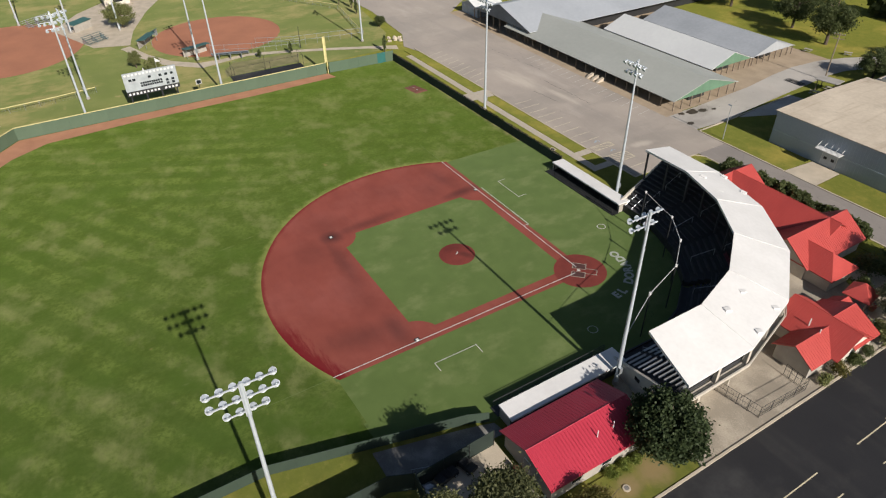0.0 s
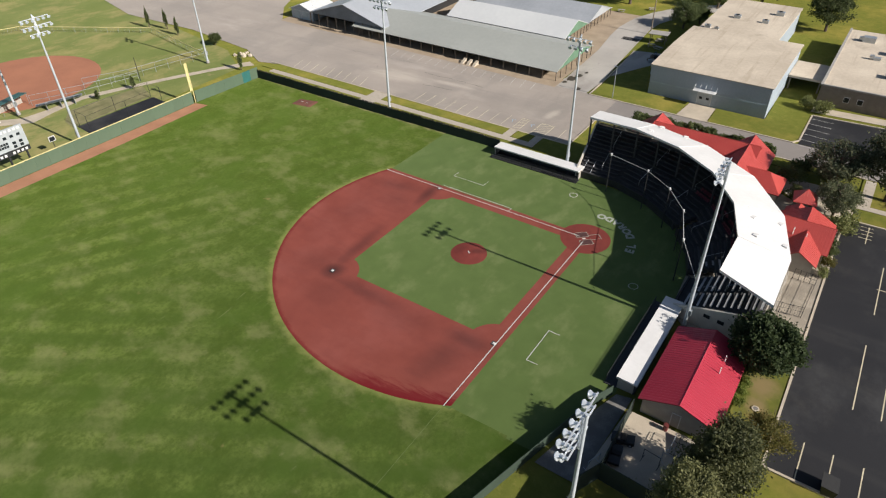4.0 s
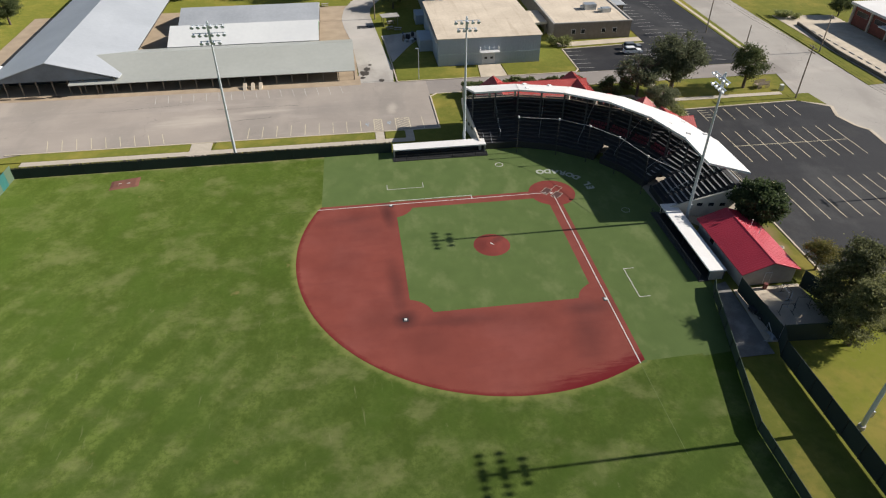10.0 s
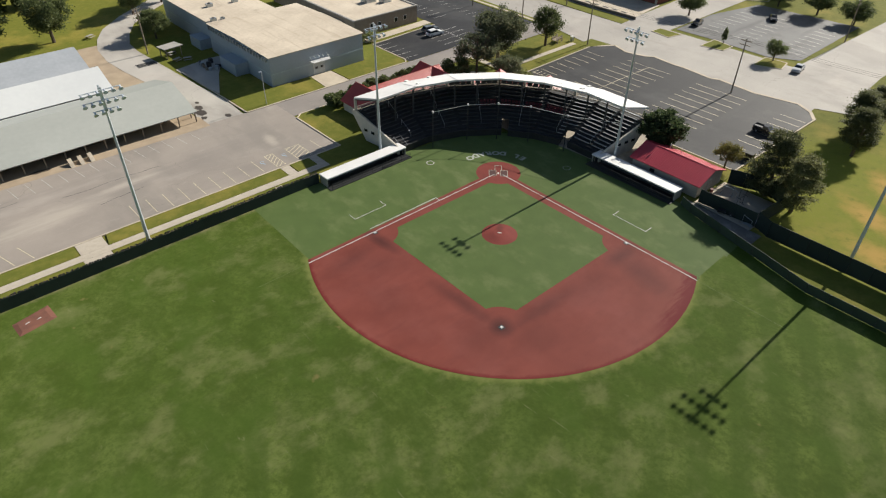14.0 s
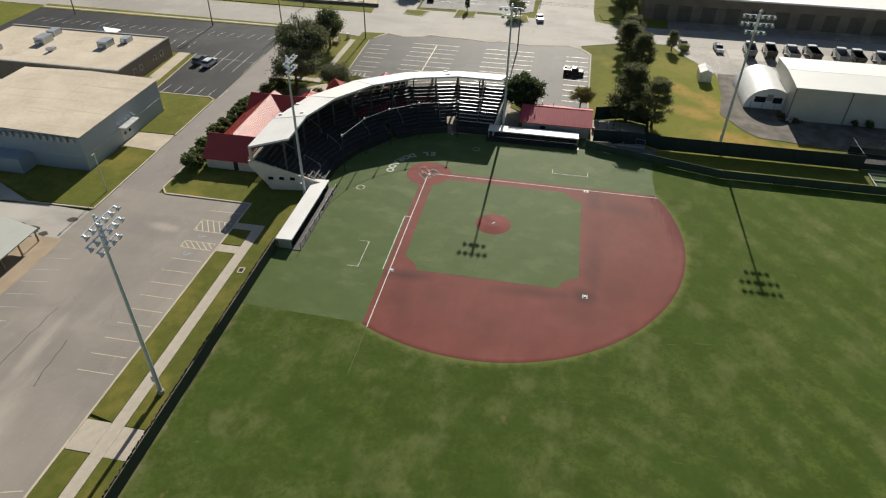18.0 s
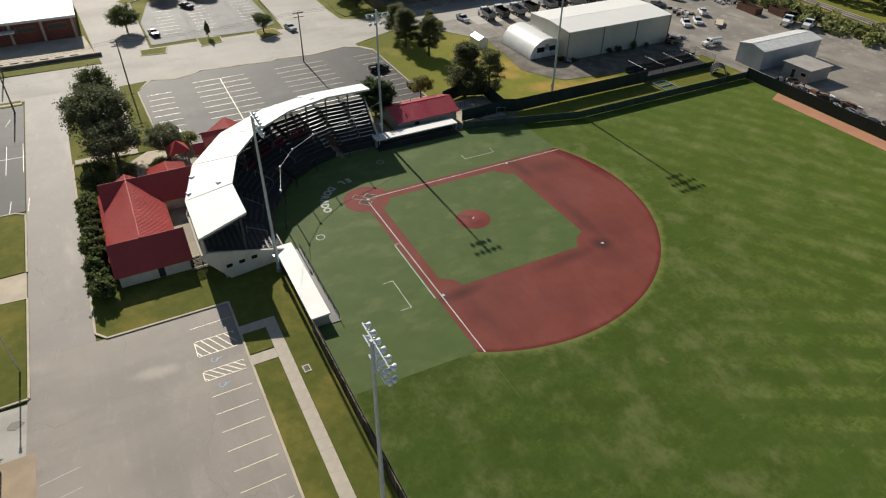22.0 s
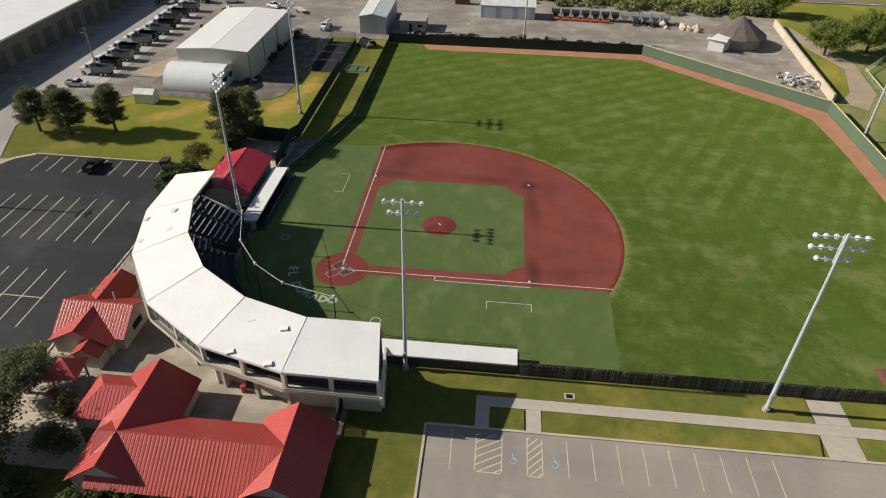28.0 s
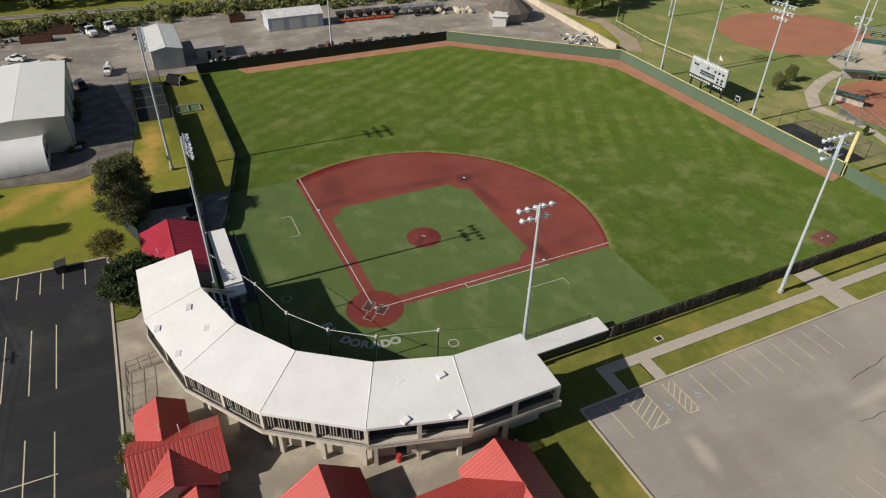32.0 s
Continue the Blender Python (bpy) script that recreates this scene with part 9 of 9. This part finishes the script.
slab(bm, [(-0.98, -0.85, 1.38), (0.98, -0.85, 1.38), (0.98, 0.75, 1.18), (-0.98, 0.75, 1.18)], 0.06)
part("lid", bm, M_TYRE, bin_)
for sx in (-0.8, 0.8):
    for sy in (-0.45, 0.45):
        bm = bmesh.new()
        tube(bm, (sx - 0.04, sy, 0.08), (sx + 0.04, sy, 0.08), 0.08, 8)
        part("castor", bm, M_TYRE, bin_)

# white pennant on the scoreboard
pn = thing("pennant", "white pennant on a slim pole above the scoreboard", "flag")
bm = bmesh.new()
tube(bm, (95.5, 37.6, 8.3), (95.5, 37.6, 10.7), 0.035, 6)
part("pole", bm, M_GALV, pn)
bm = bmesh.new()
hull(bm, [(95.5, 37.58, 9.5), (95.46, 36.7, 9.45), (95.44, 36.6, 9.65), (95.5, 37.58, 10.45)], [(95.53, 37.58, 9.5), (95.49, 36.7, 9.45), (95.47, 36.6, 9.65), (95.53, 37.58, 10.45)])
part("cloth", bm, M_WHITEMETAL, pn)
# plant pot and dry bed near the gazebo
pot = thing("plant_pot", "terracotta plant pot with red flowers near the gazebo", "plant pot", pose(-27.2, -26.9, -0.015))
bm = bmesh.new()
tube(bm, (0, 0, 0), (0, 0, 0.6), 0.35, 12, 0.5)
part("pot", bm, M_CLAY, pot)
bm = bmesh.new()
pq = random.Random(2)
for i in range(40):
    p = Vector((pq.uniform(-0.45, 0.45), pq.uniform(-0.45, 0.45), 0.6 + pq.uniform(0, 0.35)))
    obox(bm, p.x, p.y, p.z, p.z + 0.04, 0.16, 0.1, pq.uniform(0, 180))
part("flowers", bm, M_REDTRIM, pot, "red flowers", kind="stuff")
flat("planting_bed", [(-27.6, -28.3), (-23.6, -29.9), (-25.0, -31.6)], 0.02, M_DIRT, "dry planting bed edged by paths", thick=0.06)

kh = thing("kiosk", "small kiosk under a red roof at the softball plaza", "kiosk")
w = wing(kh, "y", 184.5, 193.5, 29.0, 37.5, 2.5, 3.8, M_STUCCO, M_REDY, ribs=0)
opening(w, 184.98, 33, 0.9, 2.0, 3.0, "y")

# on the concrete yard behind the team building
bm = bmesh.new()
tube(bm, (0, 0, 0), (0, 0, 0.9), 0.26, 12, 0.30)
part("trash_can", bm, mat("dull_red_plastic", (0.14, 0.030, 0.026), 0.6, scale=3), None, "dark red trash can standing by the block wall", "trash can", at=pose(-22.2, 28.2, -0.01))
for x, y, t in ((-18.9, 32.2, 15), (-19.0, 34.6, 100)):
    ct = thing("utility_cart", "dark utility cart parked on the concrete yard", "cart", pose(x, y, -0.01, 0, 0, t), "utility carts")
    profile(ct, "body", [(-1.2, 0.3), (1.2, 0.3), (1.25, 0.7), (0.5, 0.8), (-0.2, 0.62), (-1.2, 0.75)], 0.6, M_DARKSTEEL, 0.05)
    bm = bmesh.new()
    box(bm, -0.35, 0.2, -0.5, 0.5, 0.75, 0.85)
    part("seat", bm, M_TYRE, ct)
    wheel_set(ct, (-0.8, 0.8), 0.62, 0.26)
tp = thing("folded_tarp", "crumpled silver tarpaulin lying on the concrete yard", "tarpaulin", pose(-19.2, 36.9, -0.01))
bm = bmesh.new()
tq = random.Random(9)
rows_ = [[bm.verts.new((-1.3 + 0.43 * i + tq.uniform(-0.1, 0.1), -0.8 + 0.4 * j + tq.uniform(-0.1, 0.1), 0.03 if i in (0, 6) or j in (0, 4) else tq.uniform(0.08, 0.45))) for i in range(7)] for j in range(5)]
for a, b in zip(rows_, rows_[1:]):
    for i in range(6):
        bm.faces.new((a[i], a[i + 1], b[i + 1], b[i]))
part("sheet", bm, M_GALV, tp)
